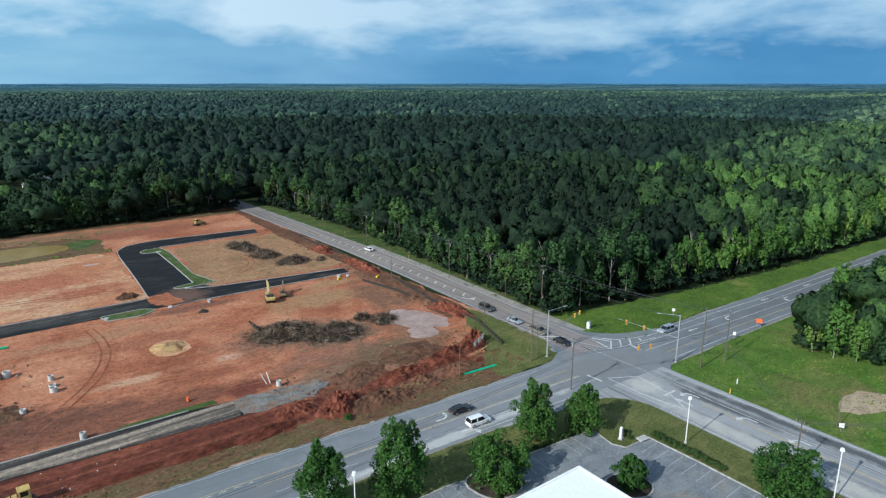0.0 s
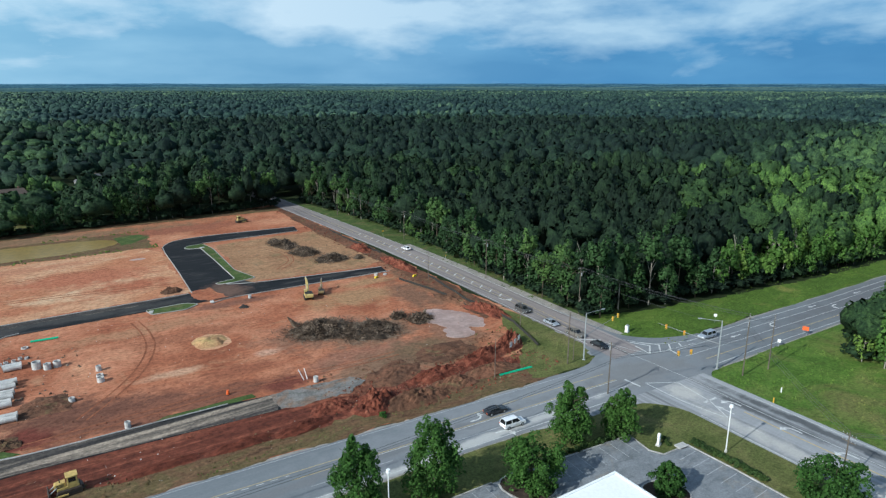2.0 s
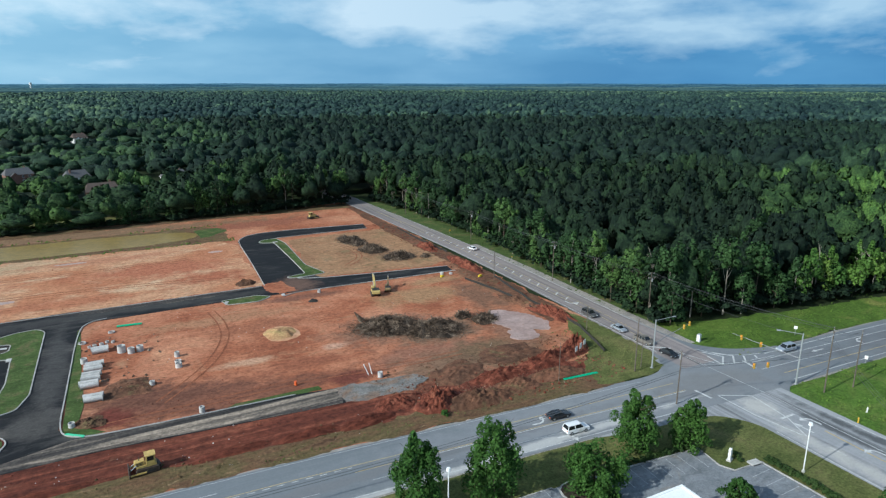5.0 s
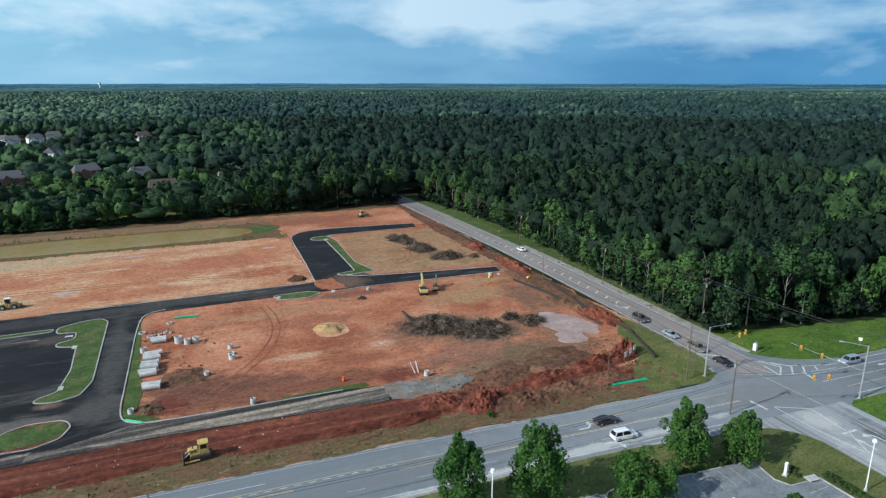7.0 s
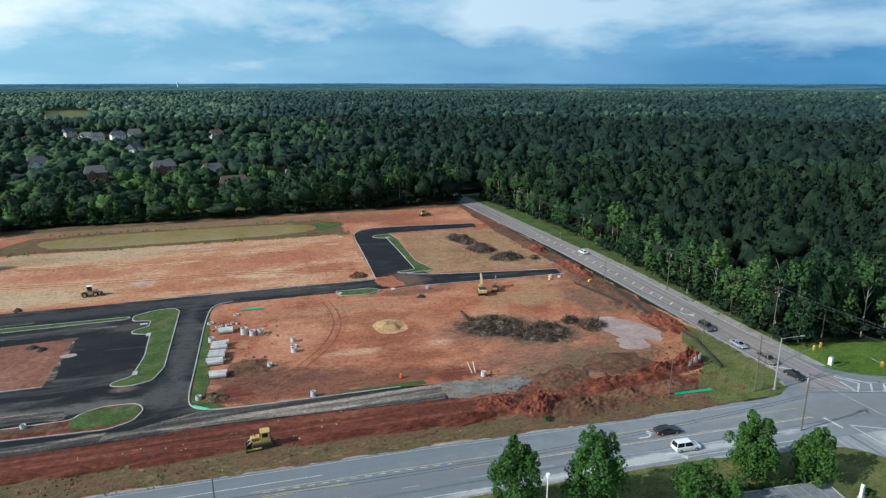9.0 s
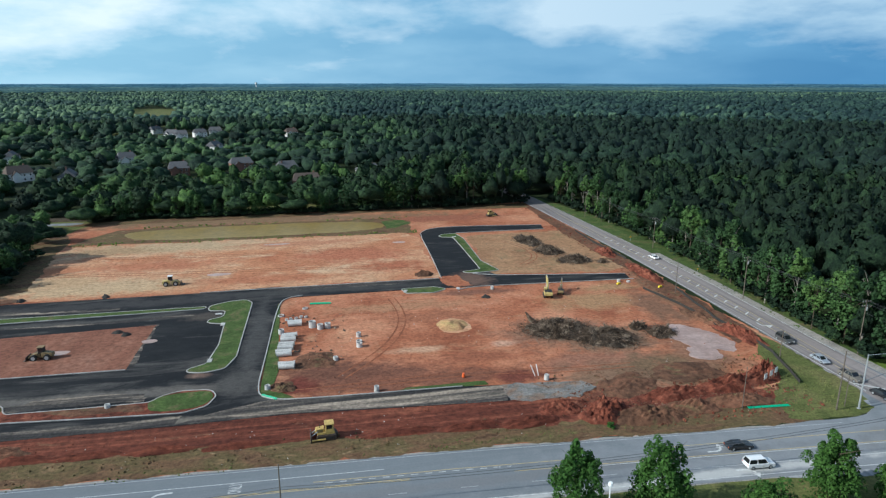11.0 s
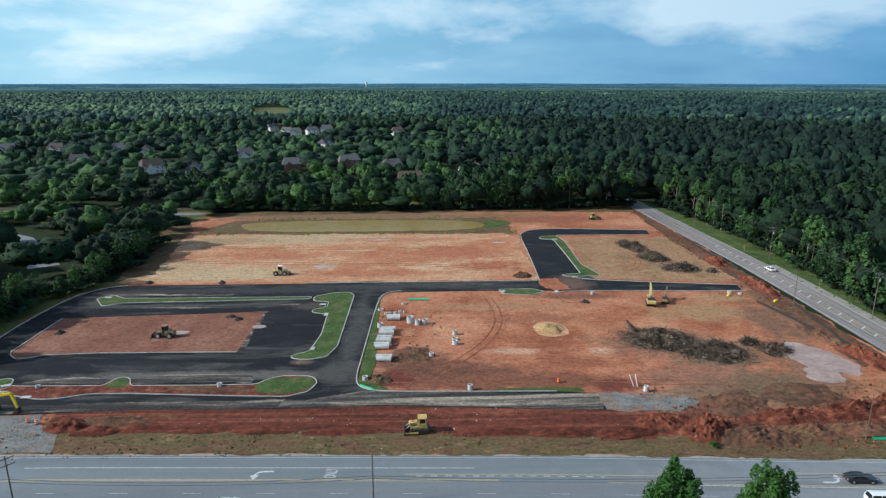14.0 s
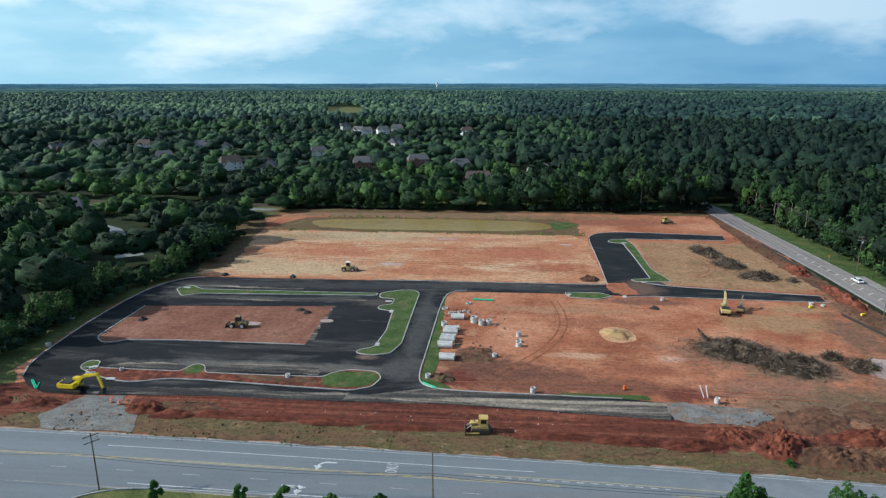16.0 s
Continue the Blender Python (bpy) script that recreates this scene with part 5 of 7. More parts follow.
# ---- cars ----
def car(m, paint_name, label, shape="sedan", group=""):
    t = thing("car" if shape != "pickup" else "pickup_truck", label, "car" if shape != "pickup" else "pickup truck", m, group)
    L, W, H, belt, hood0, roof0, roof1, tail = {
        "sedan": (4.7, 1.82, 1.45, 0.92, 1.15, 0.35, -1.15, -1.9), "coupe": (5.0, 1.92, 1.42, 0.96, 0.95, 0.1, -1.2, -2.0),
        "suv": (5.1, 2.0, 1.88, 1.12, 1.25, 0.6, -2.2, -2.45), "pickup": (5.7, 2.0, 1.85, 1.12, 1.45, 0.75, -0.65, -0.85)}[shape]
    w, l = W / 2, L / 2
    part("body", side_prism([(-l, 0.45), (-l + 0.1, 0.32), (l - 0.15, 0.32), (l, 0.5), (l - 0.05, belt - 0.22), (hood0 + 0.1, belt - 0.02), (-l + 0.1, belt), (-l, belt - 0.15)], -w, w, 0.09), paint_name, t)
    glass = [(hood0, belt - 0.03), (roof0, H - 0.06), (roof1, H - 0.06), (tail, belt - 0.03)]
    bm = bmesh.new()
    lo = [bm.verts.new((x, s * (w - 0.08 if z < belt + 0.05 else w - 0.28), z)) for s in (-1, 1) for x, z in glass]
    for f in ((0, 1, 2, 3), (7, 6, 5, 4), (0, 4, 5, 1), (1, 5, 6, 2), (2, 6, 7, 3), (3, 7, 4, 0)):
        bm.faces.new([lo[i] for i in f])
    bmesh.ops.recalc_face_normals(bm, faces=bm.faces[:])
    cabin = part("cabin_glass", bm, "glass_dark", t)
    part("roof", one_box(((roof0 + roof1) / 2, 0, H - 0.03), (roof0 - roof1 + 0.1, 2 * w - 0.5, 0.07), bevel=0.03), paint_name, cabin)
    for s in (-1, 1):
        xm = (roof0 + roof1) / 2
        part("pillar", rod((xm, s * (w - 0.07), belt - 0.02), (xm, s * (w - 0.27), H - 0.05), 0.05, sides=5), paint_name, cabin)
        part("pillar", rod((hood0, s * (w - 0.09), belt - 0.02), (roof0, s * (w - 0.28), H - 0.05), 0.045, sides=5), paint_name, cabin)
        part("pillar", rod((tail, s * (w - 0.09), belt - 0.02), (roof1, s * (w - 0.28), H - 0.05), 0.06, sides=5), paint_name, cabin)
        part("headlight", one_box((l - 0.06, s * (w - 0.35), belt - 0.32), (0.1, 0.4, 0.16), bevel=0.02), "white_paint", t)
        part("tail_light", one_box((-l + 0.01, s * (w - 0.25), belt - 0.2), (0.06, 0.32, 0.18), bevel=0.02), "orange_plastic", t)
        part("mirror", one_box((hood0 - 0.25, s * (w + 0.08), belt + 0.06), (0.12, 0.18, 0.14), bevel=0.03), paint_name, t)
        for x in (l - 0.95, -l + 0.95):
            wheel(t, x, s * (w - 0.1), 0.36, 0.24, s)
    if shape == "pickup":
        part("load_bed", one_box((-1.85, 0, belt + 0.005), (1.75, 1.6, 0.03), bevel=0.0), "machine_dark", t)
    return t


M["car_black"] = paint("car_black", (0.02, 0.021, 0.024), 0.25, 0.0, 0.1, 0.6)
M["car_grey"] = paint("car_grey", (0.10, 0.10, 0.10), 0.3, 0.3, 0.1, 0.5)
M["car_silver"] = paint("car_silver", (0.42, 0.46, 0.52), 0.3, 0.4, 0.08, 0.5)
M["car_white"] = paint("car_white", (0.78, 0.79, 0.80), 0.3, 0.0, 0.05, 0.5)
M["car_bronze"] = paint("car_bronze", (0.22, 0.20, 0.175), 0.35, 0.3, 0.1, 0.5)
QUEUE = "cars waiting at the crossing"
car(place(115.0, 133.5, -90, 0.06), "car_grey", "dark grey sport utility car waiting on the road", "suv", QUEUE)
car(place(115.0, 121.3, -90, 0.06), "car_silver", "light blue-silver saloon car waiting on the road", "sedan", QUEUE)
car(place(114.9, 112.0, -88, 0.06), "car_bronze", "bronze pickup truck waiting at the crossing", "pickup", QUEUE)
car(place(114.6, 103.2, -84, 0.06), "car_black", "black saloon car at the stop line", "sedan", QUEUE)
car(place(142.6, 92.0, 177, 0.06), "car_silver", "silver estate car on the side road", "suv")
car(place(72.4, 91.4, -3, 0.06), "car_black", "black coupe driving on the grey road", "coupe")
car(place(72.2, 85.6, -3, 0.06), "car_white", "white sport utility car on the grey road", "suv")
car(place(121.6, 213, 92, 0.06), "car_white", "white car on the country road", "sedan")


# ---- concrete pipes, rings and drums on the site ----
def ring(m, r, h, label, wall=0.16, category="concrete ring", group="", hole=False):
    t = thing("concrete_ring", label, category, m, group)
    part("wall", tube(r, wall, h), "concrete", t)
    part("joint_lip", tube(r + 0.03, 0.06, 0.12), "concrete", t)
    if hole:
        # the wall isn't cut: a dark plug stands for the shaded hole
        part("dark_hole_plug", rod((r - 0.1, 0, h * 0.45), (r + 0.03, 0, h * 0.45), 0.33, sides=14), "machine_dark", t)
    return t


def lying_pipe(m, r, length, group, label):
    t = thing("concrete_pipe", label, "concrete pipe", m, group)
    bm = tube(r, 0.12, length, 20)
    bmesh.ops.transform(bm, matrix=Matrix.Translation((-length / 2, 0, r)) @ Matrix.Rotation(radians(90), 4, "Y"), verts=bm.verts[:])
    part("barrel", bm, "concrete", t)
    bm = tube(r + 0.08, 0.2, 0.28, 20)
    bmesh.ops.transform(bm, matrix=Matrix.Translation((length / 2 - 0.28, 0, r)) @ Matrix.Rotation(radians(90), 4, "Y"), verts=bm.verts[:])
    part("bell_end", bm, "concrete", t)
    return t


PIPES = "concrete pipes stacked on the site"
R = random.Random(5)
for y, n, x in ((169.5, 2, -9.6), (160.2, 2, -10.6), (157.2, 1, -11.0), (154.4, 2, -11.2), (151.8, 1, -11.2), (149.6, 2, -11.2), (142.3, 2, -10.6)):
    for k in range(n):
        lying_pipe(place(x + R.uniform(-0.3, 0.3), y - 1.45 * k, R.uniform(-4, 4), 0.02), 0.62, 3.9 - 0.3 * k, PIPES, "pale grey concrete drain pipe lying on red clay")
RINGS = "concrete manhole rings"
for x, y, r, h in ((-4.7, 166.2, 0.95, 1.75), (-2.6, 164.6, 0.8, 1.35), (-0.6, 165.0, 0.8, 1.4), (7.3, 157.2, 0.6, 1.2), (7.2, 153.6, 0.75, 0.5), (7.1, 150.6, 0.75, 1.1), (1.0, 143.6, 0.6, 0.9), (-12.8, 163.0, 0.75, 1.2),
                   (-6.9, 181.5, 0.8, 0.3), (-13.6, 176.4, 0.9, 0.35)):
    ring(place(x, y, 40, 0.02), r, h, "pale grey concrete manhole ring standing on red clay", group=RINGS, hole=h > 1.3)
for x, y, r, h in ((-9.2, 173.4, 0.5, 0.5), (-7.9, 174.4, 0.45, 0.5), (-10.8, 173.2, 0.5, 0.45), (-6.6, 173.8, 0.4, 0.5), (-11.9, 172.7, 0.4, 0.5)):
    ring(place(x, y, 0, 0.02), r, h, "small pale concrete riser ring on the ground", 0.1, group=RINGS)
BASINS = "concrete catch basins"
for x, y, r, h in ((9.3, 125.9, 0.55, 1.2), (47.3, 124.2, 0.55, 1.25), (-45.6, 128.6, 0.55, 0.9), (-85.1, 129.0, 0.5, 0.7), (-14.0, 131.2, 0.6, 0.9), (52.0, 188.8, 0.5, 0.9), (95.6, 188.6, 0.6, 0.8), (98.6, 187.6, 0.6, 0.5), (-118, 160, 0.6, 1.0), (-111.5, 141, 0.6, 0.9)):
    ring(place(x, y, 0, 0.05), r, h, "white concrete catch basin riser", 0.15, "catch basin", BASINS)


def drum(x, y, bands=True):
    t = thing("traffic_drum", "orange plastic traffic drum with white bands" if bands else "plain bright orange plastic drum on red clay", "traffic drum", place(x, y, 0, 0.03))
    part("barrel", rod((0, 0, 0.1), (0, 0, 1.05), 0.34, 0.27, 16), "orange_plastic", t)
    for z in (0.4, 0.75) if bands else ():
        part("band", tube_at(0.335 - 0.02 * z, z, 0.13), "white_paint", t)
    part("base", rod((0, 0, 0), (0, 0, 0.1), 0.42, sides=16), "rubber", t)


def tube_at(r, z, h):
    bm = tube(r, 0.03, h, 16)
    bmesh.ops.translate(bm, vec=(0, 0, z), verts=bm.verts[:])
    return bm


drum(29.2, 128.8, False)
for x, y in ((-78.6, 114.4), (-76.4, 113.6)):
    drum(x, y)


def long_pipe(a, b, r, mat, label, n=1, name="plastic_pipe"):
    a, b = Vector((*a, r + 0.06)), Vector((*b, r + 0.06))
    t = thing(name, label, "pipe", Matrix.Translation((a + b) / 2))
    d = (b - a) / 2
    s = Vector((-d.y, d.x, 0)).normalized()
    for k in range(n):
        o = s * (k - (n - 1) / 2) * r * 2.2
        part("length", rod(-d + o, d + o, r, sides=8), mat, t)


long_pipe((-5.6, 185.2), (0.6, 184.6), 0.16, "green_plastic", "bundle of green plastic pipes on red clay", 3)
long_pipe((83.6, 104.2), (92.6, 103.6), 0.09, "green_plastic", "bundle of green plastic pipes on the verge", 4)
long_pipe((-102.2, 122.6), (-98.6, 118.9), 0.15, "green_plastic", "green plastic pipe at the kerb", 2)
long_pipe((-99.8, 121.6), (-98.4, 118.7), 0.13, "green_plastic", "short green plastic pipe at the kerb")
long_pipe((-14.9, 128.4), (-11.7, 126.0), 0.15, "green_plastic", "green plastic pipe along the kerb", 2)
for x, y in ((106.2, 180.4), (94.4, 186.0)):
    t = thing("plastic_barrier", "short bright yellow plastic barrier lying by the bank", "barrier", place(x, y, 20, 0.06))
    part("body", side_prism([(-0.8, 0), (0.8, 0), (0.7, 0.35), (0.5, 0.6), (-0.5, 0.6), (-0.7, 0.35)], -0.3, 0.3, 0.05), "bright_yellow", t)
    for u in (-0.5, 0.5):
        part("foot", one_box((u, 0, 0.04), (0.3, 0.75, 0.08), bevel=0.02), "rubber", t)
for s, x in ((0, 45.4), (1, 46.2)):
    t = thing("plastic_pipe", "white plastic riser pipe leaning out of the ground", "pipe", place(x, 126.6, 0, 0.0))
    part("length", rod((0, 0, 0), (-1.0 + 0.5 * s, 0.4, 2.6), 0.1), "white_paint", t)


# ---- mounds and brush ----
def mound_mesh(lx, ly, h, seed, n=40, rough=0.8):
    bm = bmesh.new()
    g = []
    for i in range(n + 1):
        row = []
        for j in range(n + 1):
            u, v = 2 * i / n - 1, 2 * j / n - 1
            d = math.sqrt(u * u + v * v) * (1 + 0.35 * noise.noise((u * 1.7 + seed, v * 1.7, 1.0)))
            base = max(0.0, 1 - d * d) ** 1.2
            z = h * base * (1 + 0.7 * noise.noise((u * 2.5, v * 2.5, seed))) + rough * h * base * noise.noise((u * 9, v * 9, seed + 3))
            row.append(bm.verts.new((u * lx, v * ly, max(z, 0) - (0.1 if base <= 0 else 0) + 0.05)))
        g.append(row)
    for i in range(n):
        for j in range(n):
            bm.faces.new((g[i][j], g[i + 1][j], g[i + 1][j + 1], g[i][j + 1]))
    return bm


def mound(name, x, y, lx, ly, h, turn, mat, seed, label, category="mound", n=40, rough=0.8):
    ob = part(name, mound_mesh(lx, ly, h, seed, n, rough), mat, smooth=True)
    ob.matrix_basis = place(x, y, turn)
    return tagged(ob, label, category)


mound("sand_mound", 33, 160.6, 4.2, 4.6, 0.85, 0, "sand", 1, "low cone of pale yellow sand on red clay", "sand pile", 40, 0.12)
S(sheet("ground", rounded([(28, 160), (30, 155.6), (34, 154.4), (38.4, 157), (38.6, 161), (36, 165.6), (30.4, 165.4)], 2), 0.034, "tan_soil", 0.8, 0.8), "pale sand strewn round the pile", "soil")
for x, y, lx, ly, h, a, s in ((88, 114.5, 11, 3.2, 1.7, 8, 2), (97, 117.5, 5, 3.0, 2.4, 20, 3), (54, 108, 6, 4.5, 1.9, 30, 4), (72, 112.5, 9, 3.0, 1.2, 4, 6), (46, 111.5, 6, 3.0, 1.0, 10, 5), (106.5, 140, 3.0, 9, 1.7, 12, 7), (108.6, 196, 3, 14, 1.5, 0, 8), (107, 224, 3, 8, 1.6, 0, 9)):
    mound("clay_mound", x, y, lx, ly, h, a, "raw_clay", s, "bank of raw red clay turned up by digging", "earth bank")
for x, y, lx, ly, h, a, s in ((62, 105, 8, 4.0, 1.5, 0, 12), (72, 106.5, 7, 3, 1.3, 5, 13), (83, 107.5, 8, 3, 1.1, 0, 14), (64, 118, 8, 5, 0.5, 20, 24), (80, 122, 9, 5, 0.5, 0, 25), (33, 197.3 + 11.4, 3.4, 2.6, 1.2, 0, 15), (103.5, 152, 2.2, 10, 1.0, 15, 16), (-3.6, 144.6, 5.5, 5.0, 0.5, 0, 17), (-11, 131.5, 3, 2.6, 0.6, 0, 18), (-96.5, 113.5, 5, 2.0, 0.8, -20, 20),
                           (-62, 114, 8, 2.4, 0.6, 0, 21)):
    mound("earth_mound", x, y, lx, ly, h, a, "churned_soil", s, "low heap of churned brown earth and roots", "earth heap")


for x, y, lx, ly, h, a, sd in ((-70, 112.5, 4, 2.4, 1.3, 10, 61), (-63, 110.4, 5, 1.6, 0.9, 4, 62), (-55, 111.2, 6, 1.4, 0.7, 0, 63), (-44, 110.6, 7, 1.3, 0.6, 2, 64), (-31, 110.0, 7, 1.3, 0.7, 0, 65), (-17, 109.2, 7, 1.3, 0.6, 0, 66),
                               (12, 108.2, 8, 1.4, 0.7, 2, 67), (26, 107.6, 7, 1.5, 0.9, 0, 68), (38, 107, 6, 1.8, 1.2, 5, 69), (-94, 112.6, 5, 2.2, 1.0, 12, 70), (-103, 113, 4, 2.6, 0.9, 0, 71)):
    mound("clay_ridge", x, y, lx, ly, h, a, "wet_soil", sd, "low ridge of dark red clay pushed up by grading", "earth bank", 22)

def sticks(count, lx, ly, h, seed, long=(1.4, 4.6), thick=0.07):
    """A tangle of branches as three-sided sticks."""
    r = np.random.default_rng(seed)
    u = r.normal(size=(count, 2)) * 0.42
    d = np.clip(1 - (u ** 2).sum(1), 0.05, 1)
    bumps = np.array([0.75 + 0.8 * noise.noise((a * 2.2, b * 2.2, seed)) for a, b in u])
    c = np.stack([u[:, 0] * lx, u[:, 1] * ly, d * h * bumps * r.random(count) ** 0.6 + 0.15], 1)
    a = r.random(count) * 6.283
    tilt = r.normal(size=count) * 0.45
    L = (long[0] + (long[1] - long[0]) * r.random(count) ** 2)[:, None]
    w = np.stack([np.cos(a) * np.cos(tilt), np.sin(a) * np.cos(tilt), np.sin(tilt)], 1)
    p0, p1 = c - w * L / 2, c + w * L / 2
    p0[:, 2], p1[:, 2] = np.maximum(p0[:, 2], 0.05), np.maximum(p1[:, 2], 0.08)
    s = np.cross(w, [0.1, 0.2, 1.0])
    s /= np.linalg.norm(s, axis=1)[:, None]
    v = np.cross(w, s)
    k = (thick * (0.5 + 1.6 * r.random(count) ** 2))[:, None]
    tri = [s * k, (-0.5 * s + 0.87 * v) * k, (-0.5 * s - 0.87 * v) * k]
    return np.concatenate([np.stack([p0 + tri[i], p0 + tri[(i + 1) % 3], p1 + 0.35 * tri[(i + 1) % 3], p1 + 0.35 * tri[i]], 1) for i in range(3)])


def brush_pile(x, y, lx, ly, h, turn, seed, count, label, stumps=2):
    t = thing("brush_pile", label, "brush pile", place(x, y, turn))
    tagged(part("branch_tangle", quads_mesh("branch_tangle", sticks(int(count * 1.7), lx, ly, h, seed, (0.9, 3.4), 0.062)), "dead_wood", t), kind="stuff")
    tagged(part("leaf_litter", quads_mesh("leaf_litter", clumps(max(40, count // 9), lx * 0.9, h * 0.6, 0.6, seed, 9, low=-0.1) * np.array([1, ly / lx, 1])), "dead_leaf", t), kind="stuff")
    core = mound_mesh(lx * 0.95, ly * 0.95, h * 0.75, seed, 26, 0.9)
    part("earth_core", core, "mulch", t, smooth=True)
    rr = random.Random(seed)
    for k in range(stumps):
        a = rr.uniform(0, 6.28)
        cx, cy, cz = lx * 0.62 * math.cos(a), ly * 0.5 * math.sin(a), h * 0.55
        bm = bmesh.new()
        limb(bm, (cx, cy, cz), (cx + rr.uniform(-2, 2), cy + rr.uniform(-1, 1), cz + rr.uniform(0.2, 1.2)), 0.32, 0.26, 8)
        for j in range(9):
            b = rr.uniform(0, 6.28)
            limb(bm, (cx, cy, cz), (cx + 1.1 * math.cos(b), cy + 0.9 * math.sin(b), cz + rr.uniform(-0.5, 0.9)), 0.15, 0.04, 5)
        part("stump", bm, "dead_wood", t)
    return t


M["dead_leaf"] = leaf_mat("dead_leaf", (0.045, 0.034, 0.024), (0.07, 0.05, 0.035), (0.10, 0.075, 0.05), by="object")
for x, y, lx, ly, n in ((70, 108, 26, 7, 260), (76, 120, 24, 9, 300), (92, 112, 9, 8, 90), (65, 148, 18, 12, 160), (-2, 143, 9, 9, 60)):
    ob = part("strewn_sticks", quads_mesh("strewn_sticks", sticks(n // 2, lx, ly, 0.3, int(abs(x)) + 1, (0.5, 1.8), 0.03)), "dead_wood")
    ob.matrix_basis = place(x, y)
    tagged(ob, "grey sticks and roots strewn over churned earth", "debris", kind="stuff")
brush_pile(60.5, 151.5, 9.0, 6.6, 2.8, -12, 31, 2900, "large grey-brown pile of cleared brush and roots", 3)
brush_pile(70.5, 144.0, 8.0, 6.0, 2.6, -25, 32, 2300, "grey-brown pile of cleared branches on red clay", 2)
brush_pile(86.5, 144.6, 4.0, 3.4, 1.7, 20, 33, 500, "small heap of red earth, stumps and roots", 3)
brush_pile(82.5, 149.5, 2.4, 2.2, 1.5, 0, 34, 220, "small heap of stumps", 2)
brush_pile(83.0, 247, 4.6, 9.0, 2.4, 12, 35, 900, "dark pile of cut brush on the far lot", 2)
brush_pile(86.0, 230, 5.0, 6.5, 2.3, 20, 36, 800, "dark pile of cut brush with green leaves", 1)
brush_pile(91.0, 216, 6.5, 5.0, 2.3, 0, 37, 900, "grey-green pile of cut brush on the far lot", 1)
brush_pile(100.5, 212, 1.6, 1.6, 1.4, 0, 38, 120, "stump with torn roots", 1)
t = thing("tree_stump", "upturned tree stump with a long root", "tree stump", place(55.0, 157.5, 0, 0.4))
bm = bmesh.new()
limb(bm, (0, 0, 0.4), (-1.9, 0.4, 3.0), 0.75, 0.2, 8)
for k in range(8):
    limb(bm, (0, 0, 0.6), (1.3 * math.cos(k), 1.1 * math.sin(k), 0.3 + 0.12 * k), 0.3, 0.06, 5)
part("root", bm, "dead_wood", t)


# stubble, clods and stones lying about
def litter(name, count, area, seed, mat, size, label):
    """Small clods or tufts strewn over a stretch of ground."""
    r = np.random.default_rng(seed)
    x0, x1, y0, y1 = area
    c = np.stack([x0 + (x1 - x0) * r.random(count), y0 + (y1 - y0) * r.random(count), np.zeros(count)], 1)
    keep = np.array([noise.noise((p[0] * 0.12, p[1] * 0.12, seed)) > -0.1 for p in c])
    c = c[keep]
    n = len(c)
    k = size * (0.3 + r.random(n) ** 2)[:, None]
    a = r.random((n, 1)) * 6.283
    u = np.concatenate([np.cos(a), np.sin(a), np.zeros((n, 1))], 1) * k
    v = np.concatenate([-np.sin(a), np.cos(a), np.zeros((n, 1))], 1) * k * (0.5 + 0.5 * r.random((n, 1)))
    top = c + np.array([0, 0, 0.05]) + np.concatenate([np.zeros((n, 2)), k * (0.5 + 0.6 * r.random((n, 1)))], 1)
    z = np.array([0, 0, 0.04])
    q = np.concatenate([np.stack([c + u + z, c + v + z, top + 0.25 * v, top + 0.25 * u], 1), np.stack([c + v + z, c - u + z, top - 0.25 * u, top + 0.25 * v], 1),
                        np.stack([c - u + z, c - v + z, top - 0.25 * v, top - 0.25 * u], 1), np.stack([c - v + z, c + u + z, top + 0.25 * u, top - 0.25 * v], 1),
                        np.stack([top + 0.25 * u, top + 0.25 * v, top - 0.25 * u, top - 0.25 * v], 1)])
    return tagged(part(name, quads_mesh(name, q), mat), label, "debris", kind="stuff")


litter("clods", 1300, (45, 100, 100.5, 126), 51, "churned_soil", 0.3, "brown clods and roots on churned earth")
litter("clods", 700, (48, 100, 101, 118), 52, "raw_clay", 0.34, "red clay clods on the bank")
litter("clods", 900, (-100, 60, 103.5, 110), 53, "dry_verge", 0.26, "dry clods and tufts on the verge")
litter("clods", 300, (-85, 55, 108, 118), 54, "wet_soil", 0.22, "dark red clods on the graded strip")
litter("clods", 300, (-14, 100, 128, 190), 55, "red_soil", 0.2, "small red clods on the graded clay")
litter("clods", 500, (102, 111, 130, 320), 56, "raw_clay", 0.4, "red clods along the road")
litter("stones", 700, (-95, -67, 104, 116), 57, "gravel", 0.16, "loose grey stones at the entrance")
litter("clods", 260, (-100, 38, 205, 272), 58, "tan_soil", 0.3, "tan clods on the graded soil")
litter("tufts", 420, (-100, 40, 271, 277), 59, "grass", 0.5, "weedy tufts along the pond bank")
litter("tufts", 300, (-90, 40, 302.5, 307), 61, "grass", 0.5, "weedy tufts along the pond bank")
litter("debris", 120, (-14, 4, 140, 178), 60, "dead_wood", 0.4, "scraps of timber among the pipes")


# wheel marks pressed into the clay
def wheel_marks(pts, gauge=2.0, width=0.42):
    for s in (-1, 1):
        structure(strip("ground", rounded(pts, 3, False), s * gauge / 2 + width / 2, -s * gauge / 2 + width / 2, 0.036, "track_soil"), "darker wheel mark pressed into the clay", "wheel mark")


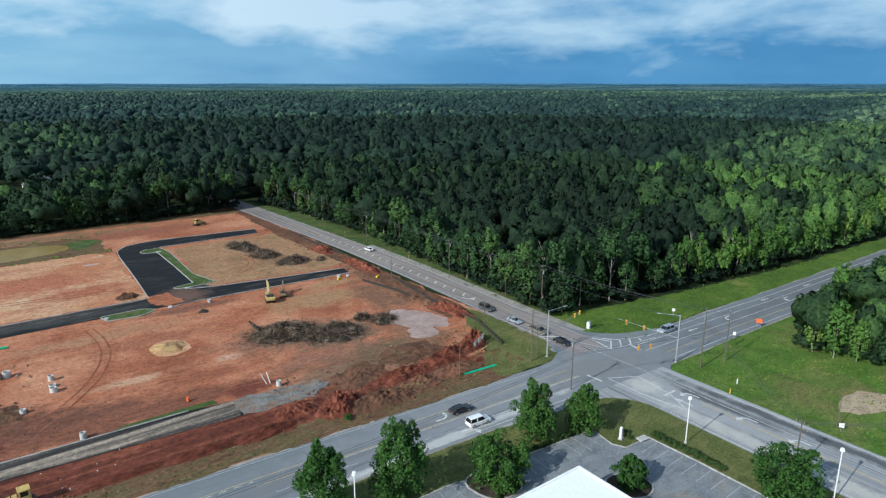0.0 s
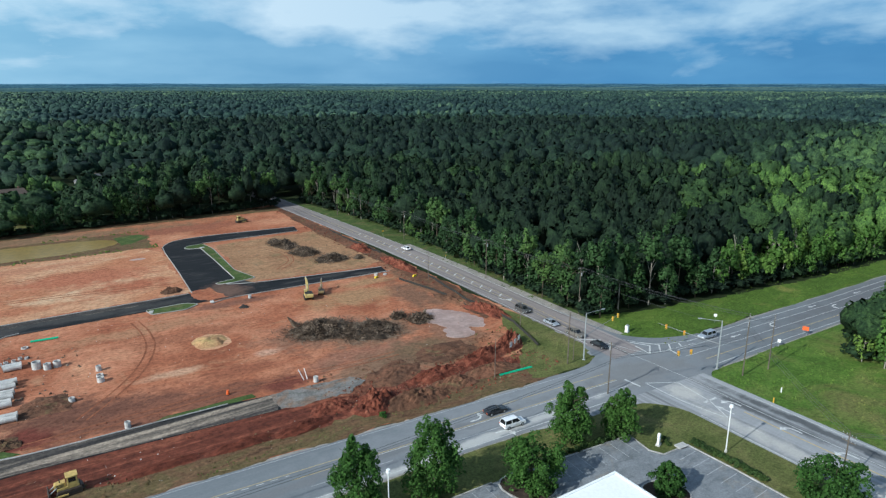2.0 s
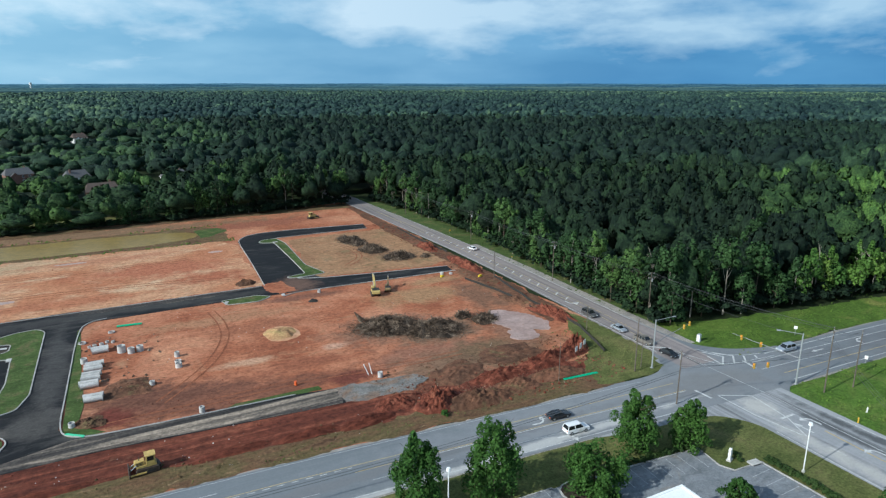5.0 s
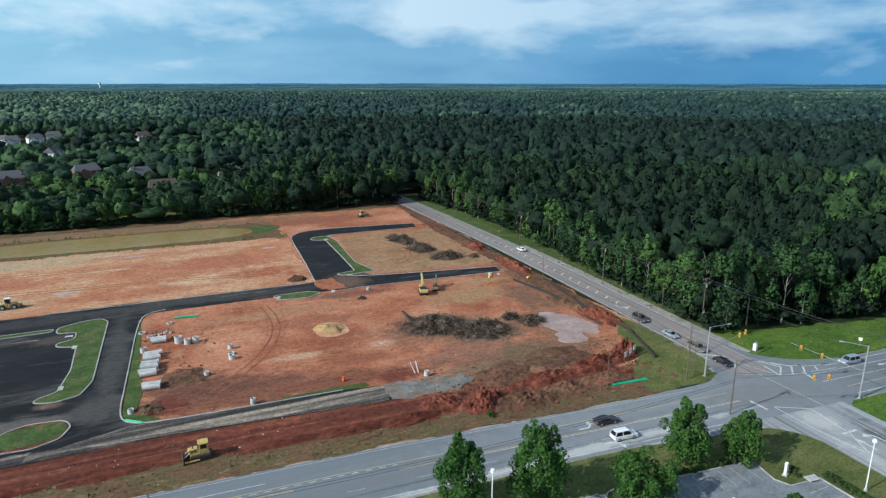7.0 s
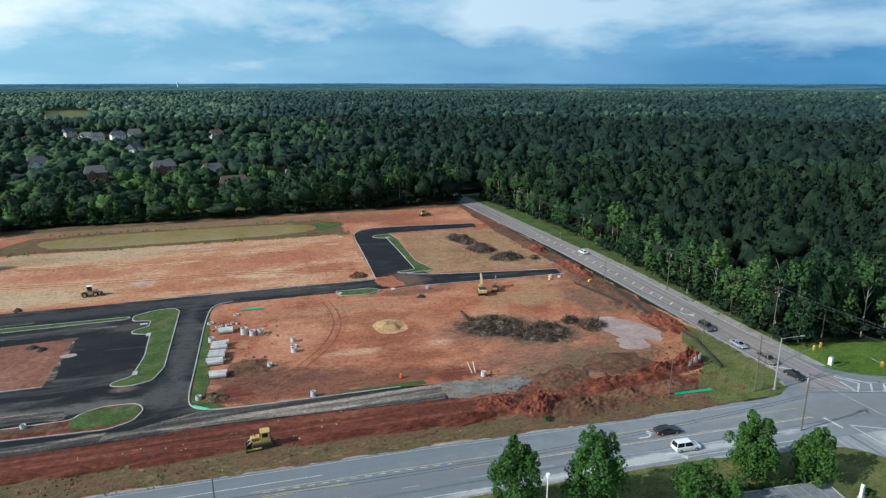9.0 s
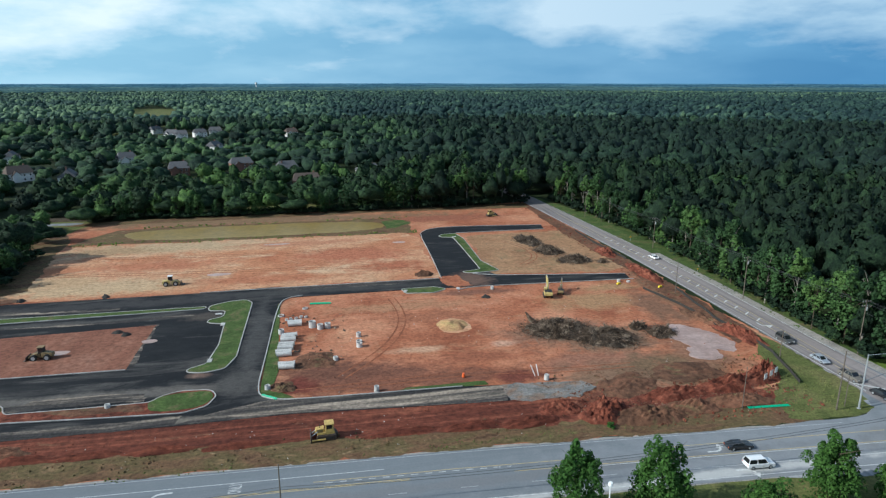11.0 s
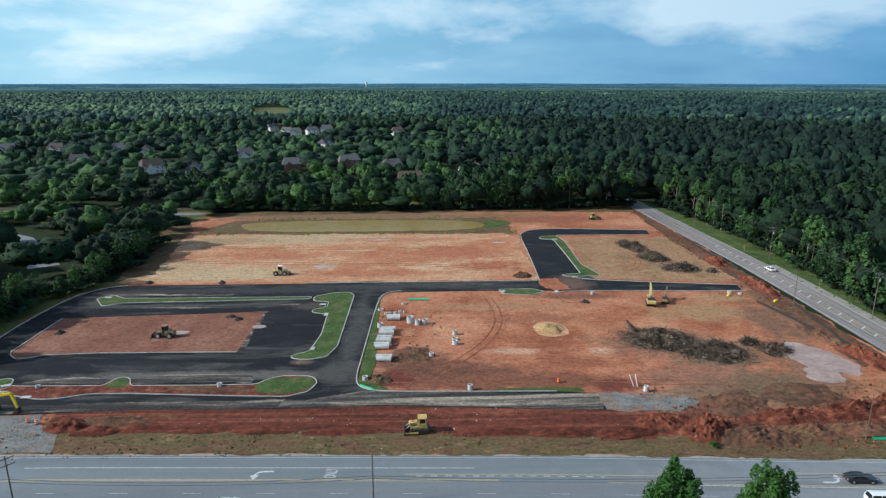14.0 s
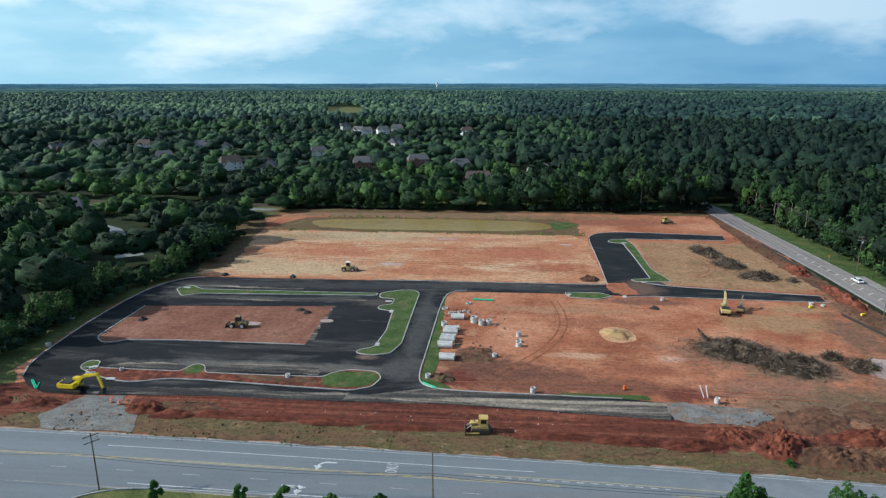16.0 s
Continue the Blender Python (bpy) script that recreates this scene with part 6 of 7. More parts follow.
M["track_soil"] = ground_mat("track_soil", [(0.3, (0.215, 0.078, 0.042)), (0.7, (0.31, 0.122, 0.066))], 0.3, 1.6, ROUGH_FINE, bump=0.6, dist=0.2)
wheel_marks([(19, 186), (20.5, 176), (20, 164), (15, 151), (8, 141), (2, 134)])
wheel_marks([(-96, 230), (-50, 226), (0, 224), (34, 216)], 2.2, 0.5)
wheel_marks([(-90, 252), (-30, 246), (20, 250)], 2.2, 0.5)
wheel_marks([(-8, 128.6), (12, 129.6), (34, 131), (52, 128), (70, 128)], 2.1, 0.4)
wheel_marks([(70, 214), (80, 224), (78, 244), (66, 256)], 2.0, 0.4)
for pts in ([(-92, 130.8), (-86, 133.6), (-74, 133.4), (-72, 130.6)], [(-64, 130.4), (-62, 134.4), (-48, 135), (-40, 133), (-39, 130.2)], [(-96, 179), (-60, 181), (-38, 183), (-38, 181), (-60, 179)],
            [(-104, 193), (-98, 195.5), (-80, 192), (-60, 191.6), (-60, 190), (-96, 191.4)],
            [(-50, 176), (-46.4, 176), (-46, 148), (-47, 147.4)]):
    S(sheet("pavement", pts, 0.116, "dusty_base", 0.9, 0.8), "pale dust tracked over the asphalt", "dust")
litter("debris", 260, (-14, 100, 126, 190), 71, "concrete", 0.13, "pale scraps strewn over the clay")
litter("debris", 200, (-84, 90, 103, 118), 72, "concrete", 0.15, "pale scraps and stones on the verge")
litter("clods", 160, (-14, 60, 124, 142), 73, "raw_clay", 0.17, "dark clods turned up beside the lane")
litter("clods", 260, (-100, 38, 205, 272), 74, "red_soil", 0.24, "red clods on the tan soil")
litter("debris", 120, (58, 108, 204, 262), 75, "dead_wood", 0.32, "woody scraps on the far lot")
for x, y, w, d in ((-37, 222, 9, 3.2), (-20, 262, 12, 2), (30, 256, 6, 2.4), (-66, 160, 5, 3), (-46, 164, 4, 2.5)):
    S(sheet("ground", rounded([(x - w / 2, y), (x - w / 3, y + d / 2), (x + w / 3, y + d / 2.4), (x + w / 2, y), (x + w / 4, y - d / 2), (x - w / 4, y - d / 2)], 2), 0.15 if y < 180 else 0.05, "mud", 0.6, 1.5), "shallow pale puddle on the clay", "puddle")
litter("tufts", 1500, (126, 160, 30, 79), 62, "grass", 0.3, "uneven grass tufts in the field")
litter("tufts", 1500, (130, 260, 94, 110), 63, "lush_grass", 0.26, "tall bright grass tufts along the road")
litter("tufts", 900, (92, 111, 99, 128), 64, "lawn", 0.26, "dry grass tufts on the corner")
litter("tufts", 900, (125, 136, 130, 300), 65, "turf", 0.3, "grass tufts on the verge")
litter("tufts", 700, (-100, 60, 101.2, 103.5), 66, "lawn", 0.2, "dry grass tufts beside the road")
for n, (x, y) in enumerate(((-55.6, 171.5), (-53.0, 169.4), (-97.5, 160.5), (-92, 204), (-68, 203.5), (48, 181.5), (-116, 170))):
    mound("dirt_heap", x, y, 1.5, 1.1, 0.8, 30 * n, "silt_cloth", 40 + n, "small dark heap of spoil", "earth heap", 10, 0.3)
for x, y, a in ((-28.9, 172.4, 90), (-28.7, 148.4, 90), (-31.2, 181, 0), (-98.4, 189, 0), (-92.6, 130, 30), (24.2, 191.6, 70), (41.2, 191, 80), (50.6, 206.6, 20), (54.2, 260, 20), (-85, 124.5, 0)):
    t = thing("drain_inlet", "new pale concrete drain inlet in the kerb", "drain", place(x, y, a, 0.22), "kerb drain inlets")
    part("slab", one_box((0, 0, 0.06), (1.9, 1.1, 0.14), bevel=0.04), "concrete", t)
    # dark strip for the shade in the mouth; the slab is solid
    part("opening", one_box((0, -0.54, 0.03), (1.3, 0.06, 0.1), bevel=0.0), "machine_dark", t)

# ---- road markings ----
def line_at(name, offset, x0, x1, width, mat, dash=0.0, gap=0.0, step=6.0):
    """A painted line along the front road, offset metres below its far edge."""
    bm = bmesh.new()
    x = x0
    while x < x1:
        e = min(x1, x + (dash or x1 - x0))
        n = max(1, int((e - x) / step))
        band(bm, [(x + (e - x) * k / n, front_mid(x + (e - x) * k / n) + offset) for k in range(n + 1)], width / 2, width / 2, 0.072)
        x = e + gap
    return structure(part(name, bm, mat), "worn painted line on the asphalt", "road marking")


def line_on(name, pts, width, mat, dash=0.0, gap=0.0, z=0.072):
    bm = bmesh.new()
    pts = [Vector(p) for p in pts]
    if not dash:
        band(bm, pts, width / 2, width / 2, z)
    else:
        run, left = 0.0, dash
        for a, b in zip(pts, pts[1:]):
            d, s = (b - a), 0.0
            n = d.length
            d.normalize()
            while s < n:
                band(bm, [a + d * s, a + d * min(n, s + dash)], width / 2, width / 2, z)
                s += dash + gap
    return structure(part(name, bm, mat), "worn painted line on the asphalt", "road marking")


line_at("marking", -0.55, -400, 98, 0.14, "faded_white")
line_at("marking", -14.2, -60, 96, 0.16, "road_white")
line_at("marking", -3.7, -70, 8, 0.14, "road_white")
line_at("marking", -7.05, -400, 12, 0.14, "road_yellow")
line_at("marking", -7.4, -400, 12, 0.14, "road_yellow")
line_at("marking", -10.8, -400, 50, 0.12, "faded_white", 3.0, 9.0)
line_at("marking", -5.5, -4, 44, 0.14, "road_yellow")
line_at("marking", -6.0, -2, 30, 0.14, "road_white", 1.2, 1.2)
line_at("marking", -7.55, 30, 104, 0.14, "road_yellow")
line_at("marking", -7.95, 44, 104, 0.14, "road_white")
line_at("marking", -11.1, 50, 104, 0.15, "road_white")
line_at("marking", -4.1, 60, 104, 0.14, "road_yellow")
# beyond the crossing
line_on("marking", [(128, 91.2), (150, 90.2), (194, 87.8), (260, 87.0), (470, 82.5)], 0.15, "road_white")
line_on("marking", [(128, 87.6), (150, 86.4), (194, 84.3), (260, 83.8), (470, 79)], 0.15, "road_white")
line_on("marking", [(131, 84.0), (160, 83.0), (194, 81.3), (262, 81.0), (470, 76)], 0.16, "road_yellow")
line_on("marking", [(136, 93.2), (163, 92.6), (192, 90.8), (228, 90.0), (280, 88.4), (470, 85)], 0.18, "road_white")
line_on("marking", [(130, 80.9), (160, 80.2), (190, 78.9), (260, 77.4), (470, 72)], 0.18, "road_white")
# the country road
line_on("marking", [(113.4, 106), (113.7, 130), (114.6, 180), (114.3, 220), (112.5, 260), (110.5, 300), (108.7, 345)], 0.2, "road_white")
line_on("marking", [(123.4, 126), (124.7, 180), (124.4, 220), (122.6, 260), (120.6, 300), (118.6, 345)], 0.18, "road_white")
for off in (-1.3, 1.0):
    line_on("marking", [(117.6 + off * 0.8, 112), (118.6 + off, 130), (119.4 + off, 180), (119.1 + off, 220), (117.3 + off * 0.7, 262), (115.4, 300), (113.4, 345)], 0.15, "road_yellow")
for k in range(22):
    y = 138 + 5.2 * k
    x = 119.3 - (0 if y < 222 else 0.045 * (y - 222)) - (0.02 * (180 - y) if y < 180 else 0)
    line_on("marking", [(x - 1.15, y - 0.7), (x + 0.9, y + 0.9)], 0.42, "road_white")
# the road towards the camera's side
line_on("marking", [(117.6, 66), (117.4, 55), (117.4, 40), (117.4, -140)], 0.16, "road_white")
line_on("marking", [(114.9, 64), (114.4, 54), (114.4, 40), (114.4, -140)], 0.28, "road_yellow")
line_on("marking", [(122.0, 66), (122.4, 40), (122.4, -140)], 0.18, "road_white")
line_on("marking", [(106.4, 68), (105.9, 50), (105.8, -140)], 0.16, "road_white")
line_on("marking", [(110.2, 60), (110.0, -140)], 0.14, "road_white", 3, 9)
# stop bars, hatching and the painted island
for a, b in (((105.8, 87.2), (106.1, 83.0)), ((128.1, 92.8), (127.3, 88.6)), ((113.6, 109.8), (118.2, 106.0)), ((111.4, 70.8), (115.4, 70.8))):
    line_on("marking", [a, b], 0.55, "road_white")
hatch = [((121.9, 93.4), (125.8, 96.6)), ((125.0, 92.7), (128.3, 95.8)), ((128.4, 92.3), (130.8, 94.8)), ((132.4, 92.2), (133.4, 93.8)), ((121.9, 93.4), (122.6, 98.6)), ((125.8, 96.6), (123.4, 101.0)), ((128.3, 95.8), (125.4, 99.4))]
for a, b in hatch:
    line_on("marking", [a, b], 0.4, "road_white")
line_on("marking", [(117.8, 104.4), (120.4, 96.4), (122, 93.4), (128, 92.3), (137.5, 91.4)], 0.16, "road_white")
line_on("marking", [(123.2, 103.2), (126.2, 97.6), (131.5, 94.8), (138, 93.3)], 0.16, "road_white")
line_on("marking", [(108.3, 83.4), (114.6, 79.9), (113.0, 70.4), (110.0, 64.5)], 0.25, "road_white")
line_on("marking", [(108.3, 83.0), (108.2, 74), (109.6, 65)], 0.22, "road_white")
line_on("marking", [(117.4, 104.6), (118.1, 87.6), (118.4, 76.6), (117.6, 66)], 0.12, "road_white")


def arrow(x, y, turn, kind):
    """A painted lane arrow about 4 m long, its stem along +x."""
    bm = bmesh.new()
    if kind == "straight":
        band(bm, [(-2, 0), (0.6, 0)], 0.16, 0.16, 0)
        bm.faces.new([bm.verts.new(p) for p in ((0.6, 0.6, 0), (0.6, -0.6, 0), (2.2, 0, 0))])
    else:
        s = 1 if kind == "left" else -1
        band(bm, rounded([(-1.9, -0.5 * s), (0.2, -0.5 * s), (1.0, 0.1 * s), (1.1, 0.7 * s)], 2, False), 0.2, 0.2, 0)
        bm.faces.new([bm.verts.new(p) for p in ((0.4, 0.6 * s, 0), (1.9, 0.6 * s, 0), (1.1, 1.9 * s, 0))])
    for f in bm.faces:
        f.normal_update()
        if f.normal.z < 0:
            f.normal_flip()
    ob = structure(part("marking", bm, "road_white"), "white painted lane arrow on the asphalt", "road marking")
    ob.matrix_basis = place(x, y, turn, 0.078)


arrow(-28.4, front_mid(-28.4) - 5.3, 179, "left")
arrow(68, 91.6, -3, "left")
arrow(69.5, 84.6, -3, "right")
arrow(-32, 89.4, 0, "straight")
arrow(-32.2, 89.2, 0, "right")
arrow(117.0, 145, -92, "left")
arrow(116, 67.6, 90, "left")
arrow(116.0, 55, 90, "left")
arrow(115.9, 44.8, 90, "left")
arrow(112.3, 66.5, 90, "straight")
arrow(150, 88.6, 177, "straight")
arrow(166, 88.0, 177, "left")
arrow(196, 86.2, 177, "left")
arrow(215, 88.6, 177, "straight")
arrow(190, 89.6, 177, "straight")
arrow(245, 85.4, 177, "left")
word = bpy.data.curves.new("marking", "FONT")
word.body, word.size, word.align_x, word.align_y = "ONLY", 1.0, "CENTER", "CENTER"
word.materials.append(M["road_white"])
ob = structure(new("marking", word), "white painted word ONLY on the asphalt", "road marking")
ob.matrix_basis = place(-16.5, front_mid(-16.5) - 5.3, 89, 0.08) @ Matrix.Diagonal((1.0, 3.0, 1.0, 1.0))

# ---- poles, lamps, signals and wires ----
def utility_pole(x, y, h, label="weathered wooden utility pole with crossarm", arms=1, turn=0.0, r=0.15, box_at=None):
    t = thing("utility_pole", label, "utility pole", place(x, y, turn), "utility poles")
    part("post", rod((0, 0, 0), (0, 0, h), r, r * 0.65, 10), "wood_pole", t)
    for k in range(arms):
        a = part("crossarm", one_box((0, 0, h - 0.5 - 1.1 * k), (2.4, 0.12, 0.14), bevel=0.02), "wood_pole", t)
        for u in (-1.05, -0.4, 0.4, 1.05):
            part("insulator", rod((u, 0, h - 0.43 - 1.1 * k), (u, 0, h - 0.2 - 1.1 * k), 0.06, 0.04, 8), "galvanized", a)
    if box_at:
        part("transformer", rod((0.35, 0, box_at - 0.5), (0.35, 0, box_at + 0.4), 0.24, sides=12), "galvanized", t)
    return t


utility_pole(125.5, 165.3, 13.7, arms=2, box_at=11.6)
utility_pole(128.8, 227, 12.6, arms=2, box_at=10.4)
utility_pole(129.9, 278, 13, "weathered wooden utility pole among trees")
utility_pole(126.5, 290, 12.5, "weathered wooden utility pole among trees")
utility_pole(127.0, 123, 14.2, arms=2, box_at=12)
utility_pole(100.8, 100.2, 13.0, "grey wooden utility pole at the corner of the site", 0, r=0.17)
utility_pole(103.6, 101.2, 7.0, "short grey wooden pole at the corner of the site", 0, r=0.11)
utility_pole(97.6, 84.6, 12.0, "wooden utility pole with crossarm beside the road", 1, 60, box_at=10.5)
utility_pole(129.9, 73.9, 15.0, "tall wooden utility pole on the grass corner", 2, 30, box_at=12.4)
utility_pole(138.0, 72.6, 13.4, "tall wooden utility pole on the grass", 1, 30)
utility_pole(104.4, 40.5, 10.5, "wooden utility pole with double crossarm by the road", 2, 80)
utility_pole(126.8, 43, 7.2, "short grey wooden pole in the grass", 0, r=0.1)
utility_pole(108.0, 174.3, 10.5, "thin wooden pole beside the country road", 0, r=0.11)
utility_pole(107.1, 125.1, 7.0, "thin wooden pole beside the country road", 0, r=0.12)
utility_pole(82.0, 104.0, 9.5, "thin wooden pole on the verge", 0, r=0.1)
utility_pole(-8.7, 87.8, 9.0, "wooden utility pole beside the lawn", 0, r=0.13)
utility_pole(-63.5, 86.0, 10.6, "wooden utility pole with two crossarms beside the lawn", 2, 50, r=0.14)


def wire(a, b, sag, r=0.032):
    t = tagged(new("cable"), "thin black overhead cable between poles", "cable", "overhead cables")
    a, b = Vector(a), Vector(b)
    pts = [a.lerp(b, k / 14) - Vector((0, 0, sag * 4 * (k / 14) * (1 - k / 14))) for k in range(15)]
    bm = bmesh.new()
    side = (b - a).cross(Vector((0, 0, 1))).normalized()
    rings = [[bm.verts.new(p + r * (math.cos(k * 2.0944) * side + math.sin(k * 2.0944) * Vector((0, 0, 1)))) for k in range(3)] for p in pts]
    for u, v in zip(rings, rings[1:]):
        for k in range(3):
            bm.faces.new((u[k], u[(k + 1) % 3], v[(k + 1) % 3], v[k]))
    part("strand", bm, "cable", t)


for dx, dz in ((-1, 0), (0, 0.2), (1, 0)):
    chain = [(126.5, 290, 12.2), (128.8, 227, 12.2), (125.5, 165.3, 13.3), (127.0, 123, 13.8), (129.9, 73.9, 14.6), (138.0, 72.6, 13.0)]
    for p, q in zip(chain, chain[1:]):
        wire((p[0] + dx, p[1], p[2] + dz), (q[0] + dx, q[1], q[2] + dz), 1.0)
wire((127, 123, 11), (129.9, 73.9, 11.5), 1.2)
for dz in (0, -0.5):
    wire((-63.5, 86, 6.6 + dz), (-8.7, 87.8, 5.0 + dz), 0.9, 0.05)
    wire((-8.7, 87.8, 5.0 + dz), (97.6, 84.6, 7.6 + dz), 1.6, 0.05)
    wire((97.6, 84.6, 9 + dz), (129.9, 73.9, 10 + dz), 0.7)
wire((-200, 84, 7), (-63.5, 86, 6.6), 1.4, 0.05)
for dx in (-0.8, 0, 0.8):
    wire((104.4 + dx, 40.5, 10.2), (129.9 + dx, 73.9, 12), 1.0)
    wire((104.4 + dx, 40.5, 10.2), (150 + dx, 10, 10), 1.2)


def signal_head(parent, x, y, z, turn):
    h = part("signal_head", one_box((x, y, z), (0.4, 0.4, 1.15), bevel=0.04), "signal_yellow", parent)
    for k, m in ((0.36, "orange_plastic"), (0, "machine_dark"), (-0.36, "machine_dark")):
        part("lens", rod((x, y, z + k), (x + 0.24 * math.cos(turn), y + 0.24 * math.sin(turn), z + k), 0.13, sides=10), m, h)


M["arm_steel"] = paint("arm_steel", (0.27, 0.28, 0.29), 0.6, 0.2, 0.2)


def mast(x, y, h, tip, arm_z, heads, lamp_tip, label):
    t = thing("signal_mast", label, "traffic light", place(x, y))
    part("post", rod((0, 0, 0), (0, 0, h), 0.2, 0.12, 10), "galvanized", t)
    part("base_plate", one_box((0, 0, 0.08), (0.6, 0.6, 0.16)), "galvanized", t)
    tx, ty = tip[0] - x, tip[1] - y
    part("mast_arm", rod((0, 0, arm_z), (tx, ty, arm_z + 0.5), 0.09, 0.045, 8), "arm_steel", t)
    for f in heads:
        signal_head(t, tx * f, ty * f, arm_z + 0.4 * f - 0.1, math.atan2(ty, tx) + 1.57)
    if lamp_tip:
        lx, ly = lamp_tip[0] - x, lamp_tip[1] - y
        part("lamp_arm", rod((0, 0, h - 0.1), (lx, ly, h + 0.3), 0.06, 0.045, 6), "galvanized", t)
        part("luminaire", one_box((lx, ly, h + 0.28), (0.9, 0.35, 0.18), rz=math.degrees(math.atan2(ly, lx))), "galvanized", t)


mast(105.7, 99.8, 12.0, (122.5, 104.5), 6.2, (0.82, 0.98), (110.5, 99.0), "galvanized traffic light mast with street lamp at the corner")
mast(128.1, 79.2, 12.0, (126.0, 95.0), 6.2, (0.55, 0.85), (124.5, 82.5), "galvanized traffic light mast with street lamp on the grass corner")
t = thing("signal_pair", "pair of yellow traffic lights hanging over the crossing", "traffic light", place(113.5, 84.5))
part("span_wire", rod((-15.9, 0.1, 8.0), (16.4, -10.6, 8.6), 0.03, sides=4), "cable", t)
signal_head(t, 0, -5.0, 7.4, 3.1)
signal_head(t, 3.0, -6.0, 7.4, 3.1)


def lot_lamp(x, y, h, label="white lamp post with round white head"):
    t = thing("lamp_post", label, "lamp post", place(x, y), "lamp posts")
    part("post", rod((0, 0, 0), (0, 0, h), 0.11, 0.08, 10), "white_paint", t)
    part("lamp_head", rod((0, 0, h), (0, 0, h + 0.45), 0.36, 0.3, 12), "white_roof", t)
    part("footing", rod((0, 0, 0), (0, 0, 0.4), 0.25, sides=10), "concrete", t)


lot_lamp(98.7, 57.4, 9.0)
lot_lamp(38.4, 73.6, 9.0)
lot_lamp(102.8, 33.5, 9.0)

# ---- small things by the crossing ----
def post_sign(x, y, h, w, tall, mat, label, turn=0.0, legs=1):
    t = thing("road_sign", label, "sign", place(x, y, turn))
    for k in range(legs):
        part("post", rod(((k - (legs - 1) / 2) * w * 0.6, 0, 0), ((k - (legs - 1) / 2) * w * 0.6, 0, h), 0.04, sides=6), "galvanized", t)
    part("panel", one_box((0, -0.05, h - tall / 2), (w, 0.04, tall), bevel=0.01), mat, t)


post_sign(166, 79.0, 2.4, 1.5, 1.1, "orange_plastic", "orange road works sign on a stand", -70, 2)
post_sign(152.8, 78.6, 2.0, 0.7, 0.9, "white_paint", "small white sign at the roadside", -60)
post_sign(154, 97.5, 2.6, 0.8, 0.8, "white_paint", "small white sign in the grass", -60)
post_sign(71, 82.9, 2.4, 0.6, 0.75, "white_paint", "small white road sign on the verge", 0)
post_sign(126.2, 42, 1.8, 0.9, 0.9, "white_paint", "small white sign in the grass", -60)
post_sign(125.6, 240, 2.2, 0.7, 0.7, "signal_yellow", "yellow warning sign beside the country road", 0)
post_sign(127.3, 193, 1.6, 0.5, 0.5, "signal_yellow", "small yellow marker beside the country road", 0)
for k, (x, y) in enumerate(((94.4, 113.6), (96.4, 114.4), (98.2, 115.2))):
    t = thing("sign_panel", "white panel on two posts at the site corner", "sign", place(x, y, 25), "white panels at the site corner")
    for s in (-0.5, 0.5):
        part("post", rod((s, 0, 0), (s, 0, 2.6), 0.06, sides=6), "wood_pole", t)
    part("panel", one_box((0, -0.05, 1.7 + 0.25 * k), (1.2, 0.05, 1.3), bevel=0.01), "siding", t)
t = thing("signal_cabinet", "white traffic signal cabinet on a concrete base", "cabinet", place(128.2, 106.2, 20))
part("body", one_box((0, 0, 1.0), (1.1, 0.8, 1.7), bevel=0.04), "white_paint", t)
part("base", one_box((0, 0, 0.1), (1.3, 1.0, 0.2)), "concrete", t)
part("vent_cap", one_box((0, 0, 1.92), (0.9, 0.65, 0.15), bevel=0.03), "galvanized", t)
for x, y, c in ((123.7, 63, "signal_yellow"), (129.4, 64.6, "white_paint"), (126, 34, "orange_plastic")):
    t = thing("marker_post", "short coloured utility marker in the grass", "marker", place(x, y))
    part("post", rod((0, 0, 0), (0, 0, 1.0), 0.14, 0.12, 8), c, t)
    part("cap", rod((0, 0, 1.0), (0, 0, 1.12), 0.16, 0.1, 8), c, t)


def silt_fence(pts, label):
    t = thing("silt_fence", label, "fence", Matrix.Identity(4))
    p = dense(pts, 2.5, False)
    bm = bmesh.new()
    band(bm, [q + Vector((noise.noise((q.x, q.y, 1)) * 0.5, noise.noise((q.x, q.y, 5)) * 0.5)) for q in p], 0.04, 0.04, 0.05, 0.75)
    part("cloth", bm, "silt_cloth", t)
    for q in p[::2]:
        part("stake", rod((q.x, q.y, 0), (q.x + 0.1, q.y, 1.05), 0.04, sides=5), "wood_pole", t)


silt_fence([(110.4, 178), (108.6, 163), (107.0, 150), (107.6, 138), (107.2, 128), (102, 112)], "dark sagging silt fence along the roadside bank")
silt_fence([(100, 180), (103, 166), (104.4, 156), (103.8, 146)], "dark silt fence at the edge of the pad")
silt_fence([(110, 262), (109.4, 240), (110.6, 214)], "dark silt fence along the country road")

# ---- car park, lawn and building on the camera's side ----
S(sheet("pavement", [(25, 74), (61, 73.0), (88.4, 70.7), (87.6, 64.4), (88.6, 62.8), (94.8, 62.6), (95.1, 53), (94.8, 20), (25, 20)], 0.05, "asphalt_lot"), "grey worn asphalt car park", "pavement")
for line in ([(25, 74), (57.5, 73.2)], [(66.5, 72.6), (88.4, 70.7), (87.4, 65.2), (88.6, 62.9), (94.8, 62.6), (95.1, 53), (94.8, 20)]):
    curb(line, False, 0.04)
for k in range(9):
    x = 67.5 + 2.6 * k
    if x < 88:
        line_on("marking", [(x, 72.2 - 0.09 * (x - 67)), (x - 0.3, 67.4 - 0.09 * (x - 67))], 0.11, "faded_white", z=0.062)
for k in range(11):
    line_on("marking", [(94.4, 60.5 - 2.7 * k), (89.6, 60.3 - 2.7 * k)], 0.11, "faded_white", z=0.062)
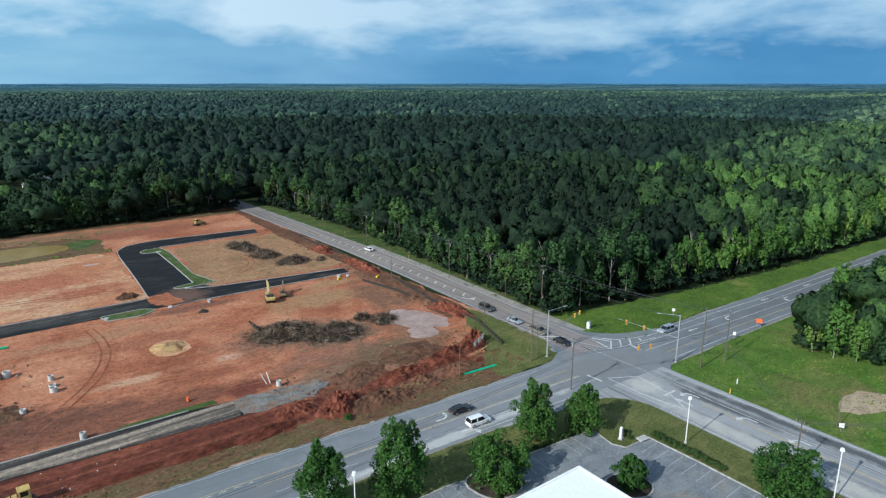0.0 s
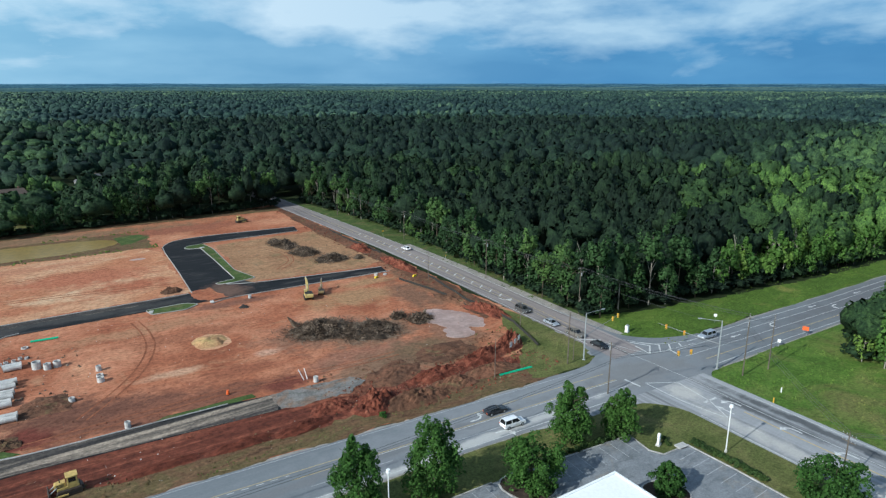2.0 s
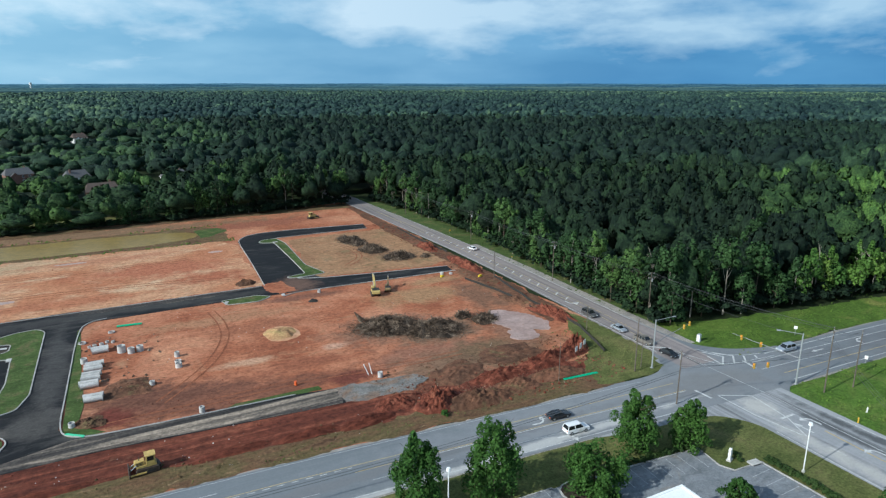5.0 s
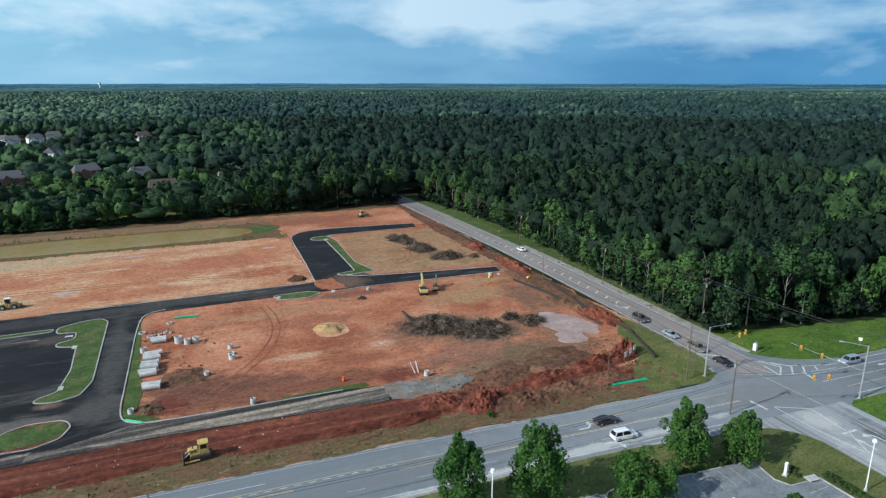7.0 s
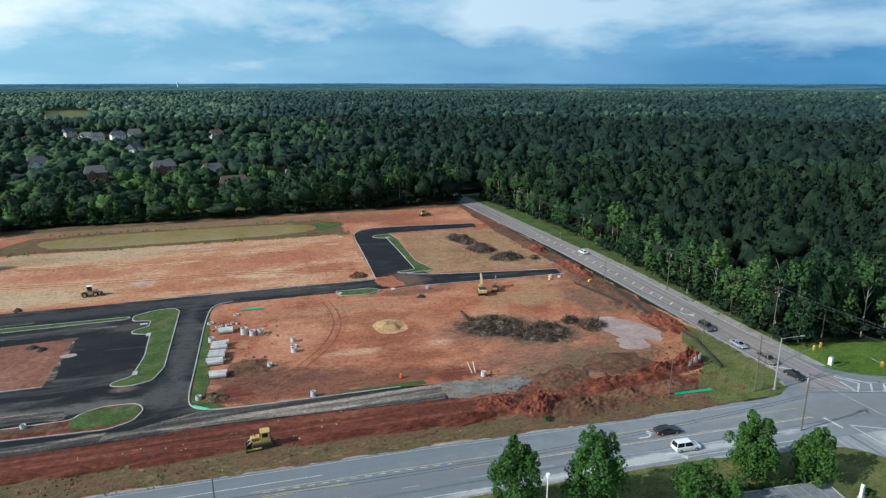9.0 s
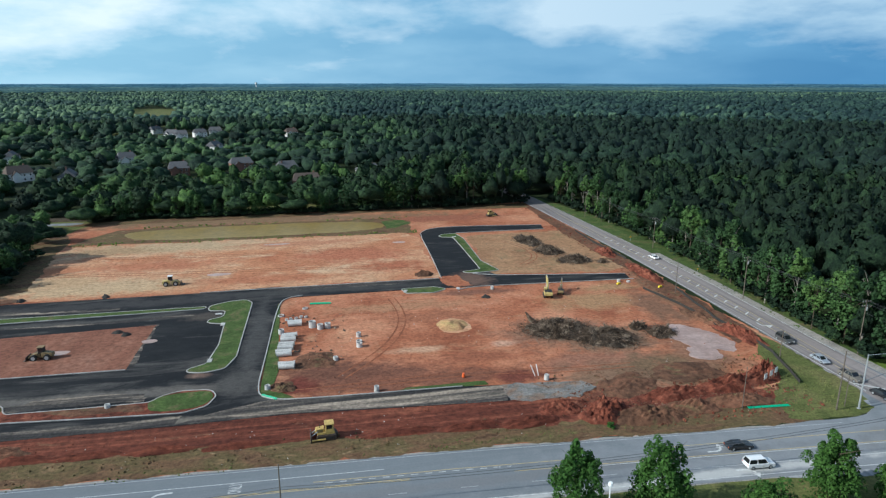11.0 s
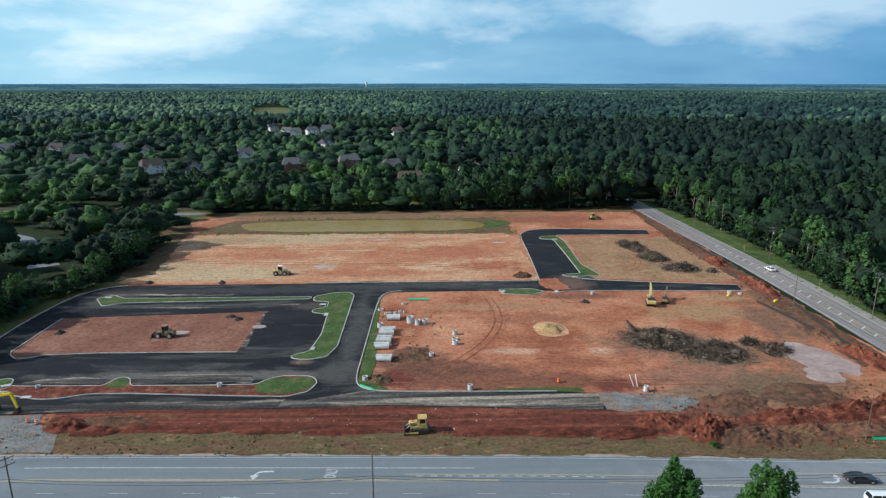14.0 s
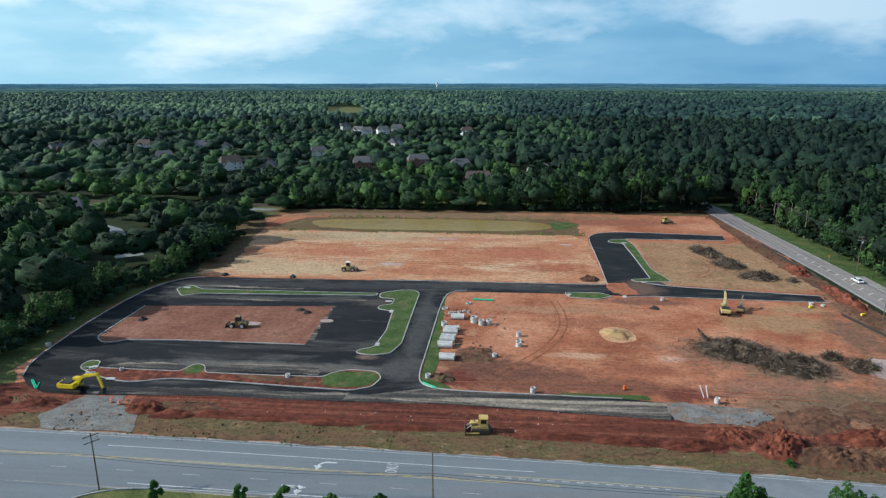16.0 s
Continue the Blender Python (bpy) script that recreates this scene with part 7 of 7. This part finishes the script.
for k in range(10):
    line_on("marking", [(56 - 2.7 * k, 72.8), (55.8 - 2.7 * k, 68)], 0.11, "faded_white", z=0.062)
isl = rounded([(76.2, 57.5), (78.6, 59.4), (83.2, 57.6), (83.4, 53.2), (80, 51.4), (76.4, 53.4)], 2)
S(sheet("ground", isl, 0.2, "mulch"), "kerbed mulch bed in the car park", "bed")
curb(isl, True, 0.05)
isl = rounded([(57.5, 73.6), (58.5, 66), (62.5, 64.6), (66.2, 66), (66.8, 73)], 2)
S(sheet("ground", isl, 0.2, "mulch"), "kerbed mulch bed in the car park", "bed")
curb(isl, True, 0.05)
S(sheet("pavement", rounded([(-150, 87.5), (-62, 87.4), (-66, 84.8), (-70.5, 80), (-72, 60), (-150, 60)], 1), 0.052, "asphalt_old"), "grey asphalt drive joining the road", "pavement")
curb(rounded([(-30, 86.9), (-54, 87.2), (-61, 86.6), (-66, 84.4), (-70, 80), (-71.5, 60)], 2, False), False, 0.03)
t = thing("drain_inlet", "concrete drain inlet with dark opening at the kerb", "drain", place(93.4, 62.9, -5, 0.05))
part("slab", one_box((0, 0, 0.2), (2.2, 1.4, 0.25), bevel=0.05), "concrete", t)
# solid dark strip in place of the shaded mouth
part("opening", one_box((0, -0.66, 0.12), (1.6, 0.12, 0.16), bevel=0.01), "machine_dark", t)
t = thing("monument_sign", "white upright stone sign on the lawn", "sign", place(90.4, 65.6, 20))
part("slab", side_prism([(-0.45, 0), (0.45, 0), (0.42, 2.2), (0.0, 2.45), (-0.42, 2.2)], -0.22, 0.22, 0.04), "white_paint", t)
part("plinth", one_box((0, 0, 0.12), (1.3, 0.8, 0.24)), "concrete", t)
t = thing("commercial_building", "low commercial building with a flat white roof", "building", place(50.2, 41.8))
part("wall", one_box((0, 0, 2.85), (39.6, 32.6, 5.7), bevel=0.0), "siding", t)
part("roof", one_box((0, 0, 5.84), (40.0, 33.0, 0.26), bevel=0.03), "white_roof", t)
for sx in (-1, 1):
    part("parapet", one_box((sx * 19.8, 0, 6.05), (0.4, 33.0, 0.2), bevel=0.03), "white_roof", t)
    part("parapet", one_box((0, sx * 16.3, 6.05), (39.2, 0.4, 0.2), bevel=0.03), "white_roof", t)

# ---- planted trees and shrubs ----
NEAR = ((35.4, 77.6, 15.0, 4.0, 0.0), (47.6, 75.4, 16.0, 4.6, 0.0), (62.5, 69.0, 9.6, 4.9, -0.05), (77.9, 75.5, 12.4, 4.4, 0.0), (87.4, 72.0, 9.8, 3.6, 0.0), (79.7, 55.4, 6.0, 2.7, 0.05), (96.8, 38.5, 10.2, 5.4, 0.02))
for n, (x, y, h, s, low) in enumerate(NEAR):
    t = make_tree("planted_tree", h, s, (9500, 9500, 8000, 9000, 6500, 3600, 8500)[n], 0.34, 70 + n, "leaf_near", low, 0.2, "bark",
                  "full-leaved green tree in the mulch bed" if n in (2, 5) else "full-leaved green tree on the lawn", "tree", 80, (0.4, 0.5), (0.13, 0.13), 0.05 if n in (2, 6) else 0.34, False)
    t.matrix_basis = place(x, y, 40 * n)
    tagged(t, group="planted trees by the road")
for n, (x, y, h, s) in enumerate(((-39.0, 83.4, 4.6, 1.6), (-31.7, 83.4, 4.5, 1.5), (-52.5, 83.2, 4.8, 1.3), (-24.0, 83.2, 4.3, 1.3), (-16.7, 83.2, 4.3, 1.4))):
    t = make_tree("young_tree", h, s, 900, 0.42, 90 + n, "leaf_near", 0.25, 0.07, "bark", "young green tree beside the road", "tree", 9)
    t.matrix_basis = place(x, y, 50 * n)


def shrub(x, y, s, seed, label="low clipped dark green shrub", mat="leaf_shrub", name="shrub"):
    t = thing(name, label, "shrub", place(x, y), "shrubs")
    q = clumps(260, s, s * 0.9, 0.3 * max(1, s * 0.6), seed, 8, low=-0.2)
    q[:, :, 2] = np.maximum(q[:, :, 2] + s * 0.35, 0.05)
    part("foliage", quads_mesh("foliage", q), mat, t)
    part("stem", rod((0, 0, 0), (0, 0, s * 0.5), 0.05, sides=5), "bark", t)


R = random.Random(9)
for k in range(16):
    f = k / 15
    shrub(96.2 + 0.4 * R.random(), 62.2 - 13.5 * f, R.uniform(0.7, 1.0), 500 + k)
for k in range(22):
    f = k / 21
    shrub(68 + 19.5 * f, 73.2 - 1.6 * f + R.uniform(-0.2, 0.2), R.uniform(0.6, 0.9), 530 + k)
for k in range(7):
    shrub(60 + 0.9 * k, 66.4 + R.uniform(-0.6, 0.6), R.uniform(0.6, 0.9), 560 + k)
for k in range(5):
    shrub(77.6 + k, 54 + R.uniform(-0.5, 1.5), R.uniform(0.5, 0.8), 570 + k)
shrub(92.2, 66.2, 0.9, 580)
shrub(91.6, 64.6, 0.6, 581)
shrub(52.6, 102.4, 1.0, 582, "young bright green sapling on the verge", "leaf_near")

# ---- houses among the trees ----
def house(x, y, turn, roof, wall, seed):
    R = random.Random(seed)
    w, d, h = R.uniform(13, 17), R.uniform(9, 11), 5.8
    t = thing("house", "two-storey house with a %s gable roof among trees" % ("brown" if roof == "roof_brown" else "grey"), "house", place(x, y, turn), "houses in the woods")
    part("wall", one_box((0, 0, h / 2), (w, d, h), bevel=0.0), wall, t)
    rh = d * 0.42
    rf = bmesh.new()
    e = 0.5
    v = [rf.verts.new(p) for p in ((-w / 2 - e, -d / 2 - e, h - 0.2), (w / 2 + e, -d / 2 - e, h - 0.2), (w / 2 + e, d / 2 + e, h - 0.2), (-w / 2 - e, d / 2 + e, h - 0.2), (-w / 2 + 1.5, 0, h + rh), (w / 2 - 1.5, 0, h + rh))]
    for f in ((0, 1, 5, 4), (2, 3, 4, 5), (1, 2, 5), (3, 0, 4), (3, 2, 1, 0)):
        rf.faces.new([v[i] for i in f])
    ro = part("roof", rf, roof, t)
    part("chimney", one_box((w * 0.28, d * 0.15, h + rh * 0.9), (0.9, 0.9, 2.4), bevel=0.02), "brick", ro)
    gable = part("wing", side_prism([(-2.6, 0), (2.6, 0), (2.6, 4.6), (0, 7.2), (-2.6, 4.6)], -d / 2 - 2.2, 0, 0), wall, t)
    gable.location.x = -w * 0.2
    gr = bmesh.new()
    for s in (-1, 1):
        q = [gr.verts.new(p) for p in ((0, -d / 2 - 2.6, 7.45), (0, 0, 7.45), (s * 3.1, 0, 4.4), (s * 3.1, -d / 2 - 2.6, 4.4))]
        gr.faces.new(q if s > 0 else q[::-1])
    bmesh.ops.solidify(gr, geom=gr.faces[:], thickness=0.15)
    part("wing_roof", gr, roof, gable)
    for fl in (1.6, 4.4):
        for k in range(4):
            wx = -w / 2 + w * (k + 0.7) / 4.4
            win = part("window", one_box((wx, -d / 2 - 0.03, fl), (1.2, 0.1, 1.5), bevel=0.0), "white_paint", t)
            part("pane", one_box((wx, -d / 2 - 0.09, fl), (0.95, 0.04, 1.25), bevel=0.0), "glass_dark", win)
    part("door", one_box((w * 0.1, -d / 2 - 0.04, 1.05), (1.1, 0.1, 2.1), bevel=0.0), "white_paint", t)


for n, (x, y, turn, roof, wall) in enumerate(HOUSES):
    house(x, y, turn, roof, wall, 600 + n)
for x, y, w, d in ((-96, 664, 40, 26), (-14, 345, 26, 12), (-200, 880, 120, 40), (-40, 380, 60, 10)):
    S(sheet("ground", [(x - w, y - d / 2), (x + w, y - d / 2), (x + w, y + d / 2), (x - w, y + d / 2)], 0.03, "lawn", 3.0), "lawn between houses and trees", "lawn")

S(strip("road", [(x, west_lane(x) - 5) for x in (-420, -330, -240, -180, -112)], 2.6, 2.6, 0.05, "asphalt_lot"), "pale narrow lane behind the trees", "road")
S(sheet("ground", [(-420, 336), (-420, 302), (-240, 302), (-112, 296), (-106, 318), (-112, 325)], 0.03, "lawn", 2.0, 4), "rough lawn along the lane", "lawn")
S(sheet("ground", [(FIELD[0] - 90 + 70, FIELD[1] - 330), (FIELD[0] + 90 + 70, FIELD[1] - 330), (FIELD[0] + 90 - 80, FIELD[1] + 330), (FIELD[0] - 90 - 80, FIELD[1] + 330)], 0.4, "lawn", 4, 20), "pale green mown field among far woods", "field")
S(strip("pavement", YARD, 5.0, 5.0, 0.05, "asphalt_lot"), "grey parking yard among the trees", "pavement")
t = thing("board_fence", "long weathered brown board fence behind the lane", "fence", Matrix.Identity(4))
for k in range(60):
    x = -112 - 3.4 * k
    if k % 17 != 11:
        y = west_lane(x) + 1.5
        part("panel", one_box((x - 1.7, y, 0.95), (3.3, 0.06, 1.8), rz=-2.0, bevel=0.01), "fence_board", t)
        part("post", one_box((x, y, 1.0), (0.12, 0.12, 2.0), rz=-2.0, bevel=0.01), "wood_pole", t)
for n, (x, y, a, c) in enumerate(((-196, 276, 60, "car_white"), (-189, 272, 60, "car_silver"), (-160, 250, 40, "car_white"), (-156, 246, 40, "car_grey"), (-152, 239, 40, "car_white"), (-147, 233, 45, "car_white"))):
    car(place(x, y, a, 0.06), c, "%s car parked in the yard among trees" % {"car_white": "white", "car_silver": "silver", "car_grey": "dark grey"}[c], "sedan" if n % 2 else "suv", "cars parked among the trees")

t = thing("water_tower", "slender pale water tower far off at the horizon", "tower", place(-400, 4460))
part("shaft", rod((0, 0, 0), (0, 0, 46), 4.5, 3.5, 12), "white_paint", t)
part("tank", rod((0, 0, 44), (0, 0, 56), 7, 8, 14), "white_paint", t)


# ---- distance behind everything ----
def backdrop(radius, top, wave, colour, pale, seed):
    """A glowing ring for a far wooded ridge: haze, fields and sun are painted."""
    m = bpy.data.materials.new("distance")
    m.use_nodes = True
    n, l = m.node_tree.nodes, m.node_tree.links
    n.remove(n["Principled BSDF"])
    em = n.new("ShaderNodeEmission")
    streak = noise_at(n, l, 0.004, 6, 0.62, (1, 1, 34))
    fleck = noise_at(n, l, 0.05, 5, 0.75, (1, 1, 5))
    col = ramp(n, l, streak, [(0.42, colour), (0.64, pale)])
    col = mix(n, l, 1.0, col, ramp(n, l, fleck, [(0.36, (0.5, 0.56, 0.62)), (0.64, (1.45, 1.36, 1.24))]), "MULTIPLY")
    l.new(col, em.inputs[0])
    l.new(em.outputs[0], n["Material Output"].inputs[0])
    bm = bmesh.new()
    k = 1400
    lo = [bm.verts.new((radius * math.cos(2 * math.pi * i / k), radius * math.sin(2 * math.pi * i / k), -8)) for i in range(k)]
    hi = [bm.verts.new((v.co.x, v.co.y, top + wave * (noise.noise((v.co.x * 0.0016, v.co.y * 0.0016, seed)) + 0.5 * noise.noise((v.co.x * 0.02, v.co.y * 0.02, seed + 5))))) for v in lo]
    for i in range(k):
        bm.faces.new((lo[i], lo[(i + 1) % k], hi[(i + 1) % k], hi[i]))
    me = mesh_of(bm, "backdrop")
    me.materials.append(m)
    structure(new("backdrop", me), "glowing backdrop of haze-blue wooded hills at the horizon", "distance")


# glowing bands, bluer with distance to stand for haze
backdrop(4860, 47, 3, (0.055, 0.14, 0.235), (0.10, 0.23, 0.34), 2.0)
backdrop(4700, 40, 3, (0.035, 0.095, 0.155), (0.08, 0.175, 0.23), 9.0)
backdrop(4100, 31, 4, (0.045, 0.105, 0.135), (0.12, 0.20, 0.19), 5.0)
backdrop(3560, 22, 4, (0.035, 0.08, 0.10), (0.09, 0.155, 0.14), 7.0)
